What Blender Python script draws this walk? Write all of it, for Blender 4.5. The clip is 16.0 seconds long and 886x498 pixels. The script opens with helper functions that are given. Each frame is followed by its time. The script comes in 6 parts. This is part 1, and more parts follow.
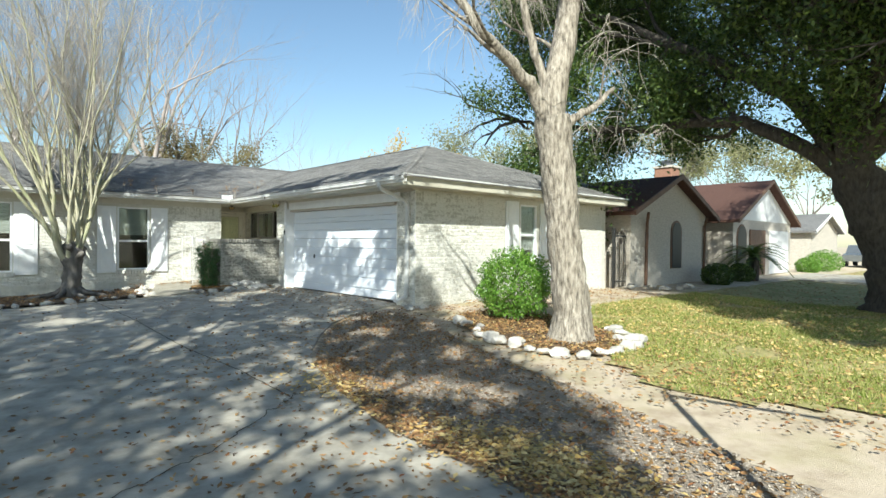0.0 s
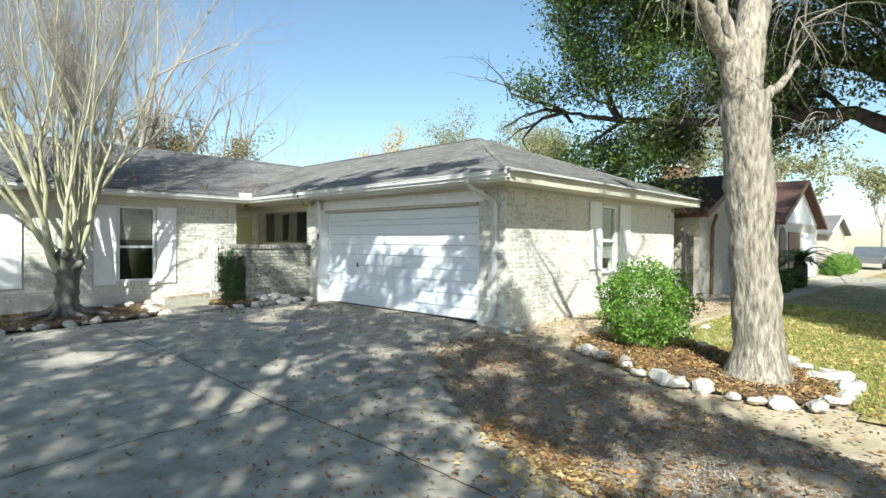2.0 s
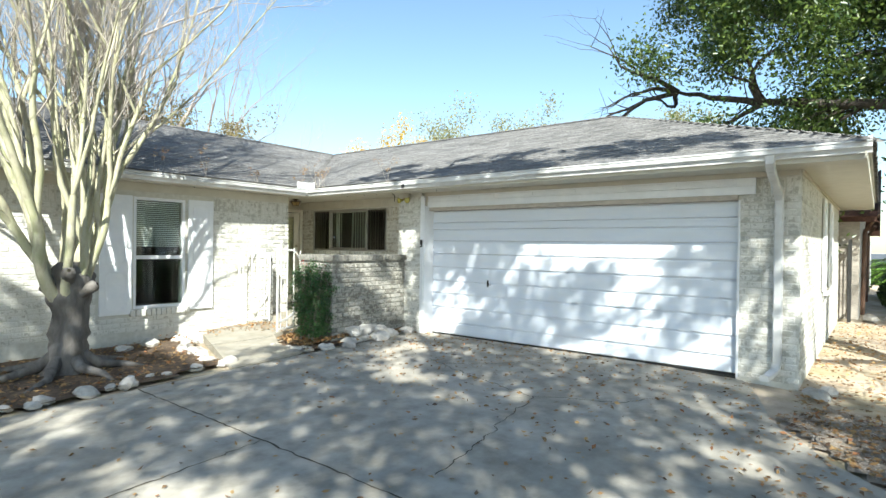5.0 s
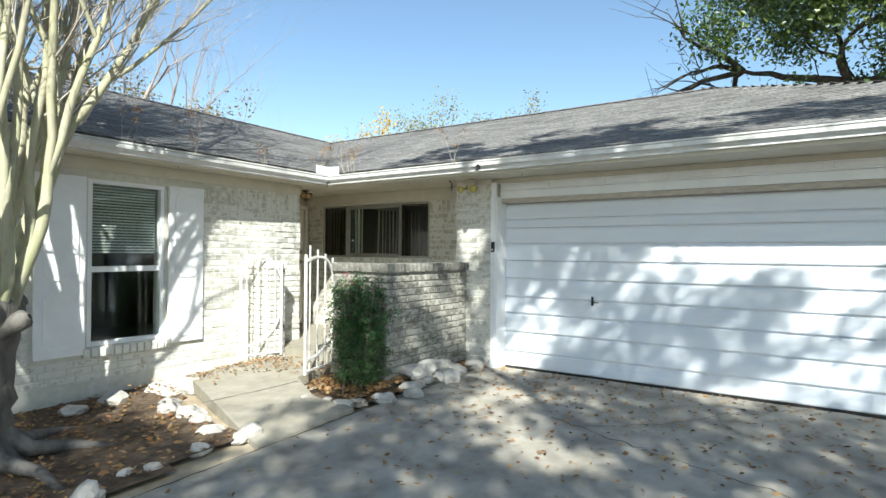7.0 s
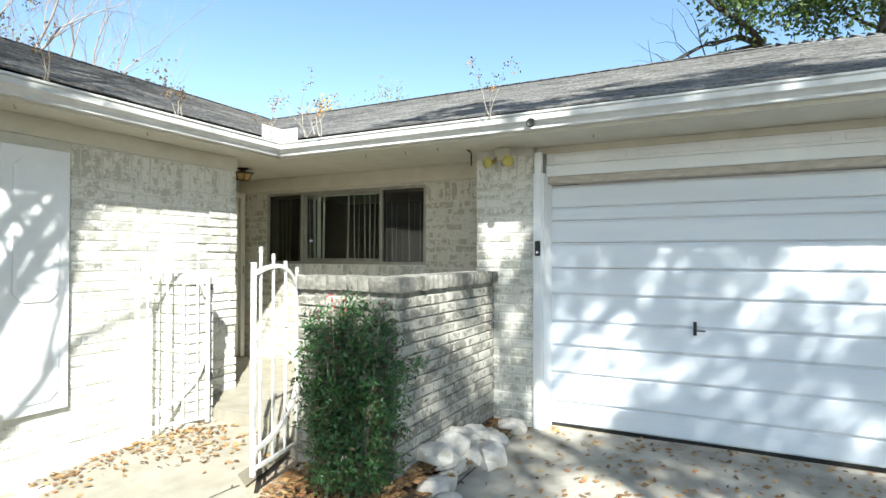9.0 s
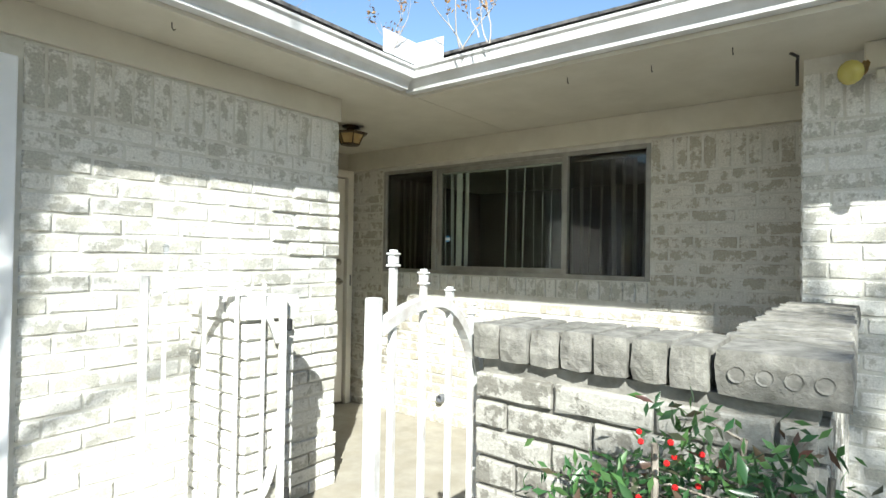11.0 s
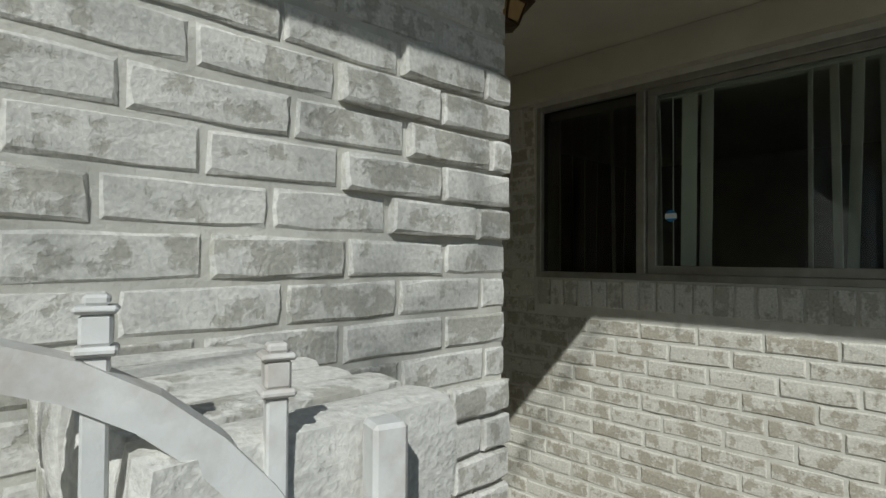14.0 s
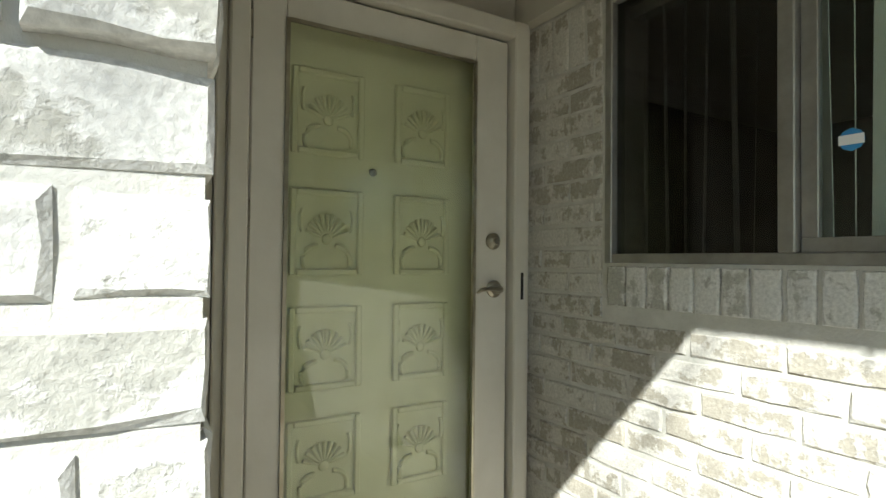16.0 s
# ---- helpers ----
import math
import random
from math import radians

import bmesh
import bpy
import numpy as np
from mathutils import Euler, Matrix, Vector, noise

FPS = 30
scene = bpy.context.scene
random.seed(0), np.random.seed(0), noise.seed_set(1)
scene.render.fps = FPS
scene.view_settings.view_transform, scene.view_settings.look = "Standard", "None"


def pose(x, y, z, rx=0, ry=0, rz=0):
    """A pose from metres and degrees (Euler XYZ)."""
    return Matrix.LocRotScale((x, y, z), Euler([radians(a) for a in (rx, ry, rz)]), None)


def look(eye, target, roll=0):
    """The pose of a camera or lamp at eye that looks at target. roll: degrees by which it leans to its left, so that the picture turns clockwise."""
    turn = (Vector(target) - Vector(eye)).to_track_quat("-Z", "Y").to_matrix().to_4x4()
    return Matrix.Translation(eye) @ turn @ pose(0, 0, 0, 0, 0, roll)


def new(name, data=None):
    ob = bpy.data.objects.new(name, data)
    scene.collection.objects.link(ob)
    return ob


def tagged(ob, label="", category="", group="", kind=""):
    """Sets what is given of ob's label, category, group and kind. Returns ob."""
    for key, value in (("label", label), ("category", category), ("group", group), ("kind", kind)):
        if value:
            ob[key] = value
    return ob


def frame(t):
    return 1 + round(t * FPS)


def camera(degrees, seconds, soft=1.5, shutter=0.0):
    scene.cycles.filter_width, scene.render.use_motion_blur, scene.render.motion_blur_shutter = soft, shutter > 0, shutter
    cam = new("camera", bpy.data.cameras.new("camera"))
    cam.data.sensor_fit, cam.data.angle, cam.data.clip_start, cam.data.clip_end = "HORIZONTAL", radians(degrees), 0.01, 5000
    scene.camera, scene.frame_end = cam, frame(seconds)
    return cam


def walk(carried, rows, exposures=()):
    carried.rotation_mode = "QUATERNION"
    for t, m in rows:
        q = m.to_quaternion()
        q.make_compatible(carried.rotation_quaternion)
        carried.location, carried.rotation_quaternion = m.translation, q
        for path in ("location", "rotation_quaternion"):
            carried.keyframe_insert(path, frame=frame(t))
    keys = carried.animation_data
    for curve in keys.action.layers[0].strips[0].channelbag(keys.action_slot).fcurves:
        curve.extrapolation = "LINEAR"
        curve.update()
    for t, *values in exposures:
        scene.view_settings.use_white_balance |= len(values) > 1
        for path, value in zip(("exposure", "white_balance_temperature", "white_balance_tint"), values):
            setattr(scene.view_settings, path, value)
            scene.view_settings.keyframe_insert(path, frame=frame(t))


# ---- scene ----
cam = camera(77.5, 16.0)
PATH = [
    (0, (-1.216, -5.891, 1.302), (0.134, -4.416, 1.28), 0.5),
    (0.5, (-1.371, -5.042, 1.319), (0.007, -3.592, 1.306), 0.7),
    (1, (-1.421, -4.298, 1.394), (-0.019, -2.872, 1.376), 0.7),
    (1.5, (-1.524, -3.605, 1.439), (-0.096, -2.204, 1.419), 0.6),
    (2, (-1.496, -2.81, 1.457), (-0.059, -1.419, 1.432), 0.5),
    (2.5, (-1.582, -1.973, 1.493), (-0.138, -0.589, 1.465), 0.5),
    (3, (-1.631, -1.071, 1.481), (-0.18, 0.305, 1.464), 0.7),
    (3.5, (-1.65, -0.19, 1.493), (-0.177, 1.163, 1.478), 0.7),
    (4, (-1.645, 0.685, 1.537), (-0.145, 2.008, 1.518), 0.6),
    (4.5, (-1.529, 1.558, 1.561), (0.023, 2.819, 1.538), 0.7),
    (5, (-1.29, 2.432, 1.532), (0.278, 3.673, 1.52), 0.8),
    (5.2, (-1.175, 2.764, 1.53), (0.389, 4.011, 1.521), 0.8),
    (7.3, (-0.05, 5.541, 1.484), (1.64, 6.611, 1.499), 0.4),
    (7.7, (0.26, 5.842, 1.48), (1.995, 6.837, 1.497), 0.3),
    (8.2, (0.65, 6.409, 1.466), (2.438, 7.304, 1.491), 0.1),
    (10.3, (2.613, 8.486, 1.567), (4.322, 9.525, 1.585), 0.5),
    (10.5, (2.752, 8.654, 1.56), (4.425, 9.75, 1.577), 0.6),
    (11, (3.122, 9.093, 1.543), (4.711, 10.308, 1.568), 0.9),
    (11.5, (3.342, 9.472, 1.54), (4.878, 10.754, 1.566), 0.9),
    (12, (3.541, 9.718, 1.532), (4.943, 11.144, 1.56), 0.9),
    (12.5, (3.606, 9.952, 1.526), (4.981, 11.404, 1.549), 0.9),
    (13, (3.729, 10.275, 1.531), (5.099, 11.732, 1.554), 0.8),
    (13.5, (3.992, 10.521, 1.503), (5.389, 11.952, 1.532), 0.9),
    (14, (4.327, 10.738, 1.486), (5.715, 12.178, 1.524), 0.4),
    (14.5, (4.577, 10.859, 1.495), (5.931, 12.33, 1.521), 0.9),
    (15, (4.853, 10.922, 1.483), (6.111, 12.476, 1.536), 0.2),
    (15.5, (5.145, 11.083, 1.428), (6.326, 12.696, 1.482), 0.3),
    (16, (5.278, 11.186, 1.403), (6.307, 12.901, 1.444), 0.6),
]
EXPOSURES = [(0, 0.85, 6350, 0), (1.5, 0.9, 6350, 0), (3.5, 1.2, 6350, 2), (5.2, 1.35, 6350, 2), (7.3, 1.05, 6350, 2), (8.2, 1.25, 6350, 2), (10.3, 1.5, 6150, 4), (10.7, 1.45, 6150, 4), (11, 1.3, 6150, 4), (11.5, 0.75, 6100, 4), (12, 0.28, 6050, 4), (12.5, -0.05, 6050, 4), (13, -0.22, 6050, 4), (13.5, -0.5, 6050, 4), (14.5, -0.35, 6050, 4), (15, -0.05, 6050, 4), (15.5, 0.4, 6050, 4), (16, 1.2, 6050, 4)]
walk(cam, [(t, look(eye, target, roll)) for t, eye, target, roll in PATH], EXPOSURES)


# ---- world and sun ----
SUN = Vector((1.0, 0.853, -1.02)).normalized()
world = bpy.data.worlds.new("sky")
scene.world = world
world.use_nodes = True
wn = world.node_tree.nodes
sky = wn.new("ShaderNodeTexSky")
sky.sky_type, sky.sun_disc = "NISHITA", False
sky.sun_elevation = math.asin(-SUN.z)
sky.sun_rotation = math.atan2(-SUN.x, -SUN.y)
sky.air_density, sky.dust_density, sky.ozone_density = 1.1, 0.55, 2.0
world.node_tree.links.new(sky.outputs[0], wn["Background"].inputs[0])
wn["Background"].inputs[1].default_value = 0.096
sun = new("sun", bpy.data.lights.new("sun", "SUN"))
sun.data.energy, sun.data.angle, sun.data.color = 5.0, radians(0.55), (1.0, 0.955, 0.885)
sun.matrix_world = look((-20, -17, 20), Vector((-20, -17, 20)) + SUN)


# ---- materials ----
def srgb(h):
    c = [int(h[i:i + 2], 16) / 255 for i in (0, 2, 4)]
    return tuple(x / 12.92 if x < 0.04045 else ((x + 0.055) / 1.055) ** 2.4 for x in c)


def mat(name, colours, scale=8.0, rough=0.7, bump=0.3, bump_scale=60.0, metal=0.0, per_object=0.0, per_island=0.0,
        stain=None, stain_scale=1.5, stain_amount=0.4, stretch=(1, 1, 1), spec=0.4, bump_dist=0.004):
    """A rough surface: a noise between two or three colours, a larger stain, and fine relief."""
    m = bpy.data.materials.new(name)
    m.use_nodes = True
    n, l = m.node_tree.nodes, m.node_tree.links
    b = n["Principled BSDF"]
    geo = n.new("ShaderNodeNewGeometry")
    vec = n.new("ShaderNodeVectorMath")
    vec.operation = "MULTIPLY"
    vec.inputs[1].default_value = stretch
    l.new(geo.outputs["Position"], vec.inputs[0])

    def noise_node(sc, detail=6.0, ro=0.6):
        t = n.new("ShaderNodeTexNoise")
        t.inputs["Scale"].default_value, t.inputs["Detail"].default_value, t.inputs["Roughness"].default_value = sc, detail, ro
        l.new(vec.outputs[0], t.inputs["Vector"])
        return t
    t = noise_node(scale)
    ramp = n.new("ShaderNodeValToRGB")
    els = ramp.color_ramp.elements
    els[0].position, els[1].position = 0.3, 0.7
    els[0].color, els[1].color = (*colours[0], 1), (*colours[-1], 1)
    for i, c in enumerate(colours[1:-1]):
        e = els.new(0.3 + 0.4 * (i + 1) / (len(colours) - 1))
        e.color = (*c, 1)
    l.new(t.outputs["Fac"], ramp.inputs["Fac"])
    out = ramp.outputs["Color"]
    if stain:
        t2 = noise_node(stain_scale, 5.0, 0.65)
        r2 = n.new("ShaderNodeValToRGB")
        r2.color_ramp.elements[0].position, r2.color_ramp.elements[1].position = 0.45, 0.68
        l.new(t2.outputs["Fac"], r2.inputs["Fac"])
        mul = n.new("ShaderNodeMath")
        mul.operation = "MULTIPLY"
        mul.inputs[1].default_value = stain_amount
        l.new(r2.outputs["Color"], mul.inputs[0])
        mix = n.new("ShaderNodeMix")
        mix.data_type = "RGBA"
        l.new(mul.outputs[0], mix.inputs["Factor"])
        l.new(out, mix.inputs["A"])
        mix.inputs["B"].default_value = (*stain, 1)
        out = mix.outputs["Result"]
    if per_object or per_island:
        if per_object:
            rnd = n.new("ShaderNodeObjectInfo").outputs["Random"]
        else:
            rnd = geo.outputs["Random Per Island"]
        mr = n.new("ShaderNodeMapRange")
        amount = per_object or per_island
        mr.inputs["To Min"].default_value, mr.inputs["To Max"].default_value = 1 - amount, 1 + amount
        l.new(rnd, mr.inputs["Value"])
        hsv = n.new("ShaderNodeHueSaturation")
        l.new(mr.outputs[0], hsv.inputs["Value"])
        l.new(out, hsv.inputs["Color"])
        out = hsv.outputs["Color"]
    l.new(out, b.inputs["Base Color"])
    b.inputs["Roughness"].default_value, b.inputs["Metallic"].default_value = rough, metal
    b.inputs["Specular IOR Level"].default_value = spec
    if bump:
        t3 = noise_node(bump_scale, 4.0, 0.6)
        bp = n.new("ShaderNodeBump")
        bp.inputs["Strength"].default_value, bp.inputs["Distance"].default_value = bump, bump_dist
        l.new(t3.outputs["Fac"], bp.inputs["Height"])
        l.new(bp.outputs["Normal"], b.inputs["Normal"])
    return m


def leaf_mat(name, colours, rough=0.45, spread=0.35, through_amount=0.35):
    """Leaves: colour by leaf, some light through them."""
    m = bpy.data.materials.new(name)
    m.use_nodes = True
    n, l = m.node_tree.nodes, m.node_tree.links
    b = n["Principled BSDF"]
    geo = n.new("ShaderNodeNewGeometry")
    ramp = n.new("ShaderNodeValToRGB")
    els = ramp.color_ramp.elements
    els[0].color, els[1].color = (*colours[0], 1), (*colours[-1], 1)
    for i, c in enumerate(colours[1:-1]):
        els.new((i + 1) / (len(colours) - 1)).color = (*c, 1)
    l.new(geo.outputs["Random Per Island"], ramp.inputs["Fac"])
    l.new(ramp.outputs["Color"], b.inputs["Base Color"])
    b.inputs["Roughness"].default_value = rough
    tr = n.new("ShaderNodeBsdfTranslucent")
    l.new(ramp.outputs["Color"], tr.inputs["Color"])
    mix = n.new("ShaderNodeMixShader")
    mix.inputs["Fac"].default_value = through_amount
    l.new(b.outputs[0], mix.inputs[1])
    l.new(tr.outputs[0], mix.inputs[2])
    l.new(mix.outputs[0], n["Material Output"].inputs["Surface"])
    return m


def glass_mat(name, tint=(0.9, 0.95, 0.93), rough=0.0):
    m = bpy.data.materials.new(name)
    m.use_nodes = True
    n, l = m.node_tree.nodes, m.node_tree.links
    tr = n.new("ShaderNodeBsdfTransparent")
    tr.inputs["Color"].default_value = (*tint, 1)
    gl = n.new("ShaderNodeBsdfGlossy")
    gl.inputs["Roughness"].default_value = rough
    lw = n.new("ShaderNodeLayerWeight")
    lw.inputs["Blend"].default_value = 0.5
    steep = n.new("ShaderNodeMath")
    steep.operation = "POWER"
    steep.inputs[1].default_value = 5.0
    l.new(lw.outputs["Facing"], steep.inputs[0])
    fr = n.new("ShaderNodeMath")
    fr.operation = "MULTIPLY_ADD"
    fr.inputs[1].default_value, fr.inputs[2].default_value = 0.94, 0.045
    l.new(steep.outputs[0], fr.inputs[0])
    mix = n.new("ShaderNodeMixShader")
    l.new(fr.outputs[0], mix.inputs["Fac"])
    l.new(tr.outputs[0], mix.inputs[1])
    l.new(gl.outputs[0], mix.inputs[2])
    l.new(mix.outputs[0], n["Material Output"].inputs["Surface"])
    return m


def brick_mat(name, paint, worn, worn_amount):
    """Brick with thin, worn whitewash: paint kept along the edges and in drips, bare grit in the middle, pits."""
    m = bpy.data.materials.new(name)
    m.use_nodes = True
    n, l = m.node_tree.nodes, m.node_tree.links
    b = n["Principled BSDF"]
    geo = n.new("ShaderNodeNewGeometry")
    info = n.new("ShaderNodeObjectInfo")
    uv = n.new("ShaderNodeUVMap")
    uv.uv_map = "brick"

    def math_node(op, a, c=None, d=None):
        k = n.new("ShaderNodeMath")
        k.operation = op
        for i, v in enumerate((a, c, d)):
            if v is None:
                continue
            if isinstance(v, (int, float)):
                k.inputs[i].default_value = v
            else:
                l.new(v, k.inputs[i])
        return k.outputs[0]

    def noise_node(sc, detail, ro, stretch):
        v = n.new("ShaderNodeVectorMath")
        v.operation = "MULTIPLY"
        v.inputs[1].default_value = stretch
        l.new(geo.outputs["Position"], v.inputs[0])
        t = n.new("ShaderNodeTexNoise")
        t.inputs["Scale"].default_value, t.inputs["Detail"].default_value, t.inputs["Roughness"].default_value = sc, detail, ro
        l.new(v.outputs[0], t.inputs["Vector"])
        return t.outputs["Fac"]
    big = noise_node(13.0, 9.0, 0.66, (1.0, 1.0, 1.2))
    drip = noise_node(42.0, 5.0, 0.6, (1.0, 1.0, 0.28))
    grit = noise_node(110.0, 5.0, 0.6, (1.0, 1.0, 1.0))
    pits = n.new("ShaderNodeTexVoronoi")
    pits.inputs["Scale"].default_value = 75.0
    l.new(geo.outputs["Position"], pits.inputs["Vector"])
    sep = n.new("ShaderNodeSeparateXYZ")
    l.new(uv.outputs["UV"], sep.inputs[0])
    # nearness to the brick's own edges, 0 at the rim
    eu = math_node("SUBTRACT", 0.5, math_node("ABSOLUTE", math_node("SUBTRACT", sep.outputs["X"], 0.5)))
    ew = math_node("SUBTRACT", 0.5, math_node("ABSOLUTE", math_node("SUBTRACT", sep.outputs["Y"], 0.5)))
    edge = math_node("MINIMUM", math_node("MULTIPLY", eu, 3.2), ew)
    rim = math_node("MULTIPLY", math_node("MINIMUM", edge, 0.25), 0.42)
    total = math_node("ADD", math_node("MULTIPLY_ADD", big, 1.3, rim), math_node("MULTIPLY_ADD", drip, 0.42, math_node("MULTIPLY_ADD", info.outputs["Random"], 0.20, -0.02)))
    mr = n.new("ShaderNodeMapRange")
    mr.inputs["From Min"].default_value, mr.inputs["From Max"].default_value = 1.015, 1.10
    l.new(total, mr.inputs["Value"])
    fac = math_node("MULTIPLY", mr.outputs[0], worn_amount)
    mix = n.new("ShaderNodeMix")
    mix.data_type = "RGBA"
    mix.inputs["A"].default_value, mix.inputs["B"].default_value = (*paint, 1), (*worn, 1)
    l.new(fac, mix.inputs["Factor"])
    gr = n.new("ShaderNodeMapRange")
    gr.inputs["From Min"].default_value, gr.inputs["From Max"].default_value = 0.3, 0.7
    gr.inputs["To Min"].default_value, gr.inputs["To Max"].default_value = 0.80, 1.14
    l.new(grit, gr.inputs["Value"])
    hsv = n.new("ShaderNodeHueSaturation")
    l.new(mix.outputs["Result"], hsv.inputs["Color"])
    l.new(gr.outputs[0], hsv.inputs["Value"])
    l.new(hsv.outputs["Color"], b.inputs["Base Color"])
    b.inputs["Roughness"].default_value = 0.88
    b.inputs["Specular IOR Level"].default_value = 0.2
    pit = math_node("MINIMUM", pits.outputs["Distance"], 0.32)
    h = math_node("ADD", math_node("MULTIPLY_ADD", pit, 0.6, grit), math_node("MULTIPLY", mr.outputs[0], -0.4))
    bp = n.new("ShaderNodeBump")
    bp.inputs["Strength"].default_value, bp.inputs["Distance"].default_value = 0.55, 0.004
    l.new(h, bp.inputs["Height"])
    l.new(bp.outputs["Normal"], b.inputs["Normal"])
    return m


BRICK = brick_mat("whitewashed_brick", (0.66, 0.65, 0.61), (0.43, 0.42, 0.37), 0.9)
# the whitewashed brick again, browner and darker to carry the porch shade
PORCHBRICK = brick_mat("shade_toned_washed_brick", (0.59, 0.57, 0.515), (0.38, 0.35, 0.285), 0.9)
GREYBRICK = brick_mat("dark_grey_washed_brick", (0.36, 0.35, 0.315), (0.17, 0.162, 0.14), 0.9)
CAPBRICK = mat("gritty_grey_cap_brick", [(0.13, 0.125, 0.11), (0.22, 0.212, 0.19), (0.33, 0.32, 0.285)], 22, 0.95, 0.8, 110, per_object=0.12, stain=(0.12, 0.12, 0.09), stain_scale=7)
MORTAR = mat("painted_mortar", [(0.50, 0.49, 0.44), (0.64, 0.63, 0.58)], 14, 0.9, 0.6, 90, stain=(0.46, 0.44, 0.37), stain_scale=3)
GREYMORTAR = mat("dark_grey_mortar", [(0.13, 0.125, 0.11), (0.30, 0.29, 0.26)], 14, 0.95, 0.6, 90)
TRIM = mat("cream_trim_paint", [(0.50, 0.475, 0.40), (0.58, 0.555, 0.475)], 5, 0.55, 0.12, 40, stain=(0.55, 0.5, 0.4), stain_amount=0.25)
GUTTER = mat("white_gutter_paint", [(0.56, 0.565, 0.565), (0.70, 0.705, 0.705)], 4, 0.4, 0.08, 30, stain=(0.42, 0.40, 0.36), stain_amount=0.45, stain_scale=3)
WHITE = mat("white_paint", [(0.74, 0.76, 0.80), (0.82, 0.83, 0.85)], 5, 0.45, 0.1, 50, stain=(0.62, 0.62, 0.60), stain_amount=0.3)
DOORW = mat("garage_door_paint", [(0.70, 0.75, 0.84), (0.80, 0.83, 0.88)], 3, 0.42, 0.08, 40, stain=(0.60, 0.63, 0.68), stain_amount=0.35, stretch=(1, 1, 4))
IRON = mat("white_painted_iron", [(0.56, 0.57, 0.565), (0.70, 0.70, 0.685)], 12, 0.45, 0.25, 60, stain=(0.27, 0.16, 0.08), stain_scale=14, stain_amount=0.4)
BLACK = mat("black_metal", [(0.012, 0.012, 0.012), (0.03, 0.03, 0.03)], 20, 0.5, 0.1)
BRASS = mat("aged_brass", [(0.28, 0.19, 0.08), (0.42, 0.30, 0.14)], 20, 0.35, 0.1, metal=0.9)
BRONZE = mat("dark_bronze", [(0.045, 0.03, 0.018), (0.11, 0.075, 0.04)], 20, 0.45, 0.1, metal=0.6)
AMBER = mat("yellow_bulb_glass", [(0.36, 0.31, 0.07), (0.50, 0.44, 0.12)], 6, 0.15, 0.0, spec=0.6)
ALU = mat("mill_aluminium", [(0.24, 0.232, 0.21), (0.36, 0.35, 0.32)], 10, 0.4, 0.1, metal=0.5)
SHINGLE = mat("grey_asphalt_shingle", [(0.09, 0.088, 0.087), (0.18, 0.176, 0.172), (0.30, 0.292, 0.28)], 26, 0.95, 0.7, 220, per_island=0.22, stain=(0.07, 0.07, 0.07), stain_amount=0.35, stain_scale=0.8)
BROWN_SHINGLE = mat("red_brown_shingle", [(0.06, 0.032, 0.026), (0.13, 0.065, 0.05)], 20, 0.95, 0.6, 150, per_island=0.2)
CONCRETE = mat("worn_concrete", [(0.25, 0.232, 0.197), (0.38, 0.353, 0.303), (0.48, 0.448, 0.388)], 3.5, 0.9, 0.6, 120, stain=(0.24, 0.22, 0.185), stain_scale=1.1, stain_amount=0.55, spec=0.2)
PORCH = mat("porch_concrete", [(0.27, 0.25, 0.205), (0.38, 0.355, 0.30)], 6, 0.9, 0.6, 120, stain=(0.30, 0.27, 0.21), stain_scale=4, stain_amount=0.6, spec=0.2)
CRACK = mat("dirt_in_cracks", [(0.05, 0.043, 0.032), (0.10, 0.085, 0.06)], 30, 1.0, 0.5, 120)
DIRT = mat("bare_soil_and_grass", [(0.34, 0.27, 0.20), (0.48, 0.40, 0.31), (0.54, 0.46, 0.36)], 3.0, 1.0, 0.8, 90, stain=(0.30, 0.27, 0.12), stain_scale=1.1, stain_amount=0.5, bump_dist=0.01)
MULCH = mat("bed_soil", [(0.07, 0.048, 0.032), (0.17, 0.12, 0.08)], 14, 1.0, 0.9, 90, bump_dist=0.012)
LAWN = mat("lawn_soil", [(0.20, 0.20, 0.06), (0.44, 0.37, 0.19)], 5, 1.0, 0.8, 120, stain=(0.14, 0.17, 0.04), stain_scale=0.6, stain_amount=0.6)
GRAVEL = mat("gravel_stone", [(0.27, 0.225, 0.18), (0.46, 0.405, 0.345)], 40, 0.9, 0.4, 200, per_island=0.4)
GRAVELBED = mat("gravel_bed", [(0.23, 0.19, 0.15), (0.40, 0.345, 0.285)], 60, 1.0, 1.0, 140, stain=(0.20, 0.15, 0.1), stain_scale=1.2, bump_dist=0.012)
ROCK = mat("white_limestone", [(0.36, 0.34, 0.31), (0.60, 0.58, 0.545)], 9, 0.9, 0.7, 50, per_object=0.18, stain=(0.38, 0.33, 0.27), stain_scale=6, bump_dist=0.012)
BARK = mat("flaky_bark", [(0.07, 0.058, 0.047), (0.29, 0.255, 0.21), (0.47, 0.43, 0.37)], 24, 0.95, 1.0, 36, stretch=(1, 1, 0.22), bump_dist=0.03)
OAKBARK = mat("dark_oak_bark", [(0.035, 0.03, 0.026), (0.10, 0.088, 0.075)], 14, 1.0, 1.0, 30, stretch=(1, 1, 0.4), bump_dist=0.03)
MYRTLE = mat("smooth_pale_bark", [(0.22, 0.20, 0.155), (0.42, 0.395, 0.29), (0.32, 0.32, 0.19)], 11, 0.75, 0.4, 40, stain=(0.30, 0.34, 0.16), stain_scale=3, stain_amount=0.5, stretch=(1, 1, 0.3))
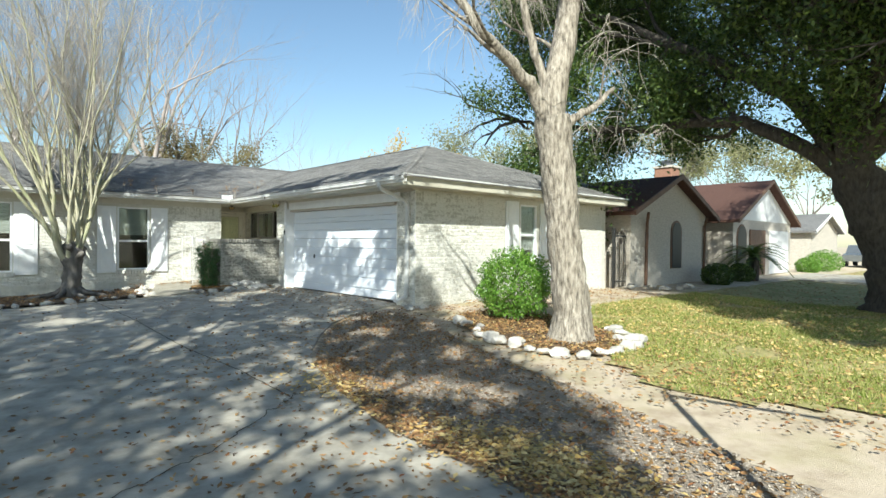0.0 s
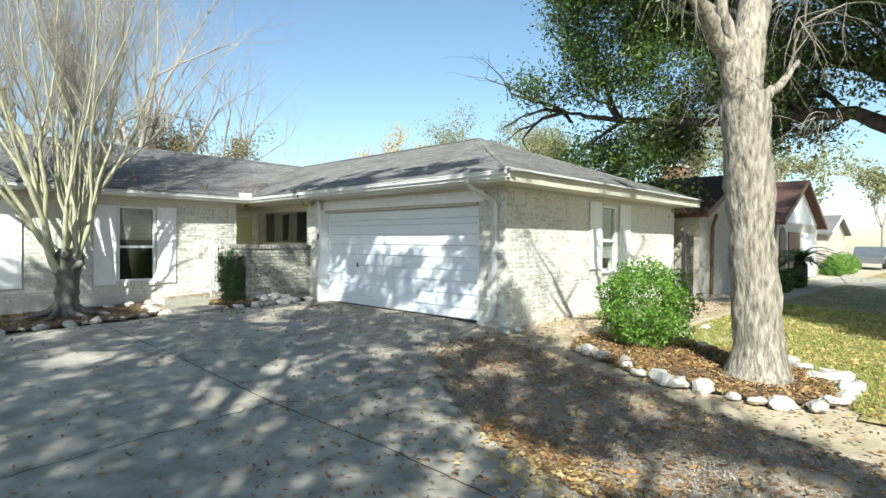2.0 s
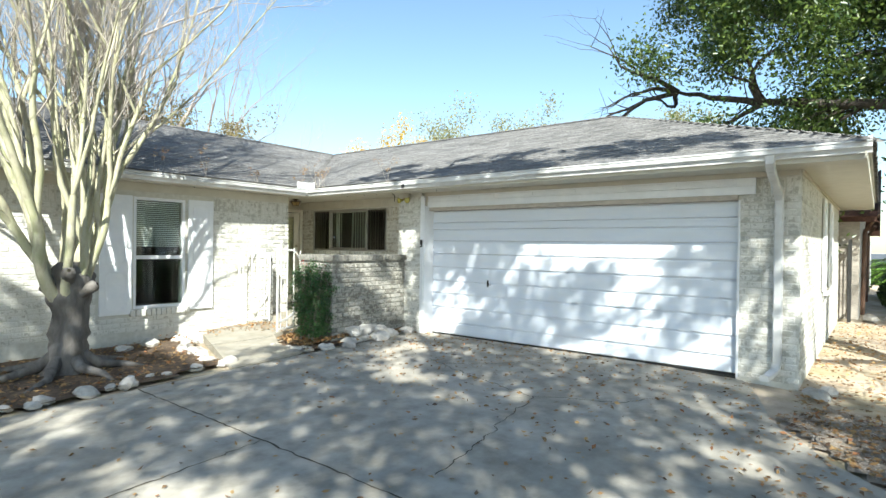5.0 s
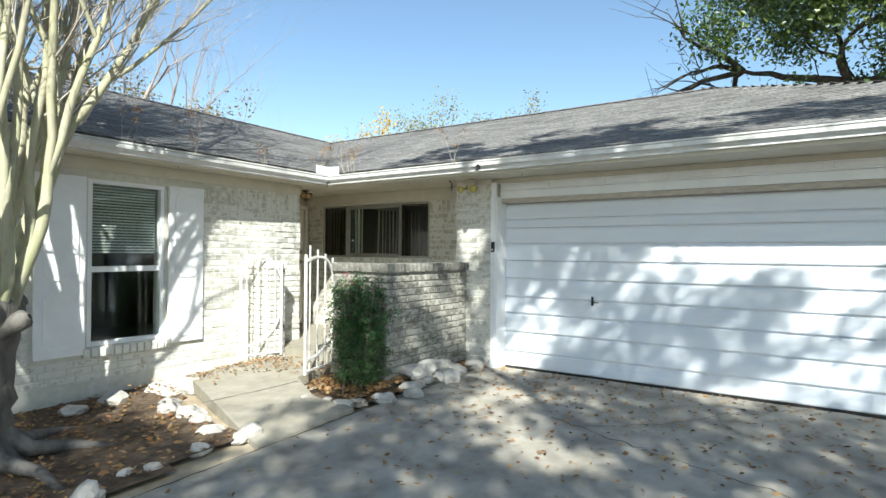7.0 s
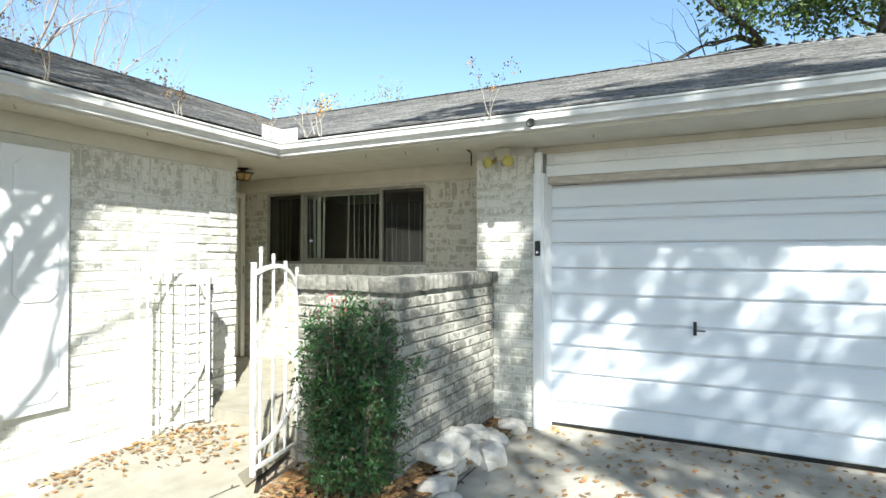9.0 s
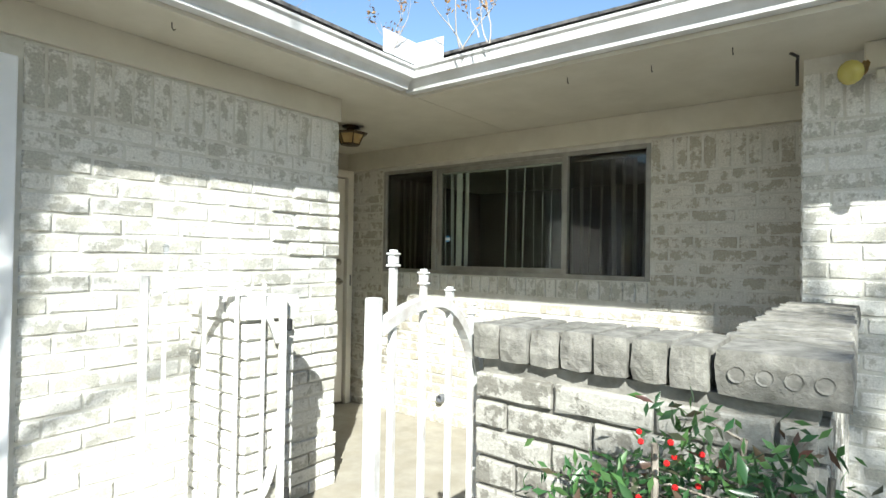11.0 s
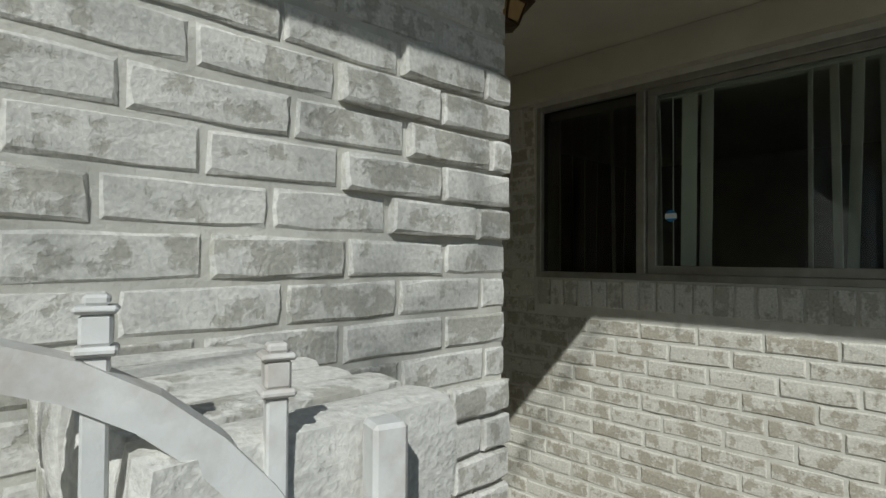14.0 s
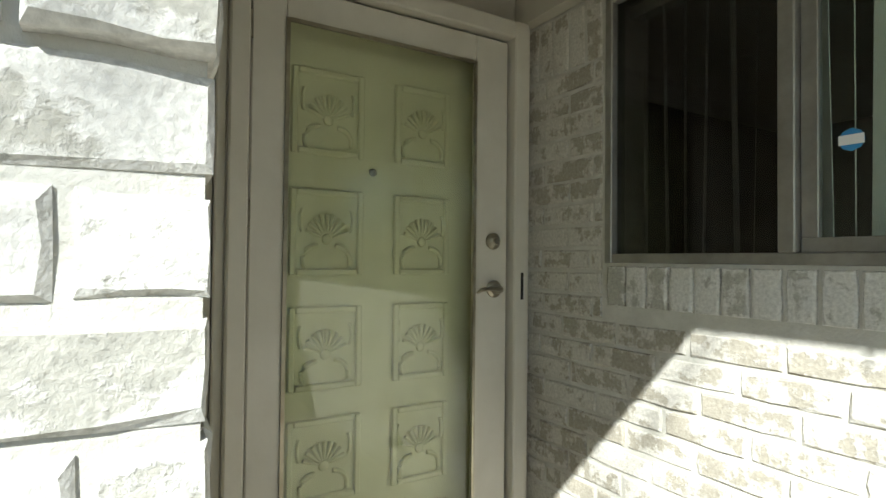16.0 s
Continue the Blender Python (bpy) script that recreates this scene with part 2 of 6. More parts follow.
# grey bark, darkened in colour for the shade under the crown
MYRTLE_BASE = mat("shade_darkened_grey_bark", [(0.07, 0.062, 0.055), (0.20, 0.185, 0.17)], 8, 0.9, 0.8, 30, stretch=(1, 1, 0.3), bump_dist=0.02)
TWIG = mat("bare_twigs", [(0.36, 0.325, 0.28), (0.50, 0.455, 0.405)], 6, 0.9, 0.0)
FARTWIG = mat("far_bare_twigs", [(0.24, 0.205, 0.185), (0.40, 0.355, 0.33)], 1, 0.95, 0.0)
OAKLEAF = leaf_mat("oak_leaf", [(0.03, 0.06, 0.017), (0.06, 0.11, 0.026), (0.15, 0.21, 0.045), (0.045, 0.08, 0.025)], 0.34)
SHRUBLEAF = leaf_mat("shrub_leaf", [(0.08, 0.18, 0.025), (0.15, 0.30, 0.04), (0.24, 0.40, 0.07)], 0.38)
NANDINA = leaf_mat("nandina_leaf", [(0.03, 0.09, 0.03), (0.06, 0.15, 0.055), (0.12, 0.24, 0.07), (0.05, 0.12, 0.055), (0.15, 0.07, 0.055)], 0.3)
BERRY = mat("red_berry", [(0.45, 0.01, 0.012), (0.6, 0.02, 0.02)], 30, 0.25, 0.0)
FARLEAF = leaf_mat("far_leaf", [(0.20, 0.21, 0.09), (0.32, 0.32, 0.16), (0.26, 0.25, 0.15)], 0.8)
RUSTLEAF = leaf_mat("rusty_far_leaf", [(0.16, 0.13, 0.06), (0.26, 0.21, 0.11), (0.20, 0.19, 0.08)], 0.8)
TANLEAF = leaf_mat("pale_fallen_leaf", [(0.52, 0.38, 0.15), (0.62, 0.50, 0.24), (0.40, 0.26, 0.11), (0.58, 0.42, 0.12)], 0.75, through_amount=0.1)
YELLOWLEAF = leaf_mat("yellow_leaf", [(0.45, 0.28, 0.02), (0.60, 0.42, 0.05)], 0.7)
DEADLEAF = leaf_mat("fallen_leaf", [(0.20, 0.10, 0.04), (0.36, 0.22, 0.09), (0.10, 0.055, 0.03), (0.45, 0.30, 0.13), (0.30, 0.12, 0.05)], 0.8, through_amount=0.1)
GRASS = leaf_mat("grass_blade", [(0.13, 0.20, 0.03), (0.28, 0.31, 0.07), (0.50, 0.44, 0.19)], 0.6, through_amount=0.25)
GLASS = glass_mat("window_glass")
DARKGLASS = glass_mat("screened_glass", (0.55, 0.55, 0.53))
STORM = glass_mat("storm_glass", (0.96, 0.97, 0.94))
BLIND = mat("white_blind_slat", [(0.62, 0.62, 0.60), (0.70, 0.70, 0.68)], 4, 0.5, 0.0)
VBLIND = mat("vertical_blind_fabric", [(0.66, 0.64, 0.58), (0.76, 0.74, 0.68)], 8, 0.7, 0.05)
# indoor gloom is put into this near-black colour
ROOM = mat("darkened_room_plaster", [(0.10, 0.095, 0.085), (0.14, 0.135, 0.12)], 3, 0.8, 0.0)
# sage paint, lightened to stand in for reflection on the storm glass
GREENDOOR = mat("reflection_lightened_sage_paint", [(0.66, 0.655, 0.42), (0.74, 0.735, 0.50)], 5, 0.4, 0.1, 40, stain=(0.36, 0.37, 0.24), stain_amount=0.3)
DOORTRIM = mat("door_frame_paint", [(0.62, 0.59, 0.51), (0.70, 0.67, 0.59)], 5, 0.45, 0.1, 40, stain=(0.5, 0.47, 0.38), stain_amount=0.3)
NICKEL = mat("worn_nickel", [(0.30, 0.27, 0.20), (0.45, 0.42, 0.33)], 20, 0.3, 0.1, metal=0.9)
NBBRICK = mat("pale_brick_far", [(0.38, 0.345, 0.30), (0.56, 0.51, 0.45)], 9, 0.9, 0.4, 40, stretch=(1, 1, 3))
NBWHITE = mat("white_siding", [(0.66, 0.66, 0.66), (0.76, 0.76, 0.76)], 3, 0.6, 0.1)
NBBROWN = mat("brown_trim", [(0.10, 0.055, 0.035), (0.16, 0.09, 0.06)], 6, 0.6, 0.1)
CARPAINT = mat("grey_car_paint", [(0.16, 0.18, 0.20), (0.20, 0.22, 0.24)], 3, 0.25, 0.0, metal=0.5)
RUBBER = mat("tyre_rubber", [(0.015, 0.015, 0.015), (0.03, 0.03, 0.03)], 20, 0.8, 0.2)
CHIMBRICK = mat("chimney_brick", [(0.20, 0.10, 0.07), (0.34, 0.19, 0.13)], 10, 0.9, 0.4, 40)
CHIMMETAL = mat("grey_flue_metal", [(0.16, 0.17, 0.19), (0.24, 0.25, 0.27)], 4, 0.5, 0.1, metal=0.5)
BLUE = mat("blue_sticker", [(0.05, 0.25, 0.55), (0.06, 0.28, 0.60)], 5, 0.4, 0.0)
STICKW = mat("white_sticker", [(0.75, 0.77, 0.78), (0.8, 0.8, 0.8)], 5, 0.4, 0.0)


# ---- mesh helpers ----
def mesh_of(name, bm, material, smooth=False):
    me = bpy.data.meshes.new(name)
    bmesh.ops.recalc_face_normals(bm, faces=bm.faces)
    bm.to_mesh(me)
    bm.free()
    me.materials.append(material)
    if smooth:
        me.polygons.foreach_set("use_smooth", [True] * len(me.polygons))
    return me


def part(name, bm, material, parent=None, label="", smooth=False):
    ob = new(name, mesh_of(name, bm, material, smooth))
    if parent:
        ob.parent = parent
        ob.matrix_parent_inverse = parent.matrix_world.inverted() if parent.matrix_world != Matrix() else Matrix()
    return tagged(ob, label) if label else ob


def raw(name, verts, faces, material, parent=None, smooth=False):
    me = bpy.data.meshes.new(name)
    me.from_pydata(verts, [], faces)
    me.materials.append(material)
    if smooth:
        me.polygons.foreach_set("use_smooth", [True] * len(me.polygons))
    me.update()
    ob = new(name, me)
    if parent:
        ob.parent = parent
    return ob


def empty(name, label, category, group="", kind=""):
    return tagged(new(name), label, category, group, kind)


def box(bm, x0, x1, y0, y1, z0, z1, bevel=0.0, m=None):
    r = bmesh.ops.create_cube(bm, size=1.0)
    vs = r["verts"]
    for v in vs:
        v.co = Vector((x0 + (v.co.x + 0.5) * (x1 - x0), y0 + (v.co.y + 0.5) * (y1 - y0), z0 + (v.co.z + 0.5) * (z1 - z0)))
    if bevel:
        edges = list({e for v in vs for e in v.link_edges})
        r2 = bmesh.ops.bevel(bm, geom=edges, offset=bevel, segments=1, affect="EDGES")
        vs = list({v for f in r2["faces"] for v in f.verts} | {v for v in vs if v.is_valid})
    if m is not None:
        for v in vs:
            v.co = m @ v.co
    return vs


def boxes(*args, bevel=0.0):
    bm = bmesh.new()
    for a in args:
        box(bm, *a, bevel=bevel)
    return bm


def tube(bm, pts, radii, sides=8, caps=True):
    """A round bar along points."""
    rings = []
    up = Vector((0, 0, 1))
    for i, p in enumerate(pts):
        p = Vector(p)
        a = Vector(pts[max(i - 1, 0)])
        b = Vector(pts[min(i + 1, len(pts) - 1)])
        d = (b - a).normalized()
        ref = up if abs(d.z) < 0.9 else Vector((1, 0, 0))
        u = d.cross(ref).normalized()
        w = d.cross(u)
        r = radii[i] if hasattr(radii, "__len__") else radii
        rings.append([bm.verts.new(p + r * (math.cos(2 * math.pi * k / sides) * u + math.sin(2 * math.pi * k / sides) * w)) for k in range(sides)])
    for i in range(len(rings) - 1):
        for k in range(sides):
            bm.faces.new((rings[i][k], rings[i][(k + 1) % sides], rings[i + 1][(k + 1) % sides], rings[i + 1][k]))
    if caps:
        bm.faces.new(rings[0][::-1])
        bm.faces.new(rings[-1])
    return bm


def lathe(bm, profile, centre, sides=16, axis="z"):
    """A turned shape: (radius, height) pairs round an axis."""
    c = Vector(centre)
    rings = []
    for r, h in profile:
        ring = []
        for k in range(sides):
            a = 2 * math.pi * k / sides
            if axis == "z":
                p = Vector((r * math.cos(a), r * math.sin(a), h))
            elif axis == "x":
                p = Vector((h, r * math.cos(a), r * math.sin(a)))
            else:
                p = Vector((r * math.cos(a), h, r * math.sin(a)))
            ring.append(bm.verts.new(c + p))
        rings.append(ring)
    for i in range(len(rings) - 1):
        for k in range(sides):
            bm.faces.new((rings[i][k], rings[i][(k + 1) % sides], rings[i + 1][(k + 1) % sides], rings[i + 1][k]))
    bm.faces.new(rings[0][::-1])
    bm.faces.new(rings[-1])
    return bm


def leaves_mesh(name, centres, size, rng, material, parent=None, width=0.45, droop=0.0, flat=0.0):
    """Many folded leaves, four corners and a rib each."""
    n = len(centres)
    c = np.asarray(centres, float)
    d = rng.normal(size=(n, 3))
    d[:, 2] = d[:, 2] * (1 - flat) - droop
    d /= np.linalg.norm(d, axis=1)[:, None]
    s = rng.normal(size=(n, 3))
    if flat:
        s[:, 2] *= 1 - flat
    s -= (s * d).sum(1)[:, None] * d
    s /= np.linalg.norm(s, axis=1)[:, None]
    up = np.cross(d, s)
    L = size * rng.uniform(0.65, 1.3, n)[:, None]
    w = L * width * 0.5
    v = np.stack([c - d * L * 0.5, c + s * w + up * w * 0.35, c + d * L * 0.5, c - s * w + up * w * 0.35], 1).reshape(-1, 3)
    i = np.arange(n) * 4
    f = np.concatenate([np.stack([i, i + 1, i + 2], 1), np.stack([i, i + 2, i + 3], 1)])
    me = bpy.data.meshes.new(name)
    me.vertices.add(len(v))
    me.vertices.foreach_set("co", v.ravel())
    me.loops.add(len(f) * 3)
    me.loops.foreach_set("vertex_index", f.ravel())
    me.polygons.add(len(f))
    me.polygons.foreach_set("loop_start", np.arange(len(f)) * 3)
    me.update(calc_edges=True)
    me.validate()
    me.materials.append(material)
    ob = new(name, me)
    if parent:
        ob.parent = parent
    return ob


class Wood:
    """Gathers tapered branches, and the places of their twigs' ends."""

    def __init__(self, seed):
        self.v, self.f, self.tips, self.rng = [], [], [], random.Random(seed)

    def limb(self, pts, radii, sides):
        base = len(self.v)
        n = len(pts)
        whole = (pts[-1] - pts[0]).normalized()
        ref = Vector((0, 0, 1)) if abs(whole.z) < 0.75 else Vector((0.8, 0.6, 0.0))
        for i in range(n):
            d = (pts[min(i + 1, n - 1)] - pts[max(i - 1, 0)]).normalized()
            u = d.cross(ref).normalized()
            w = d.cross(u)
            for k in range(sides):
                a = 2 * math.pi * k / sides
                self.v.append(pts[i] + radii[i] * (math.cos(a) * u + math.sin(a) * w))
        for i in range(n - 1):
            for k in range(sides):
                a, b = base + i * sides + k, base + i * sides + (k + 1) % sides
                self.f.append((a, b, b + sides, a + sides))

    def grow(self, p, d, length, r, depth, spread=0.6, lift=0.15, kids=3, shrink=0.68, wobble=0.18, sides=7, taper=0.55):
        rng = self.rng
        n = 5 if depth > 1 else 4
        pts, radii = [p.copy()], [r]
        d = d.normalized()
        for i in range(n):
            d = (d + Vector((rng.gauss(0, wobble), rng.gauss(0, wobble), rng.gauss(0, wobble) + lift * 0.3))).normalized()
            pts.append(pts[-1] + d * length / n)
            radii.append(r * (1 - (1 - taper) * (i + 1) / n))
        self.limb(pts, radii, max(3, sides))
        if depth == 0:
            self.tips.append(pts[-1])
            self.tips.append(pts[2])
            return
        for j in range(kids):
            i = n if j == 0 else rng.randint(2, n)
            q = (d + Vector((rng.gauss(0, spread), rng.gauss(0, spread), rng.gauss(0, spread * 0.6) + lift))).normalized()
            self.grow(pts[i], q, length * shrink * rng.uniform(0.75, 1.2), radii[i] * rng.uniform(0.55, 0.8), depth - 1,
                      spread, lift, kids, shrink, wobble, sides - 1, taper)

    def put(self, name, material, parent=None):
        return raw(name, [tuple(v) for v in self.v], self.f, material, parent, smooth=True)


def curved(pts, radii, steps, rng, wobble):
    """A smooth, slightly crooked line through pts, with its radii."""
    out, rr = [], []
    for i in range(len(pts) - 1):
        a, b, c, d = pts[max(i - 1, 0)], pts[i], pts[i + 1], pts[min(i + 2, len(pts) - 1)]
        for k in range(steps):
            t = k / steps
            p = 0.5 * (2 * b + (c - a) * t + (2 * a - 5 * b + 4 * c - d) * t * t + (3 * b - a - 3 * c + d) * t ** 3)
            w = wobble if i + k else 0.0
            out.append(p + Vector((rng.gauss(0, w), rng.gauss(0, w), rng.gauss(0, w))))
            rr.append((radii[i] + (radii[i + 1] - radii[i]) * t) * rng.uniform(0.93, 1.07))
    return out + [pts[-1]], rr + [radii[-1]]


def clump_points(rng, tips, per, radius):
    t = np.array([tuple(p) for p in tips])
    pts = np.repeat(t, per, axis=0)
    return pts + rng.normal(size=pts.shape) * radius


# ---- ground ----
def ground_z(x, y):
    z = -0.03 * (5.8 - min(max(x, -3.0), 5.8)) - 0.035 * (5.0 - min(max(y, -1.5), 5.0))
    if x > 5.8 and y < 3.2:
        z += 0.07 * min((x - 5.8) / 4.0, 1.0)
    return z


def sheet(name, xs, ys, material, dz=0.0, keep=None, rough=0.0):
    """A grid that follows the ground, keeping the cells whose middle is inside."""
    verts, faces, idx = [], [], {}

    def vert(i, j):
        if (i, j) not in idx:
            idx[i, j] = len(verts)
            x, y = xs[i], ys[j]
            verts.append((x, y, ground_z(x, y) + dz + rough * noise.noise((x * 1.7, y * 1.7, 0.3))))
        return idx[i, j]
    for i in range(len(xs) - 1):
        for j in range(len(ys) - 1):
            if keep is None or keep((xs[i] + xs[i + 1]) / 2, (ys[j] + ys[j + 1]) / 2):
                faces.append((vert(i, j), vert(i + 1, j), vert(i + 1, j + 1), vert(i, j + 1)))
    return raw(name, verts, faces, material, smooth=True)


def span(a, b, step):
    n = max(1, round((b - a) / step))
    return [a + (b - a) * i / n for i in range(n + 1)]


gx = [-900, -300, -100, -40] + span(-14, 24, 0.5) + [30, 45, 80, 200, 900]
gy = [-900, -300, -100, -40] + span(-16, 22, 0.5) + [30, 45, 80, 200, 900]
tagged(sheet("ground", gx, gy, DIRT, -0.03, rough=0.015), "bare brown soil with thin dry grass round the house", "ground", kind="structure")


def drive_edge(y):
    """The x of the driveway's curved edge towards the gravel."""
    pts = [(-30.0, -1.2), (-9.0, 0.6), (-4.0, 1.65), (-2.0, 1.72), (-0.7, 2.0), (0.5, 2.35), (1.2, 2.75), (2.0, 3.35), (2.7, 4.0), (3.3, 4.9), (3.6, 6.2), (30.0, 6.2)]
    for (a, xa), (b, xb) in zip(pts, pts[1:]):
        if a <= y <= b:
            return xa + (xb - xa) * (y - a) / (b - a)
    return 0.0


# driveway: a slab whose front edge follows the curve
def strip(name, ys, left, right, material, top, thick=0.12, cols=8, drop=None):
    verts, faces = [], []
    for y in ys:
        a, b = left(y), right(y)
        for i in range(cols + 1):
            x = a + (b - a) * i / cols
            verts.append((x, y, (ground_z(x, y) if drop is None else drop(x, y)) + top))
    w = cols + 1
    for j in range(len(ys) - 1):
        for i in range(cols):
            faces.append((j * w + i, j * w + i + 1, (j + 1) * w + i + 1, (j + 1) * w + i))
    n = len(verts)
    verts += [(x, y, z - thick) for x, y, z in verts]
    rim = [i for i in range(w)] + [j * w + w - 1 for j in range(1, len(ys))] + [(len(ys) - 1) * w + i for i in range(w - 2, -1, -1)] + [j * w for j in range(len(ys) - 2, 0, -1)]
    for a, b in zip(rim, rim[1:] + rim[:1]):
        faces.append((a, a + n, b + n, b))
    return raw(name, verts, faces, material, smooth=False)


drive = strip("driveway", span(-16, 8.95, 0.25), lambda y: -4.6, lambda y: min(drive_edge(y), 6.32), CONCRETE, 0.0, cols=24)
tagged(drive, "worn grey concrete driveway with cracks and leaf litter", "driveway", kind="structure")

# ---- the house ----
SOFFIT, EAVE, RIDGE, FLOOR = 2.46, 2.61, 4.20, 0.20
COURSE, BLEN = 0.0785, 0.247


def wall(name, label, pieces, material=MORTAR):
    return tagged(part(name, boxes(*pieces), material), label, "wall", kind="structure")


def around(u0, u1, z0, z1, holes):
    """Rectangles that fill u0..u1 x z0..z1 round holes (u0, u1, z0, z1) given in order of u."""
    out, u = [], u0
    for a, b, c, d in holes:
        if a > u:
            out.append((u, a, z0, z1))
        if c > z0:
            out.append((a, b, z0, c))
        if d < z1:
            out.append((a, b, d, z1))
        u = b
    if u < u1:
        out.append((u, u1, z0, z1))
    return out


# front wall of the main wing, faces -y at y = 11.58
W1 = (2.47, 3.29, 0.47, 2.235)
W0 = (-0.60, 0.16, 0.47, 2.235)
front = wall("wall_front", "whitewashed brick front wall of the main wing",
             [(a, b, 11.5790, 11.80, c, d) for a, b, c, d in around(-6.0, 5.33, -0.4, SOFFIT, [W0, W1])])
# wall beside the entry, faces +x at x = 5.33
entry_side = wall("wall_entry_side", "whitewashed brick return wall beside the front door", [(5.13, 5.32, 11.80, 13.05, -0.2, SOFFIT)])
DOOR = (5.57, 6.60, FLOOR, 2.30)
entry = wall("wall_entry", "painted panel wall round the front door", [(a, b, 12.87, 13.05, c, d) for a, b, c, d in around(5.32, 6.67, -0.2, SOFFIT, [DOOR])], TRIM)
# porch window wall, faces -x at x = 6.66
BW = (10.163, 12.46, 1.40, 2.275)
porch_wall = wall("wall_porch_window", "whitewashed brick wall under the wide porch window",
                  [(6.6590, 6.87, a, b, c, d) for a, b, c, d in around(9.32, 13.05, -0.2, SOFFIT, [BW])])
# garage front, faces -x at x = 6.10, with the door opening
GD = (3.80, 8.68, -0.1, 2.14)
garage_front = wall("wall_garage_front", "whitewashed brick garage front beside the wide door",
                    [(6.0995, 6.34, 8.78, 9.3185, -0.3, SOFFIT), (6.2, 6.34, 3.80, 8.78, 2.22, SOFFIT), (6.2590, 6.34, 3.1490, 3.80, -0.3, SOFFIT)])
pier_side = wall("wall_pier_side", "whitewashed brick side of the garage pier", [(6.34, 6.658, 9.12, 9.3185, -0.2, SOFFIT)])
SW = (9.72, 10.40, 0.85, 2.30)
garage_side = wall("wall_garage_side", "sunlit whitewashed brick side wall of the garage",
                   [(a, b, 3.1490, 3.36, c, d) for a, b, c, d in around(6.34, 13.55, -0.3, SOFFIT, [SW])])
wall("wall_back", "plain back and end walls of the house", [(-6.2, -6.0, 11.6, 19.6, -0.4, SOFFIT), (-6.2, 13.55, 19.6, 19.8, -0.4, SOFFIT), (13.55, 13.75, 3.162, 19.8, -0.4, SOFFIT)])
# unseen room walls and floor, their dimness painted in
wall("wall_room", "inner walls behind the windows, coloured dark to read as dim rooms", [(6.87, 13.5, 9.0, 9.1, 0.2, SOFFIT), (6.87, 13.5, 13.6, 13.7, 0.2, SOFFIT), (9.9, 10.0, 9.1, 13.6, 0.2, SOFFIT), (-5.9, 5.13, 15.0, 15.1, 0.2, SOFFIT), (5.13, 6.87, 14.2, 14.3, 0.2, SOFFIT)], ROOM)
tagged(part("floor", boxes((-5.95, 13.5, 13.05, 19.6, 0.1, 0.19), (-5.95, 5.1, 11.8, 13.04, 0.1, 0.19), (6.88, 13.5, 9.0, 13.04, 0.1, 0.19), (6.36, 13.5, 3.4, 8.99, -0.1, 0.0)), ROOM), "indoor floor, coloured dark to read as a dim room", "floor", kind="structure")
tagged(part("ceiling", boxes((-6.0, 13.55, 11.17, 19.7, SOFFIT, SOFFIT + 0.03), (5.52, 13.9, 2.56, 11.165, SOFFIT, SOFFIT + 0.03), (-6.3, -6.0, 11.17, 19.7, SOFFIT, SOFFIT + 0.03)), TRIM), "cream painted soffit and porch ceiling boards", "ceiling", kind="structure")
bm = boxes((-6.0, 5.332, 11.555, 11.5805, 2.325, SOFFIT - 0.002), (6.60, 6.656, 9.33, 12.86, 2.30, SOFFIT - 0.002), (6.16, 6.198, 3.16, 8.77, 2.40, SOFFIT - 0.002), (6.16, 13.56, 3.125, 3.15, 2.42, SOFFIT - 0.002))
tagged(part("trim_frieze", bm, TRIM), "cream frieze boards under the eaves", "trim", kind="structure")
bm = boxes((5.335, 5.515, 12.845, 12.866, FLOOR, SOFFIT - 0.002), (5.335, 5.36, 11.86, 12.84, FLOOR, SOFFIT - 0.003))
tagged(part("trim_entry", bm, TRIM), "cream boards lining the entry beside the door", "trim", kind="structure")


# ---- bricks ----
RING = ((0, 0), (0.34, 0), (0.68, 0), (1, 0), (1, 0.5), (1, 1), (0.66, 1), (0.32, 1), (0, 1), (0, 0.5))


def brick_shape(rng, depth=0.03):
    """One brick face with worn, uneven edges, 1 x 1 in length and height."""
    v, f = [], []
    j = lambda s: rng.uniform(-s, s)
    # back ring, edge ring, face ring; u along, w up, d out
    for d, iu, iw in ((-depth, 0.0, 0.0), (0.0012, 0.003, 0.012), (0.0058, 0.020, 0.075)):
        for u, w in RING:
            corner = 1.5 if u in (0, 1) and w in (0, 1) else 1.0
            su = u + (iu if u == 0 else -iu if u == 1 else 0) * corner + j(0.009)
            sw = w + (iw if w == 0 else -iw if w == 1 else 0) * corner + j(0.038)
            v.append((su, -d + j(0.0014), sw))
    k = len(RING)
    for r in range(2):
        for i in range(k):
            a, b = r * k + i, r * k + (i + 1) % k
            f.append((a, b, b + k, a + k))
    v.append((0.5, -0.0068 + j(0.0015), 0.5))
    for i in range(k):
        f.append((2 * k + i, 2 * k + (i + 1) % k, 3 * k))
    return v, f


def brick_uv(me, coords):
    """Where each corner lies on its own brick, for wear that follows the brick's edges."""
    layer = me.uv_layers.new(name="brick")
    for loop in me.loops:
        layer.data[loop.index].uv = coords[loop.vertex_index]


brng = random.Random(4)
BRICK_SHAPES = [brick_shape(brng) for _ in range(14)]
BRICK_MESHES = []
for v, f in BRICK_SHAPES:
    me = bpy.data.meshes.new("brick")
    me.from_pydata(v, [], f)
    brick_uv(me, [(p[0], p[2]) for p in v])
    me.materials.append(BRICK)
    BRICK_MESHES.append(me)


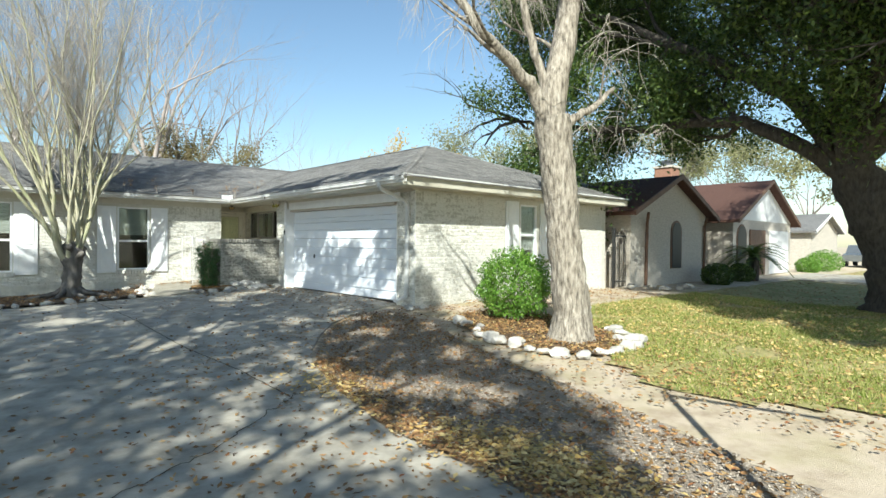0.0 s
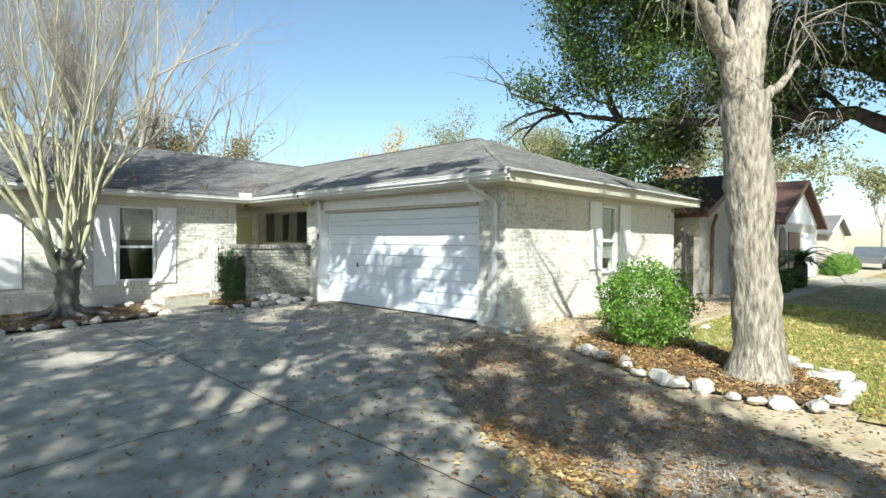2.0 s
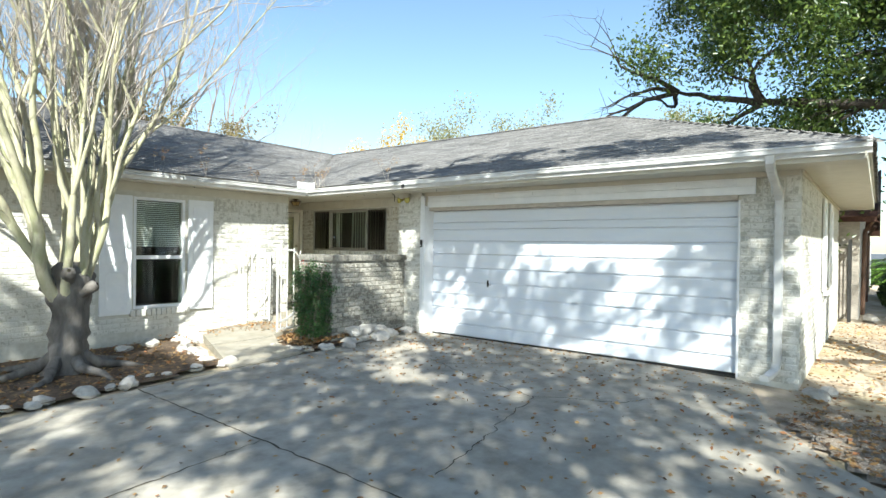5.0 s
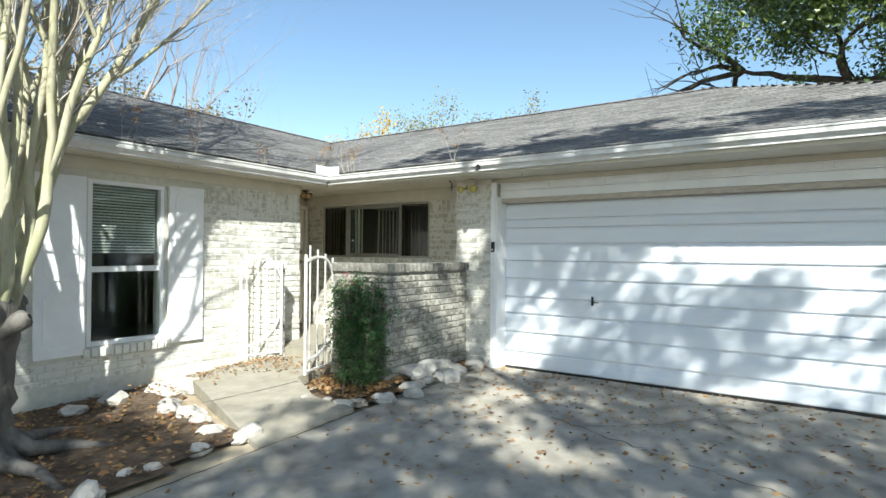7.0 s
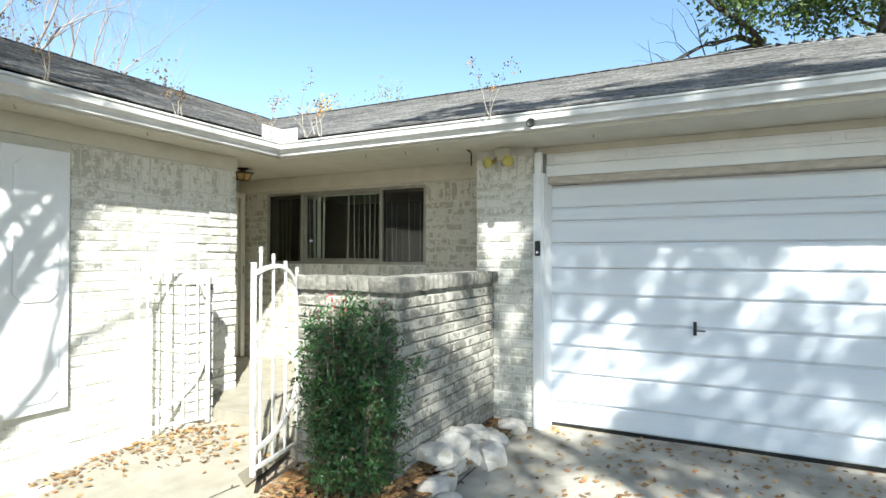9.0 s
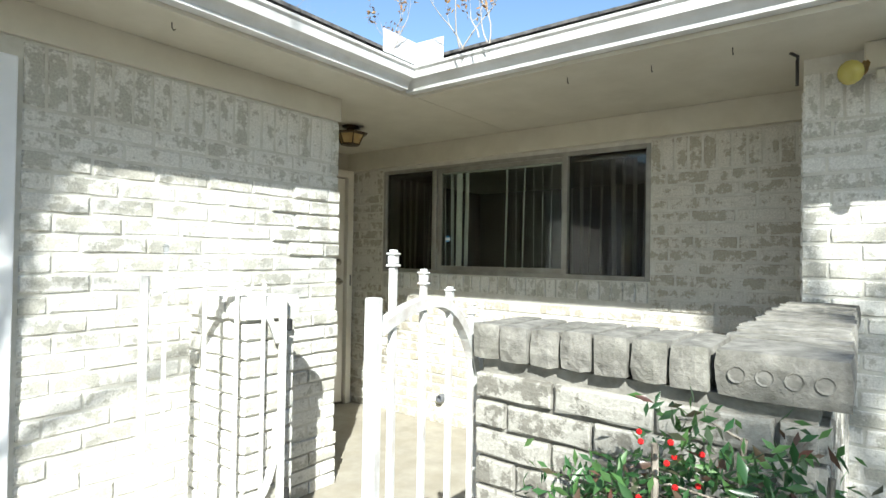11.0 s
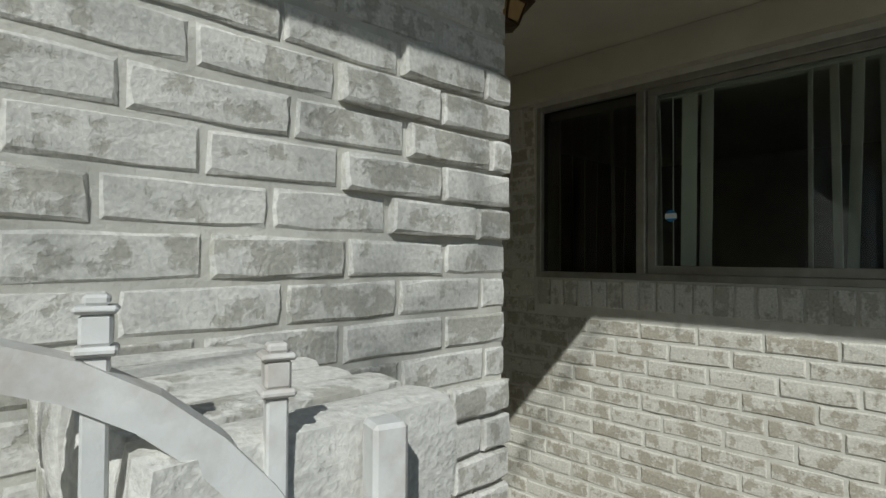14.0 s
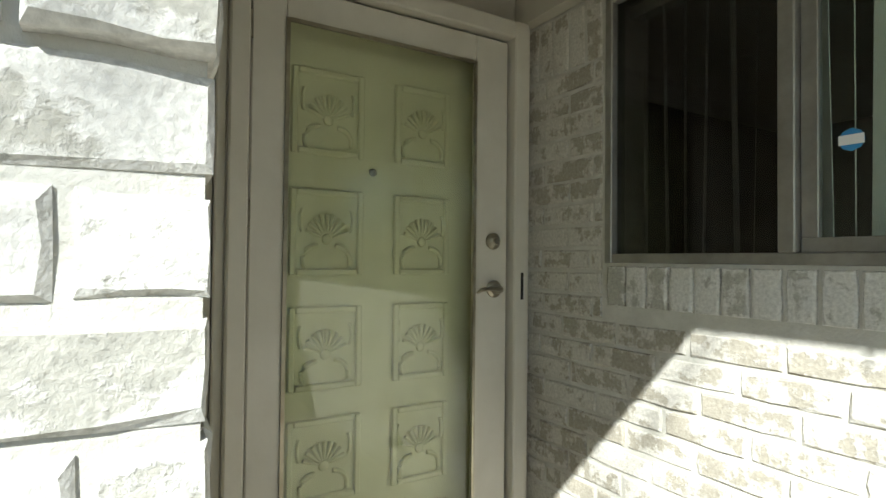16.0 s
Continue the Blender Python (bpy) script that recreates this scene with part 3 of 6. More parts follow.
def lay(parent, origin, turn, u0, u1, z0, z1, holes=(), single=True, proud=None, offset=0.0, soldiers=None, clip=None, material=None):
    """Lays running bond on a face. origin: the face's zero; turn: degrees about z that bring -y to the face's way out.
    single: each brick an object; soldiers: a zone (z0, z1) of upright bricks."""
    rng = random.Random(int(abs(u0 * 37 + z0 * 91 + turn)) + 5)
    m0 = pose(*origin, 0, 0, turn)
    verts, faces, coords = [], [], []
    joint = 0.0105

    def put(u, w, length, height, upright=False):
        k = rng.randrange(len(BRICK_MESHES))
        out = rng.uniform(-0.0012, 0.0035) + (proud(u + length / 2, w + height / 2) if proud else 0.0)
        if upright:
            m = m0 @ Matrix.Translation((u + length, -out, w)) @ pose(0, 0, 0, 0, -90, 0) @ Matrix.Diagonal((height, 1, length, 1))
        else:
            m = m0 @ Matrix.Translation((u, -out, w + rng.uniform(-0.0015, 0.0015))) @ pose(0, 0, 0, 0, rng.uniform(-0.3, 0.3), 0) @ Matrix.Diagonal((length, 1, height, 1))
        if single:
            ob = new("brick", BRICK_MESHES[k])
            ob.parent = parent
            ob.matrix_basis = m
            if material:
                ob.material_slots[0].link = "OBJECT"
                ob.material_slots[0].material = material
        else:
            b = len(verts)
            verts.extend(tuple(m @ Vector(p)) for p in BRICK_SHAPES[k][0])
            faces.extend(tuple(b + i for i in q) for q in BRICK_SHAPES[k][1])
            coords.extend((p[0], p[2]) for p in BRICK_SHAPES[k][0])

    def pieces(a, b, w, h):
        segs = [(a, b)]
        for ha, hb, hc, hd in holes:
            if hc < w + h - 0.02 and hd > w + 0.02:
                nxt = []
                for s, e in segs:
                    if hb <= s or ha >= e:
                        nxt.append((s, e))
                    else:
                        if ha - s > 0.03:
                            nxt.append((s, ha))
                        if e - hb > 0.03:
                            nxt.append((hb, e))
                segs = nxt
        return segs
    row = 0
    z = z0
    while z < z1 - 0.03:
        if soldiers and z >= soldiers[0] - 0.02:
            h = soldiers[1] - z
            u = u0
            while u < u1 - 0.02:
                w = min(0.079, u1 - u)
                for a, b in pieces(u, u + w, z, h):
                    if b - a > 0.03:
                        put(a, z, b - a - joint, h - joint, True)
                u += w
            break
        u = u0 - (BLEN / 2 if row % 2 else 0.0) - offset - rng.uniform(0, 0.03)
        while u < u1:
            e = u + BLEN * rng.uniform(0.96, 1.04)
            a, b = max(u, u0), min(e, u1)
            if b - a > 0.035:
                for s, t in pieces(a, b, z, COURSE):
                    if t - s > 0.035 and (clip is None or clip((s + t) / 2, z)):
                        put(s, z, t - s - joint, COURSE - joint)
            u = e
        z += COURSE
        row += 1
    if not single:
        ob = raw("brickwork", verts, faces, BRICK, parent)
        brick_uv(ob.data, coords)
        tagged(ob, kind="stuff")


# front wall: single bricks near the gate, joined beyond
def quoin(u, w):
    if u > 4.985:
        return 0.016 if int((w - 0.12) / (COURSE * 4.5)) % 2 == 0 else 0.0
    return 0.0


SHUT = [(1.95, 3.79, 0.36, 2.27), (-1.15, 0.70, 0.36, 2.27)]
lay(front, (0, 11.58, 0), 0, 3.79, 5.345, 0.12, 2.325, single=True, proud=quoin, soldiers=(2.085, 2.325))
lay(front, (0, 11.58, 0), 0, -6.0, 3.787, 0.12, 2.325, holes=SHUT, single=False, soldiers=(2.085, 2.325))
lay(entry_side, (5.332, 11.58, 0), 90, 0.015, 0.26, 0.20, 2.45, single=True)
# porch window wall; u runs from the entry towards the garage
# its brick colour has the porch shade mixed in
lay(porch_wall, (6.66, 12.86, 0), -90, 0.0, 3.54, FLOOR, 2.30, holes=[(0.40, 2.697, 1.26, 2.3)], single=True, soldiers=(2.07, 2.30), material=PORCHBRICK)
# the rowlock sill under the wide window
u = 0.42
while u < 2.69:
    ob = new("brick", BRICK_MESHES[int(u * 50) % 10])
    ob.parent = porch_wall
    ob.matrix_basis = pose(6.655, 12.86 - u, 1.265, 0, 0, -90) @ Matrix.Translation((0.068, -0.004, 0)) @ pose(0, 0, 0, 0, -90, 0) @ Matrix.Diagonal((0.125, 1, 0.069, 1))
    u += 0.0785
# garage pier and the strip beside the downspout
lay(garage_front, (6.10, 9.32, 0), -90, 0.0, 0.56, -0.02, 2.40, single=True, soldiers=(2.16, 2.40))
lay(garage_front, (6.26, 3.775, 0), -90, 0.0, 0.625, -0.02, 2.40, single=True, soldiers=(2.16, 2.40))
lay(pier_side, (6.672, 9.32, 0), 180, 0.0, 0.572, FLOOR, 2.30, single=False)
lay(garage_side, (0, 3.15, 0), 0, 6.26, 8.35, -0.02, 2.42, single=True, soldiers=(2.18, 2.42))
lay(garage_side, (0, 3.15, 0), 0, 8.35, 13.56, -0.02, 2.42, holes=[(9.12, 11.05, 0.80, 2.44)], single=False, soldiers=(2.18, 2.42))


# ---- roof ----
def shingles(name, label, p0, along, up, length, run, bounds, material=SHINGLE, seed=1):
    """Courses of shingle tabs on a slope. bounds(v) gives the ends of the course at v up the slope."""
    rng = random.Random(seed)
    p0, along, up = Vector(p0), Vector(along).normalized(), Vector(up).normalized()
    nrm = along.cross(up).normalized()
    if nrm.z < 0:
        nrm = -nrm
    verts, faces = [], []
    v, row = -0.03, 0
    while v < run:
        a, b = bounds(max(v, 0))
        u = a - rng.uniform(0, 0.3)
        while u < b:
            w = rng.uniform(0.17, 0.34)
            s, e = max(u, a), min(u + w - 0.004, b)
            if e - s > 0.02:
                t = rng.uniform(0.007, 0.012)
                dv = rng.uniform(-0.006, 0.006)
                base = len(verts)
                for uu, vv, h in ((s, v + dv, t), (e, v + dv, t), (e, v + 0.165, 0.003), (s, v + 0.165, 0.003), (s, v + dv, -0.004), (e, v + dv, -0.004)):
                    verts.append(tuple(p0 + along * uu + up * vv + nrm * h))
                faces += [(base, base + 1, base + 2, base + 3), (base, base + 4, base + 5, base + 1), (base, base + 3, base + 4), (base + 1, base + 5, base + 2)]
            u += w
        v += 0.14
        row += 1
    return raw(name, verts, faces, material)


roof = empty("roof", "low-pitched grey asphalt shingle roof with hip and valley", "roof", kind="structure")
EX, EY, RX, RY = 5.44, 11.09, 9.67, 15.33
HY, PY = 2.50, 6.73
FX = 13.98
verts = [(EX, HY, EAVE), (EX, EY, EAVE), (-6.4, EY, EAVE), (-6.4, RY, RIDGE), (RX, RY, RIDGE), (RX, PY, RIDGE), (FX, HY, EAVE), (FX, 19.9, EAVE), (-6.4, 19.9, EAVE), (RX, 19.9, RIDGE - 0.02)]
deck = raw("deck", verts, [(0, 1, 4, 5), (1, 2, 3, 4), (0, 5, 6), (6, 5, 4, 7), (4, 3, 8, 7)], SHINGLE, roof)
rl = math.hypot(RX - EX, RIDGE - EAVE)
up_g, up_l, up_h = (RX - EX, 0, RIDGE - EAVE), (0, RY - EY, RIDGE - EAVE), (0, PY - HY, RIDGE - EAVE)
rh = math.hypot(PY - HY, RIDGE - EAVE)
s1 = shingles("shingles_garage", "", (EX, HY, EAVE + 0.004), (0, 1, 0), up_g, 8.5, rl,
              lambda v: (v / rl * (PY - HY), EY - HY + v / rl * (RY - EY)), seed=1)
s2 = shingles("shingles_front", "", (-6.4, EY, EAVE + 0.004), (1, 0, 0), up_l, 11.7, rl,
              lambda v: (0, EX + 6.4 + v / rl * (RX - EX)), seed=2)
s3 = shingles("shingles_hip", "", (EX, HY, EAVE + 0.004), (1, 0, 0), up_h, 8.6, rh,
              lambda v: (v / rh * (RX - EX), FX - EX - v / rh * (FX - RX)), seed=3)
for s in (s1, s2, s3):
    s.parent = roof
    s.name = "shingles"
    tagged(s, kind="stuff")
# ridge and hip caps
caps = []
for a, b in (((RX, PY, RIDGE), (RX, RY, RIDGE)), ((-6.4, RY, RIDGE), (RX, RY, RIDGE)), ((EX, HY, EAVE), (RX, PY, RIDGE)), ((FX, HY, EAVE), (RX, PY, RIDGE))):
    a, b = Vector(a), Vector(b)
    n = int((b - a).length / 0.2)
    d = (b - a).normalized()
    side = d.cross(Vector((0, 0, 1))).normalized()
    bm = bmesh.new()
    for i in range(n):
        p, q = a + d * i * 0.2, a + d * (i * 0.2 + 0.23)
        w = [bm.verts.new(v) for v in (p + side * 0.14 + Vector((0, 0, -0.02)), p + Vector((0, 0, 0.035)), p - side * 0.14 + Vector((0, 0, -0.02)),
                                       q + side * 0.14 + Vector((0, 0, -0.03)), q + Vector((0, 0, 0.022)), q - side * 0.14 + Vector((0, 0, -0.03)))]
        bm.faces.new((w[0], w[1], w[4], w[3]))
        bm.faces.new((w[1], w[2], w[5], w[4]))
        bm.faces.new((w[0], w[2], w[1]))
    part("ridge_cap", bm, SHINGLE, roof)
# fascia boards
bm = boxes((5.50, 5.52, 2.56, 11.14, SOFFIT - 0.02, EAVE - 0.004), (-6.3, 5.50, 11.15, 11.17, SOFFIT - 0.02, EAVE - 0.004), (5.44, 13.92, 2.54, 2.56, SOFFIT - 0.02, EAVE - 0.004), (13.90, 13.92, 2.56, 19.8, SOFFIT - 0.02, EAVE - 0.004))
tagged(part("trim_fascia", bm, TRIM), "white painted fascia boards", "trim", kind="structure")


def gutter(name, label, a, b, out):
    """A K-shaped gutter trough from a to b; out: the way away from the wall."""
    a, b, out = Vector(a), Vector(b), Vector(out)
    prof = [(0.0, 0.0), (0.052, 0.0), (0.054, 0.026), (0.060, 0.032), (0.072, 0.044), (0.094, 0.056), (0.096, 0.092), (0.090, 0.097), (0.104, 0.106), (0.104, 0.119), (0.094, 0.123), (0.088, 0.116), (0.080, 0.06), (0.05, 0.012), (0.006, 0.010), (0.006, 0.115), (0.0, 0.12)]
    bm = bmesh.new()
    rings = [[bm.verts.new(p + out * o + Vector((0, 0, h))) for o, h in prof] for p in (a, b)]
    for i in range(len(prof)):
        j = (i + 1) % len(prof)
        bm.faces.new((rings[0][i], rings[0][j], rings[1][j], rings[1][i]))
    bm.faces.new(rings[0])
    bm.faces.new(rings[1][::-1])
    return tagged(part(name, bm, GUTTER), label, "gutter", kind="structure")


gutter("trim_gutter_garage", "white metal gutter along the garage eave", (5.497, 2.50, 2.49), (5.497, 11.147, 2.455), (-1, 0, 0))
gutter("trim_gutter_front", "white metal gutter along the front eave, stained below", (-6.3, 11.147, 2.475), (5.40, 11.147, 2.455), (0, -1, 0))
bm = boxes((5.42, 13.96, 2.515, 2.54, 2.60, 2.65), (5.42, 13.96, 2.50, 2.515, 2.625, 2.655))
tagged(part("trim_drip_edge", bm, GUTTER), "white drip edge on the garage side eave", "trim", kind="structure")

# ---- garage door ----
gdoor = empty("garage_door", "white lapped steel garage door with shallow ribs, closed", "garage door")
ribs = [0.0, 0.199, 0.457, 0.699, 0.916, 1.158, 1.391, 1.617, 1.817, 1.934, 2.135]
for z0, z1 in zip(ribs, ribs[1:]):
    bm = bmesh.new()
    prof = [(6.325, z0 + 0.004), (6.318, z0 + 0.018), (6.330, z0 + (z1 - z0) * 0.5), (6.333, z1 - 0.022), (6.343, z1 - 0.010), (6.343, z1), (6.37, z1), (6.37, z0 + 0.004)]
    ra = [bm.verts.new((x, 3.80, z)) for x, z in prof]
    rb = [bm.verts.new((x, 8.68, z)) for x, z in prof]
    for i in range(len(prof)):
        j = (i + 1) % len(prof)
        bm.faces.new((ra[i], ra[j], rb[j], rb[i]))
    bm.faces.new(ra)
    bm.faces.new(rb[::-1])
    part("panel", bm, DOORW, gdoor)
h = part("handle", boxes((6.30, 6.322, 7.485, 7.51, 0.86, 0.97), (6.285, 6.30, 7.49, 7.505, 0.90, 0.92), (6.285, 6.30, 7.42, 7.505, 0.895, 0.905), bevel=0.003), BLACK, gdoor, "black locking T handle")
part("rubber_seal", boxes((6.322, 6.36, 3.80, 8.68, -0.03, 0.004)), BLACK, gdoor)
bm = boxes((6.072, 6.34, 8.68, 8.775, -0.03, 2.22), (6.06, 6.11, 8.70, 8.76, -0.03, 2.40), (6.25, 6.34, 3.776, 3.80, -0.03, 2.14),
           (6.155, 6.198, 3.60, 8.68, 2.20, 2.295), (6.165, 6.198, 3.60, 8.68, 2.30, 2.397))
y = 3.80
while y < 8.6:
    box(bm, 6.152, 6.166, y, y + 0.62, 2.325, 2.375, 0.004)
    y += 0.70
tagged(part("trim_garage_opening", bm, WHITE), "white painted boards framing the garage door", "trim", kind="structure")
tagged(part("trim_door_head", boxes((6.2, 6.34, 3.80, 8.68, 2.14, 2.215)), NBBRICK), "weathered tan board above the garage door", "trim", kind="structure")
bell = empty("doorbell_camera", "small black doorbell on the white garage trim", "doorbell")
part("body", boxes((6.035, 6.06, 8.705, 8.75, 1.50, 1.63), bevel=0.006), BLACK, bell)
part("button", lathe(bmesh.new(), [(0.012, 0), (0.012, -0.006)], (6.035, 8.7275, 1.53), 10, "x"), WHITE, bell)


# ---- downspout ----
ds = empty("downspout", "white metal downspout with bent elbows at the garage corner", "downspout")


def rect_pipe(name, pts, w, d, parent):
    bm = bmesh.new()
    rings = []
    for i, p in enumerate(pts):
        p = Vector(p)
        a, b = Vector(pts[max(i - 1, 0)]), Vector(pts[min(i + 1, len(pts) - 1)])
        t = (b - a).normalized()
        n = t.cross(Vector((0, 1, 0))).normalized()
        c = 0.012
        ring = []
        for u, v in ((-w + c, -d), (w - c, -d), (w, -d + c), (w, d - c), (w - c, d), (-w + c, d), (-w, d - c), (-w, -d + c)):
            ring.append(bm.verts.new(p + Vector((0, 1, 0)) * u + n * v))
        rings.append(ring)
    for r, s in zip(rings, rings[1:]):
        for k in range(8):
            bm.faces.new((r[k], r[(k + 1) % 8], s[(k + 1) % 8], s[k]))
    bm.faces.new(rings[0][::-1])
    bm.faces.new(rings[-1])
    return part(name, bm, GUTTER, parent, smooth=False)


rect_pipe("upper_elbow", [(5.45, 3.36, 2.53), (5.45, 3.36, 2.46), (5.52, 3.36, 2.40), (6.10, 3.36, 2.20), (6.185, 3.36, 2.13), (6.205, 3.36, 2.05)], 0.045, 0.033, ds)
rect_pipe("pipe", [(6.205, 3.36, 2.06), (6.205, 3.36, 0.28)], 0.047, 0.035, ds)
rect_pipe("lower_elbow", [(6.205, 3.36, 0.29), (6.20, 3.36, 0.20), (6.16, 3.37, 0.13), (6.03, 3.42, 0.07), (5.95, 3.45, 0.06)], 0.047, 0.035, ds)
for z in (1.75, 0.75):
    part("strap", boxes((6.165, 6.26, 3.308, 3.412, z, z + 0.03)), GUTTER, ds)


# ---- windows with shutters ----
def sash_window(name, label, x0, x1, y, z0, z1, sill=True):
    """A two-sash window in a wall that faces -y, with blinds behind the upper sash."""
    w = empty(name, label, "window", kind="structure")
    f = 0.045
    part("window_frame", boxes((x0, x0 + f, y - 0.02, y + 0.06, z0, z1), (x1 - f, x1, y - 0.02, y + 0.06, z0, z1), (x0 + f, x1 - f, y - 0.02, y + 0.06, z0, z0 + f), (x0 + f, x1 - f, y - 0.02, y + 0.06, z1 - f, z1), bevel=0.004), WHITE, w)
    zm = z0 + (z1 - z0) * 0.46
    part("meeting_rail", boxes((x0 + f, x1 - f, y - 0.012, y + 0.05, zm - 0.03, zm + 0.03), bevel=0.004), WHITE, w)
    for a, b, d in ((z0 + f, zm - 0.03, 0.015), (zm + 0.03, z1 - f, 0.03)):
        p = part("pane", boxes((x0 + f, x1 - f, y + d, y + d + 0.005, a, b)), GLASS, w)
        p.visible_shadow = False
    bm = bmesh.new()
    z = z1 - f - 0.03
    while z > zm + (0.16 if name != "window_3" else -0.4):
        box(bm, x0 + f + 0.01, x1 - f - 0.01, y + 0.075, y + 0.11, z, z + 0.014, m=Matrix.Translation((0, 0, 0)))
        z -= 0.032
    part("blind", bm, BLIND, w)
    if sill:
        part("window_sill", boxes((x0 - 0.04, x1 + 0.04, y - 0.10, y + 0.02, z0 - 0.05, z0 - 0.004), bevel=0.006), WHITE, w)
    return w


def shutter(name, label, x0, x1, y, z0, z1):
    """A louverless panel shutter with raised fields, on a wall that faces -y."""
    s = empty(name, label, "shutter", group="house shutters")
    part("board", boxes((x0, x1, y - 0.03, y, z0, z1), bevel=0.004), WHITE, s)
    m = 0.075
    zs = [z0 + m, z0 + (z1 - z0) * 0.36, z0 + (z1 - z0) * 0.42, z1 - m]
    for a, b, cut in ((zs[0], zs[1], True), (zs[2], zs[3], False)):
        bm = bmesh.new()
        c = 0.06
        u0, u1 = x0 + m, x1 - m
        outline = [(u0 + c, a), (u1 - c, a), (u1, a + c), (u1, b - c), (u1 - c, b), (u0 + c, b), (u0, b - c), (u0, a + c)]
        inner = [(u0 + (u - u0) * 0 + (0.03 if u < (u0 + u1) / 2 else -0.03) + u - u0 + 0, z + (0.03 if z < (a + b) / 2 else -0.03)) for u, z in outline]
        r = [[bm.verts.new((u, yy, z)) for u, z in o] for o, yy in ((outline, y - 0.028), (outline, y - 0.042), (inner, y - 0.036))]
        for p, q in zip(r, r[1:]):
            for k in range(8):
                bm.faces.new((p[k], p[(k + 1) % 8], q[(k + 1) % 8], q[k]))
        bm.faces.new(r[2])
        part("raised_panel", bm, WHITE, s)
    return s


sash_window("window_1", "white two-sash window with lowered blind", *W1[:2], 11.60, *W1[2:], sill=False)
sash_window("window_2", "white two-sash window with lowered blind, farther along", *W0[:2], 11.60, *W0[2:], sill=False)
sash_window("window_3", "small garage side window with blinds", *SW[:2], 3.18, *SW[2:])
for a, b in ((3.325, 3.765), (1.98, 2.44), (0.18, 0.67), (-1.12, -0.62)):
    shutter("shutter", "white wooden panel shutter fixed on whitewashed brick", a, b, 11.566, 0.40, 2.245)
for a, b in ((9.13, 9.62), (10.50, 11.02)):
    shutter("shutter", "white wooden shutter beside the garage window", a, b, 3.136, 0.90, 2.36)
for i, (a, b, c, d) in enumerate((W1, W0)):
    bm = bmesh.new()
    x = a - 0.05
    while x < b + 0.05:
        box(bm, x, x + 0.068, 11.52, 11.62, c - 0.11, c - 0.012, 0.006)
        x += 0.0785
    tagged(part("trim_brick_sill", bm, BRICK), "rowlock brick sill under a window", "window sill", kind="structure")


# wide porch window
pw = empty("window_4", "wide three-part aluminium porch window with vertical blinds", "window", kind="structure")
X = 6.66
y0, y1, z0, z1 = BW
part("window_frame", boxes((X - 0.005, X + 0.06, y0, y0 + 0.03, z0, z1), (X - 0.005, X + 0.06, y1 - 0.03, y1, z0, z1), (X - 0.005, X + 0.06, y0 + 0.03, y1 - 0.03, z0, z0 + 0.03), (X - 0.005, X + 0.06, y0 + 0.03, y1 - 0.03, z1 - 0.03, z1), bevel=0.003), ALU, pw)
for ym in (10.742, 11.89):
    part("mullion", boxes((X - 0.012, X + 0.05, ym - 0.02, ym + 0.02, z0 + 0.03, z1 - 0.03), bevel=0.003), ALU, pw)
part("sash_rail", boxes((X + 0.012, X + 0.034, 10.765, 11.868, z0 + 0.03, z0 + 0.065), (X + 0.012, X + 0.034, 10.765, 11.868, z1 - 0.06, z1 - 0.03), (X + 0.012, X + 0.034, 11.83, 11.868, z0 + 0.065, z1 - 0.06), bevel=0.002), ALU, pw)
for a, b, g in ((y0 + 0.03, 10.72, DARKGLASS), (10.764, 11.868, GLASS), (11.912, y1 - 0.03, DARKGLASS)):
    p = part("pane", boxes((X + 0.02, X + 0.025, a, b, z0 + 0.03, z1 - 0.03)), g, pw)
    p.visible_shadow = False
rng = random.Random(11)
vb = empty("vertical_blind", "pale vertical blind slats hanging askew behind the porch window", "window blind")
part("headrail", boxes((X + 0.09, X + 0.14, y0 + 0.02, y1 - 0.02, z1 - 0.06, z1 - 0.02)), VBLIND, vb)
y = y0 + 0.06
while y < y1 - 0.05:
    gap = 11.30 < y < 11.58
    if not gap:
        ang = rng.uniform(-45, -20) if 11.6 < y < 11.78 else rng.uniform(-72, -56) if 10.76 < y < 11.87 else rng.uniform(-62, -46)
        m = pose(X + 0.115, y, z1 - 0.06, rng.uniform(-2.5, 2.5), rng.uniform(-1, 1), ang)
        bm = bmesh.new()
        box(bm, -0.001, 0.001, -0.042, 0.042, -1.25, 0.0, m=m)
        part("slat", bm, VBLIND, vb)
    y += 0.075
stick = empty("window_sticker", "small blue and white alarm sticker inside the glass", "sticker")
part("octagon", lathe(bmesh.new(), [(0.026, 0.0), (0.026, 0.0015)], (X + 0.0165, 11.765, 1.68), 8, "x"), BLUE, stick)
part("white_band", boxes((X + 0.0145, X + 0.016, 11.74, 11.79, 1.669, 1.691)), STICKW, stick)


# ---- front door ----
sd = empty("door_1", "full-glass storm door in a cream frame before a sage panelled door", "door", kind="structure")
dz0 = FLOOR + 0.02
part("door_casing", boxes((5.55, 5.605, 12.80, 12.87, FLOOR, 2.30), (6.555, 6.62, 12.80, 12.87, FLOOR, 2.30), (5.605, 6.555, 12.80, 12.87, 2.235, 2.30), (5.52, 5.55, 12.83, 12.868, FLOOR, 2.33), (6.62, 6.65, 12.83, 12.868, FLOOR, 2.33), bevel=0.005), DOORTRIM, sd)
sf = part("storm_frame", boxes((5.615, 5.715, 12.835, 12.86, dz0, 2.225), (6.40, 6.545, 12.835, 12.86, dz0, 2.225), (5.715, 6.40, 12.835, 12.86, 2.125, 2.225), (5.715, 6.40, 12.835, 12.86, dz0, dz0 + 0.16), bevel=0.004), DOORTRIM, sd)
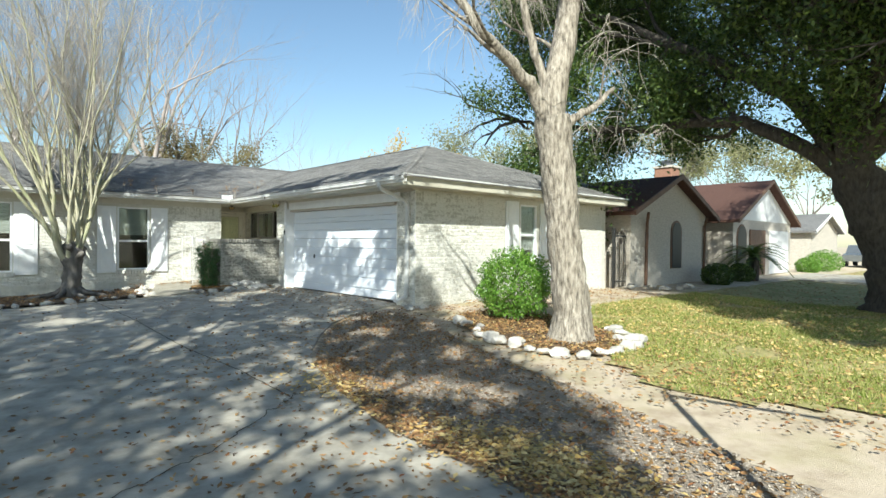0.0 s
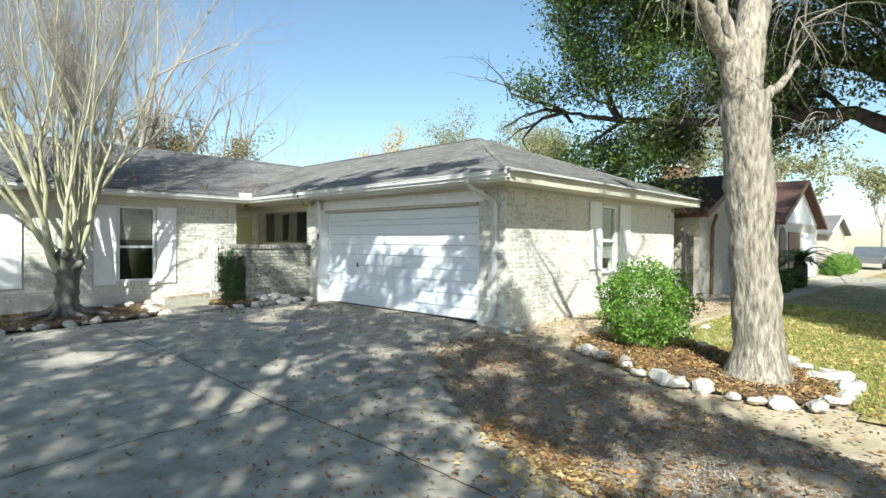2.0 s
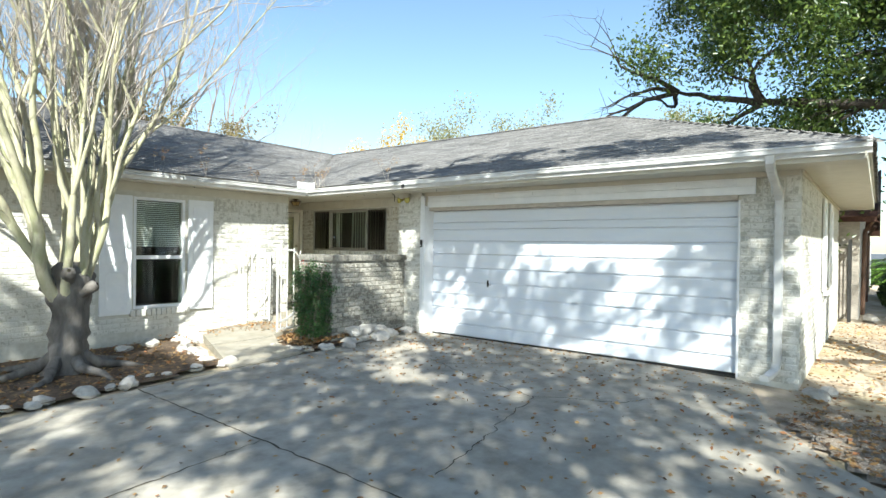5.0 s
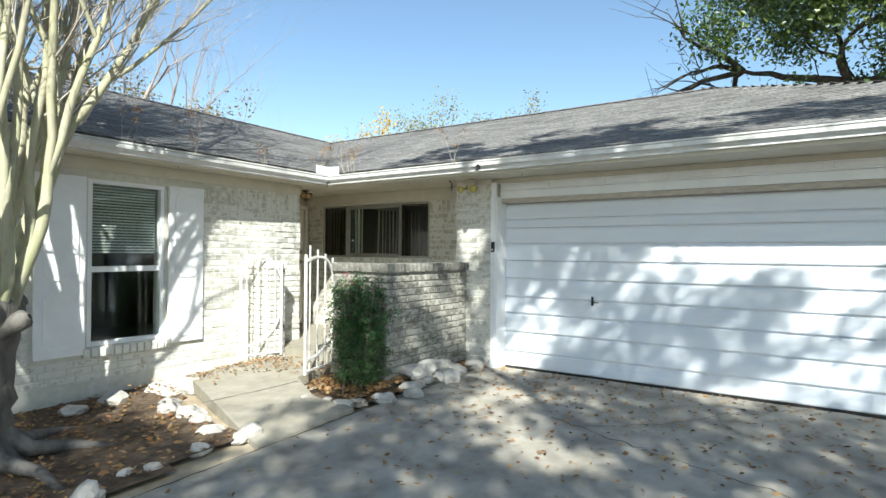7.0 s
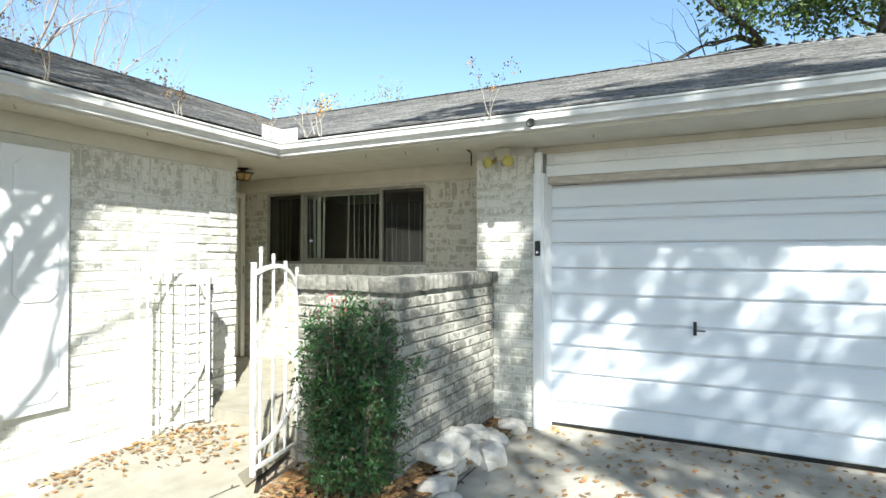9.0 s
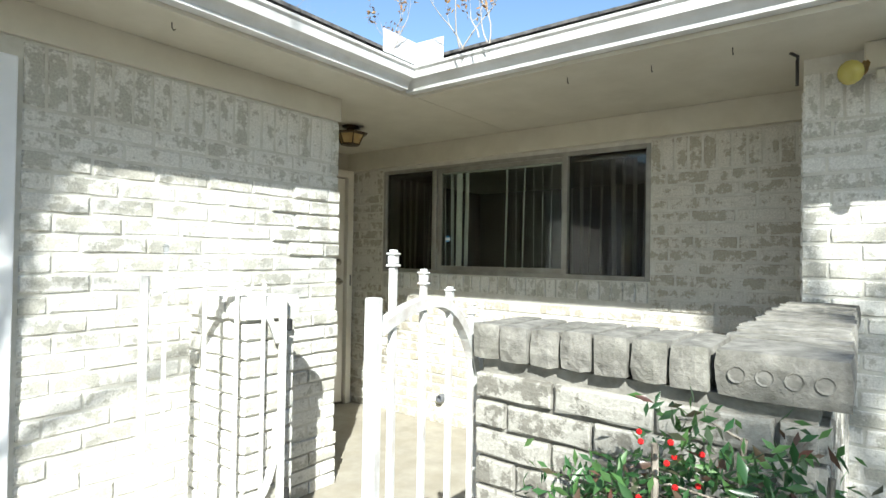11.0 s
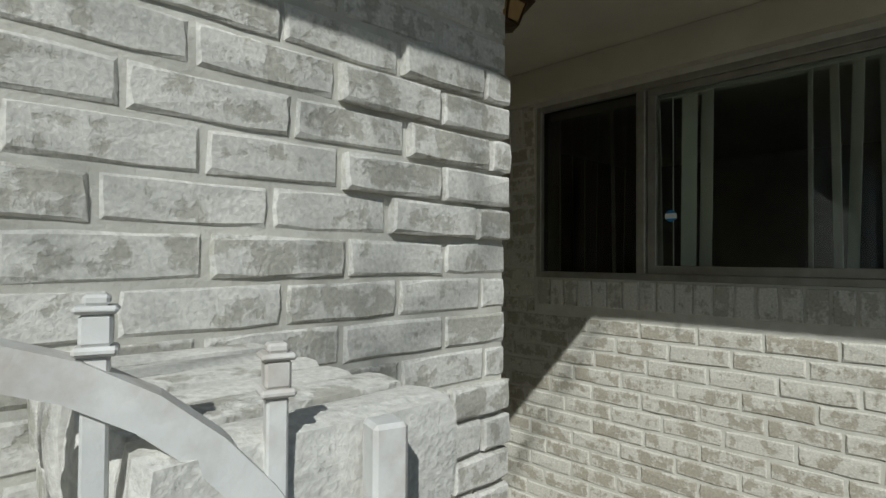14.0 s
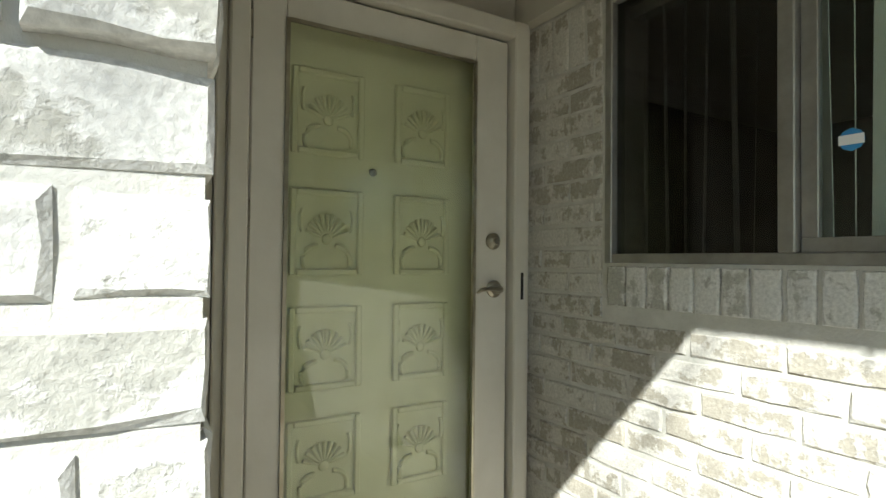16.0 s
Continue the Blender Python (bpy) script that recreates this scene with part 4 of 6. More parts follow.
part("glass_bead", boxes((5.712, 5.724, 12.828, 12.836, dz0 + 0.16, 2.125), (6.391, 6.402, 12.828, 12.836, dz0 + 0.16, 2.125), (5.724, 6.391, 12.828, 12.836, 2.115, 2.127)), NICKEL, sd)
p = part("pane", boxes((5.715, 6.40, 12.845, 12.85, dz0 + 0.16, 2.125)), STORM, sd)
p.visible_shadow = False
part("deadbolt", lathe(bmesh.new(), [(0.030, 0.0), (0.030, -0.012), (0.022, -0.02), (0.014, -0.024), (0.012, -0.03)], (6.478, 12.835, 1.475), 16, "y"), NICKEL, sd)
hd = part("handle_plate", lathe(bmesh.new(), [(0.032, 0.0), (0.032, -0.008), (0.020, -0.014), (0.013, -0.045)], (6.485, 12.835, 1.30), 16, "y"), NICKEL, sd)
bm = tube(bmesh.new(), [(6.485, 12.79, 1.30), (6.44, 12.785, 1.305), (6.40, 12.787, 1.30), (6.385, 12.795, 1.288)], [0.009, 0.008, 0.007, 0.005], 8)
part("lever", bm, NICKEL, hd)
part("strike_plate", boxes((6.585, 6.595, 12.796, 12.80, 1.26, 1.36)), BLACK, sd)
for z in (0.5, 1.53, 2.08):
    part("hinge", tube(bmesh.new(), [(5.61, 12.828, z - 0.04), (5.61, 12.828, z + 0.04)], 0.007, 8), NICKEL, sd)
gd2 = part("inner_door", boxes((5.62, 6.54, 12.93, 12.97, dz0, 2.22)), GREENDOOR, sd, "sage green wooden door with carved panels")
for i, (a, b) in enumerate(((5.755, 6.005), (6.12, 6.345))):
    for c, d in ((1.74, 2.02), (1.35, 1.63), (0.98, 1.25), (0.62, 0.89), (0.30, 0.54)):
        bm = boxes((a, a + 0.022, 12.918, 12.93, c, d), (b - 0.022, b, 12.918, 12.93, c, d), (a + 0.022, b - 0.022, 12.918, 12.93, c, c + 0.022), (a + 0.022, b - 0.022, 12.918, 12.93, d - 0.022, d), bevel=0.005)
        # a carved shell: fan ribs, scrolls and a boss
        cx, cz = (a + b) / 2, c + (d - c) * 0.42
        s = (d - c) / 0.32
        for k in range(9):
            t = math.radians(20 + 140 * k / 8)
            p0 = Vector((cx + 0.018 * math.cos(t), 12.928, cz + 0.018 * math.sin(t)))
            p1 = Vector((cx + 0.075 * math.cos(t), 12.924, cz + 0.095 * s * math.sin(t)))
            tube(bm, [p0, (p0 + p1) / 2 + Vector((0, -0.004, 0)), p1], [0.003, 0.0065, 0.008], 6)
        for sx in (-1, 1):
            pts = [Vector((cx + sx * (0.03 + 0.05 * math.sin(q)), 12.926, cz - 0.02 - 0.055 * s * (1 - math.cos(q)))) for q in [j * 0.45 for j in range(8)]]
            tube(bm, pts, [0.008, 0.009, 0.009, 0.008, 0.008, 0.007, 0.006, 0.005], 6)
            pts = [Vector((cx + sx * (0.075 + 0.014 * math.cos(q)), 12.926, cz + 0.06 + 0.05 * s * math.sin(q))) for q in [j * 0.5 - 1 for j in range(5)]]
            tube(bm, pts, 0.006, 6)
        lathe(bm, [(0.018, 0.0), (0.016, -0.008), (0.006, -0.012)], (cx, 12.93, cz), 10, "y")
        part("carved_panel", bm, GREENDOOR, gd2)
part("peephole", lathe(bmesh.new(), [(0.013, 0.0), (0.013, -0.006), (0.008, -0.008)], (6.04, 12.93, 1.70), 12, "y"), NICKEL, gd2)


# ---- lights under the eaves ----
pl = empty("porch_light", "small dark bronze porch ceiling lantern with amber glass", "ceiling light")
cx, cy = 5.84, 12.02
part("canopy", lathe(bmesh.new(), [(0.06, SOFFIT), (0.06, SOFFIT - 0.012), (0.03, SOFFIT - 0.02), (0.03, SOFFIT - 0.03)], (cx, cy, 0), 12), BRONZE, pl)
part("roof_plate", lathe(bmesh.new(), [(0.03, SOFFIT - 0.03), (0.125, SOFFIT - 0.05), (0.128, SOFFIT - 0.058), (0.10, SOFFIT - 0.062)], (cx, cy, 0), 6), BRONZE, pl)
part("lantern_glass", lathe(bmesh.new(), [(0.092, SOFFIT - 0.063), (0.065, SOFFIT - 0.128)], (cx, cy, 0), 6), mat("amber_glass", [(0.40, 0.27, 0.12), (0.55, 0.40, 0.2)], 10, 0.2, 0.0), pl)
for k in range(6):
    a = 2 * math.pi * k / 6
    part("lantern_bar", tube(bmesh.new(), [(cx + 0.096 * math.cos(a), cy + 0.096 * math.sin(a), SOFFIT - 0.06), (cx + 0.066 * math.cos(a), cy + 0.066 * math.sin(a), SOFFIT - 0.132)], 0.005, 6), BRONZE, pl)
part("base_ring", lathe(bmesh.new(), [(0.070, SOFFIT - 0.128), (0.070, SOFFIT - 0.136), (0.02, SOFFIT - 0.142)], (cx, cy, 0), 6), BRONZE, pl)

fl = empty("flood_light", "twin yellow bulb flood light on the garage eave", "flood light")
part("box", boxes((5.99, 6.06, 8.99, 9.10, 2.34, SOFFIT), bevel=0.006), TRIM, fl)
for s in (-1, 1):
    c = Vector((5.98, 9.045 + s * 0.065, 2.335))
    bm = lathe(bmesh.new(), [(0.016, 0.0), (0.018, -0.022), (0.036, -0.05), (0.048, -0.072), (0.050, -0.084), (0.036, -0.100), (0.012, -0.107)], (0, 0, 0), 14, "x")
    bm.transform(Matrix.Translation(c) @ pose(0, 0, 0, 0, -12, s * -25))
    part("bulb", bm, AMBER, fl, "yellow bug bulb", smooth=True)
    part("socket", tube(bmesh.new(), [(6.01, 9.045 + s * 0.04, 2.38), c + Vector((0.01, 0, 0))], 0.02, 8), BRASS, fl)
part("sensor", boxes((5.96, 6.03, 9.03, 9.06, 2.29, 2.33), bevel=0.004), TRIM, fl)
for x, y in ((5.75, 9.55), (5.78, 9.9), (5.72, 10.3), (4.2, 11.3), (3.3, 11.32), (5.8, 8.2)):
    hk = empty("ceiling_hook", "small rusty screw hook in the soffit", "hook", group="soffit hooks")
    part("wire", tube(bmesh.new(), [(x, y, SOFFIT), (x, y, SOFFIT - 0.02), (x + 0.008, y, SOFFIT - 0.03), (x + 0.014, y, SOFFIT - 0.022)], 0.0022, 5), BLACK, hk)
cond = empty("cable_stub", "short black cable end hanging from the soffit", "cable")
part("cable", tube(bmesh.new(), [(5.96, 9.36, SOFFIT), (5.97, 9.33, SOFFIT - 0.02), (6.0, 9.335, SOFFIT - 0.03), (6.0, 9.335, SOFFIT - 0.14)], 0.007, 6), BLACK, cond)
outl = empty("gutter_outlet", "round black downspout hole in the gutter face", "gutter outlet")
part("ring", lathe(bmesh.new(), [(0.036, 0.0), (0.036, -0.006), (0.028, -0.008), (0.012, -0.002)], (5.396, 8.58, 2.50), 14, "x"), BLACK, outl)
pipe = empty("drain_pipe", "grey drain stub low in the porch brick wall", "pipe")
part("tube", lathe(bmesh.new(), [(0.032, 0.02), (0.032, -0.05), (0.024, -0.052), (0.022, -0.02)], (6.65, 11.77, 0.41), 14, "x"), CHIMMETAL, pipe)
vent = empty("splash_guard", "white metal splash guard standing in the valley gutter", "splash guard")
bm = boxes((5.405, 5.413, 10.86, 11.05, 2.58, 2.70), (5.15, 5.405, 11.042, 11.05, 2.58, 2.70), bevel=0.002)
part("sheet", bm, WHITE, vent)

# ---- entry path and porch ----
def path_z(x, y):
    t = min(max((x - 2.6) / 2.2 * 0.5 + (y - 9.0) / 2.2 * 0.5, 0.0), 1.0)
    return ground_z(x, y) * (1 - t) + 0.11 * t + 0.012


def path_left(y):
    return 2.62 + (max(y - 9.0, 0) / 2.2) * 0.75


tagged(strip("path", span(8.955, 11.20, 0.15), path_left, lambda y: 3.70 + max(0, y - 9.5) * 0.55 if y < 10.2 else 4.72, PORCH, 0.0, cols=8, drop=path_z), "concrete entry path with a joint and leaves", "path", kind="structure")
tagged(part("porch", boxes((4.73, 6.67, 9.33, 12.87, -0.1, FLOOR)), PORCH), "stained concrete porch slab before the front door", "porch", kind="structure")


# ---- low brick wall with rowlock cap ----
CAPTOP = 1.36
# darker, greyer brick and mortar than on the house walls
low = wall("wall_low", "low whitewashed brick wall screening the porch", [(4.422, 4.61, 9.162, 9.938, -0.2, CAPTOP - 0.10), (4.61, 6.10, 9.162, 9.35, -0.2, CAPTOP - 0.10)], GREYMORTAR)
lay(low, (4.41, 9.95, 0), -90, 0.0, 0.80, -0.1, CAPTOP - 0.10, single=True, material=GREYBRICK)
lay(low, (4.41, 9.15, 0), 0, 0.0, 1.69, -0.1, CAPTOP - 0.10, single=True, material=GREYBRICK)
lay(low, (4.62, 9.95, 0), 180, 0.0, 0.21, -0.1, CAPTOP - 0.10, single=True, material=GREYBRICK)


def cap_brick(parent, m, length=0.27, width=0.068, height=0.098, material=CAPBRICK):
    """A rowlock brick with chipped, rounded edges."""
    rng = random.Random(int(m.translation.x * 1000 + m.translation.y * 777))
    bm = bmesh.new()
    box(bm, 0, length, 0, width, 0, height)
    bmesh.ops.subdivide_edges(bm, edges=bm.edges[:], cuts=2, use_grid_fill=True)
    for v in bm.verts:
        u, w, t = v.co.x / length, v.co.y / width, v.co.z / height
        rims = (u < 0.01 or u > 0.99) + (w < 0.01 or w > 0.99) + (t < 0.01 or t > 0.99)
        if rims > 1:
            pull = 0.0034 * (rims - 1) * rng.uniform(0.6, 1.4)
            v.co += (Vector((length / 2, width / 2, height / 2)) - v.co).normalized() * pull * 1.6
        v.co += Vector((rng.uniform(-1, 1), rng.uniform(-1, 1), rng.uniform(-1, 1))) * 0.0012
    bm.transform(m)
    return part("cap_brick", bm, material, parent)


crng = random.Random(3)
for k in range(7):
    cap_brick(low, Matrix.Translation((4.385 + crng.uniform(-0.006, 0.006), 9.352 + k * 0.0865, CAPTOP - 0.098 + crng.uniform(-0.004, 0.004))) @ pose(0, 0, 0, 0, 0, crng.uniform(-1.2, 1.2)), width=0.081)
corner = cap_brick(low, Matrix.Translation((4.63, 9.105, CAPTOP - 0.10)) @ pose(0, 0, 0, 0, 0, 90), 0.24, 0.245, 0.10)
for k in range(4):
    part("core_hole", lathe(bmesh.new(), [(0.017, 0.003), (0.017, -0.0015), (0.013, 0.001)], (4.3845, 9.15 + k * 0.05, CAPTOP - 0.05), 10, "x"), GREYMORTAR, corner, "round filled core of the brick")
x = 4.645
while x < 6.06:
    cap_brick(low, Matrix.Translation((x + 0.068, 9.11 + crng.uniform(-0.006, 0.006), CAPTOP - 0.098 + crng.uniform(-0.004, 0.004))) @ pose(0, 0, 0, 0, 0, 90 + crng.uniform(-1.2, 1.2)))
    x += 0.0785
stub = wall("wall_stub", "short whitewashed brick gate pier against the house", [(4.462, 4.678, 11.142, 11.5785, -0.1, CAPTOP - 0.10)])
lay(stub, (4.45, 11.575, 0), -90, 0.0, 0.445, 0.0, CAPTOP - 0.10, single=True)
lay(stub, (4.45, 11.13, 0), 0, 0.0, 0.24, 0.0, CAPTOP - 0.10, single=True)
lay(stub, (4.69, 11.13, 0), 90, 0.0, 0.445, 0.0, CAPTOP - 0.10, single=True)
for k in range(6):
    cap_brick(stub, Matrix.Translation((4.425 + crng.uniform(-0.005, 0.005), 11.106 + k * 0.0775, CAPTOP - 0.098 + crng.uniform(-0.004, 0.004))) @ pose(0, 0, 0, 0, 0, crng.uniform(-1, 1)), 0.285, 0.068, material=BRICK)


# ---- iron gate leaves ----
def gate_leaf(name, label, hinge, free, z0, xs, hs):
    g = empty(name, label, "gate", group="gate leaves")
    h, f = Vector((*hinge, 0)), Vector((*free, 0))
    d = (h - f)
    L = d.length
    d.normalize()
    ang = math.degrees(math.atan2(d.y, d.x))
    m = Matrix.Translation((f.x, f.y, 0.03)) @ pose(0, 0, 0, 0, 0, ang)

    def bar(nm, x, w, a, b, material=IRON, label=""):
        bm = bmesh.new()
        box(bm, x - w / 2, x + w / 2, -w / 2, w / 2, a, b, w * 0.12, m)
        return part(nm, bm, material, g, label)
    bar("post", 0.0, 0.029, z0, 1.425)
    bar("post", L, 0.029, z0, 1.33)
    for k, x in enumerate(xs):
        b = bar("picket", x, 0.0155, z0 + 0.03, hs[k])
        bm = bmesh.new()
        for a, c, w in ((0.0, 0.006, 0.025), (0.006, 0.026, 0.0185), (0.026, 0.031, 0.025), (0.031, 0.038, 0.015)):
            box(bm, x - w / 2, x + w / 2, -w / 2, w / 2, hs[k] + a, hs[k] + c, 0.002, m)
        part("finial", bm, IRON, b)
    # the upper and lower quarter arches, flat bars
    for nm, rise in (("upper_arch", 1), ("lower_arch", -1)):
        pts = []
        for k in range(15):
            t = math.pi / 2 * k / 14
            x = 0.02 + (L - 0.04) * math.sin(t)
            s = x / L
            up = 1.40 - 0.05 * ((0.45 - s) / 0.45) ** 2 if s < 0.45 else 0.98 + 0.42 * math.sqrt(max(0, 1 - ((s - 0.45) / 0.55) ** 2))
            z = up if rise > 0 else (0.78 - 0.52 * math.cos(t) ** 0.8)
            pts.append((x, z))
        bm = bmesh.new()
        rings = []
        for k, (x, z) in enumerate(pts):
            a, b = pts[max(k - 1, 0)], pts[min(k + 1, 14)]
            tn = Vector((b[0] - a[0], 0, b[1] - a[1])).normalized()
            nn = Vector((-tn.z, 0, tn.x))
            rings.append([bm.verts.new(m @ (Vector((x, s * 0.013, z)) + nn * o)) for s, o in ((-1, -0.013), (1, -0.013), (1, 0.013), (-1, 0.013))])
        for p, q in zip(rings, rings[1:]):
            for k in range(4):
                bm.faces.new((p[k], p[(k + 1) % 4], q[(k + 1) % 4], q[k]))
        bm.faces.new(rings[0][::-1])
        bm.faces.new(rings[-1])
        part(nm, bm, IRON, g)
    bm = bmesh.new()
    box(bm, 0.02, L - 0.02, -0.012, 0.012, z0 + 0.03, z0 + 0.055, 0.003, m)
    part("bottom_rail", bm, IRON, g)
    for z in (0.45, 1.18):
        bm = bmesh.new()
        box(bm, L + 0.018, L + 0.04, -0.012, 0.012, z, z + 0.05, 0.004, m)
        part("hinge", bm, BLACK, g)
    return g


gate_leaf("gate_leaf", "white wrought-iron gate leaf with arch, open beside the low wall", (4.502, 10.006), (3.938, 9.894), 0.10, (0.075, 0.216, 0.364, 0.512), (1.487, 1.443, 1.394, 1.347))
gate_leaf("gate_leaf", "white wrought-iron gate leaf, open against the house wall", (4.598, 11.083), (4.085, 11.232), 0.10, (0.072, 0.215, 0.340, 0.450), (1.505, 1.447, 1.395, 1.358))


# ---- bare multi-stem tree by the left window ----
def myrtle():
    t = empty("crape_myrtle", "tall bare multi-stem tree with pale smooth bark in a stone-edged bed", "tree")
    base = Vector((1.22, 10.38, -0.12))
    rng = random.Random(5)
    w = Wood(21)
    pts, radii = curved([base + Vector(p) for p in ((0, 0, -0.05), (0, 0, 0.12), (0.01, 0.0, 0.4), (0.02, 0.02, 0.75), (0.02, 0.03, 1.0), (0.03, 0.03, 1.25), (0.03, 0.03, 1.38))],
                        [0.36, 0.27, 0.20, 0.19, 0.25, 0.23, 0.10], 4, rng, 0.0)
    w.limb(pts, radii, 20)
    for i, v in enumerate(w.v):
        k = noise.noise(v * 4.5) * 0.06 + abs(noise.noise(Vector((v.x * 9, v.y * 9, v.z * 2.0)))) * 0.07 - 0.02
        w.v[i] = v + (v - Vector((base.x, base.y, v.z))).normalized() * k
    w.put("trunk", MYRTLE_BASE, t)
    for k in range(7):
        a = k * 0.9 + 0.3
        w = Wood(k)
        w.limb([base + Vector((0.12 * math.cos(a), 0.12 * math.sin(a), 0.24)), base + Vector((0.33 * math.cos(a), 0.33 * math.sin(a), 0.10)), base + Vector((0.62 * math.cos(a + 0.2), 0.62 * math.sin(a + 0.2), 0.05)), base + Vector((1.0 * math.cos(a + 0.1), 1.0 * math.sin(a + 0.1), -0.01))], [0.09, 0.065, 0.045, 0.02], 8)
        w.put("root", MYRTLE_BASE, t)
    # burrs where old limbs were cut
    for a, z in ((0.4, 1.12), (2.2, 0.98), (4.4, 1.18), (5.4, 1.0)):
        w = Wood(int(a * 10))
        d = Vector((math.cos(a), math.sin(a), 0.55)).normalized()
        p = base + Vector((0.15 * math.cos(a), 0.15 * math.sin(a), z))
        w.limb([p, p + d * 0.12, p + d * 0.2, p + d * 0.235], [0.085, 0.075, 0.072, 0.02], 10)
        w.put("stub", MYRTLE_BASE, t)
    twigs = Wood(23)
    made = [0]

    def stem(p, d, tgt, length, r0, level):
        n = 6
        pts, radii = [p], [r0]
        for i in range(n):
            d = (d * 0.66 + tgt * 0.34 + Vector((rng.gauss(0, 0.085), rng.gauss(0, 0.085), 0))).normalized()
            pts.append(pts[-1] + d * length / n)
            radii.append(r0 * (1 - (0.34 if level < 2 else 0.70) * (i + 1) / n) * rng.uniform(0.94, 1.06))
        st = Wood(100 + made[0])
        made[0] += 1
        st.limb(pts, radii, 8 if level < 2 else 6)
        st.put("stem", MYRTLE, t)
        for i in range(1, n + 1):
            if pts[i].z < 2.7:
                continue
            many = 1 if pts[i].z < 3.6 else 4
            for _ in range(many):
                q = (d + Vector((rng.gauss(0, 0.5), rng.gauss(0, 0.5), rng.uniform(-0.1, 0.4)))).normalized()
                twigs.grow(pts[i] - d * rng.uniform(0, 0.35), q, rng.uniform(0.45, 0.95), max(min(radii[i] * 0.42, 0.013), 0.008), 2, spread=0.5, lift=0.2, kids=3, shrink=0.74, wobble=0.14, sides=3, taper=0.45)
        if level < 2:
            for j in range(3 if level == 0 else 2):
                i = n if j == 0 else rng.randint(3, n)
                side = Vector((rng.gauss(-0.01, 0.12), rng.gauss(0.04, 0.09), 0)) * (1.0 if level == 0 else 1.9)
                turn = (tgt + side).normalized()
                stem(pts[i], (d + side * 1.5).normalized(), turn, (1.7 if level == 0 else 4.6) * rng.uniform(0.8, 1.2), radii[i] * rng.uniform(0.68, 0.86), level + 1)

    for k, (a, out) in enumerate(((3.05, 0.56), (2.4, 0.24), (0.35, 0.17), (5.9, 0.05), (4.2, 0.04), (1.2, 0.22), (3.5, 0.20), (0.8, 0.12), (1.6, 0.10), (5.2, 0.02), (2.8, 0.14))):
        p = base + Vector((0.13 * math.cos(a), 0.13 * math.sin(a), 0.86 + rng.uniform(0, 0.34)))
        d = Vector((math.cos(a) * (out + 0.35), math.sin(a) * (out + 0.35), 0.8)).normalized()
        tgt = Vector((math.cos(a) * out, math.sin(a) * out, 1)).normalized()
        stem(p, d, tgt, rng.uniform(1.1, 1.7), rng.uniform(0.058, 0.082), 0)
    tagged(twigs.put("crown", TWIG, t), kind="stuff")


myrtle()


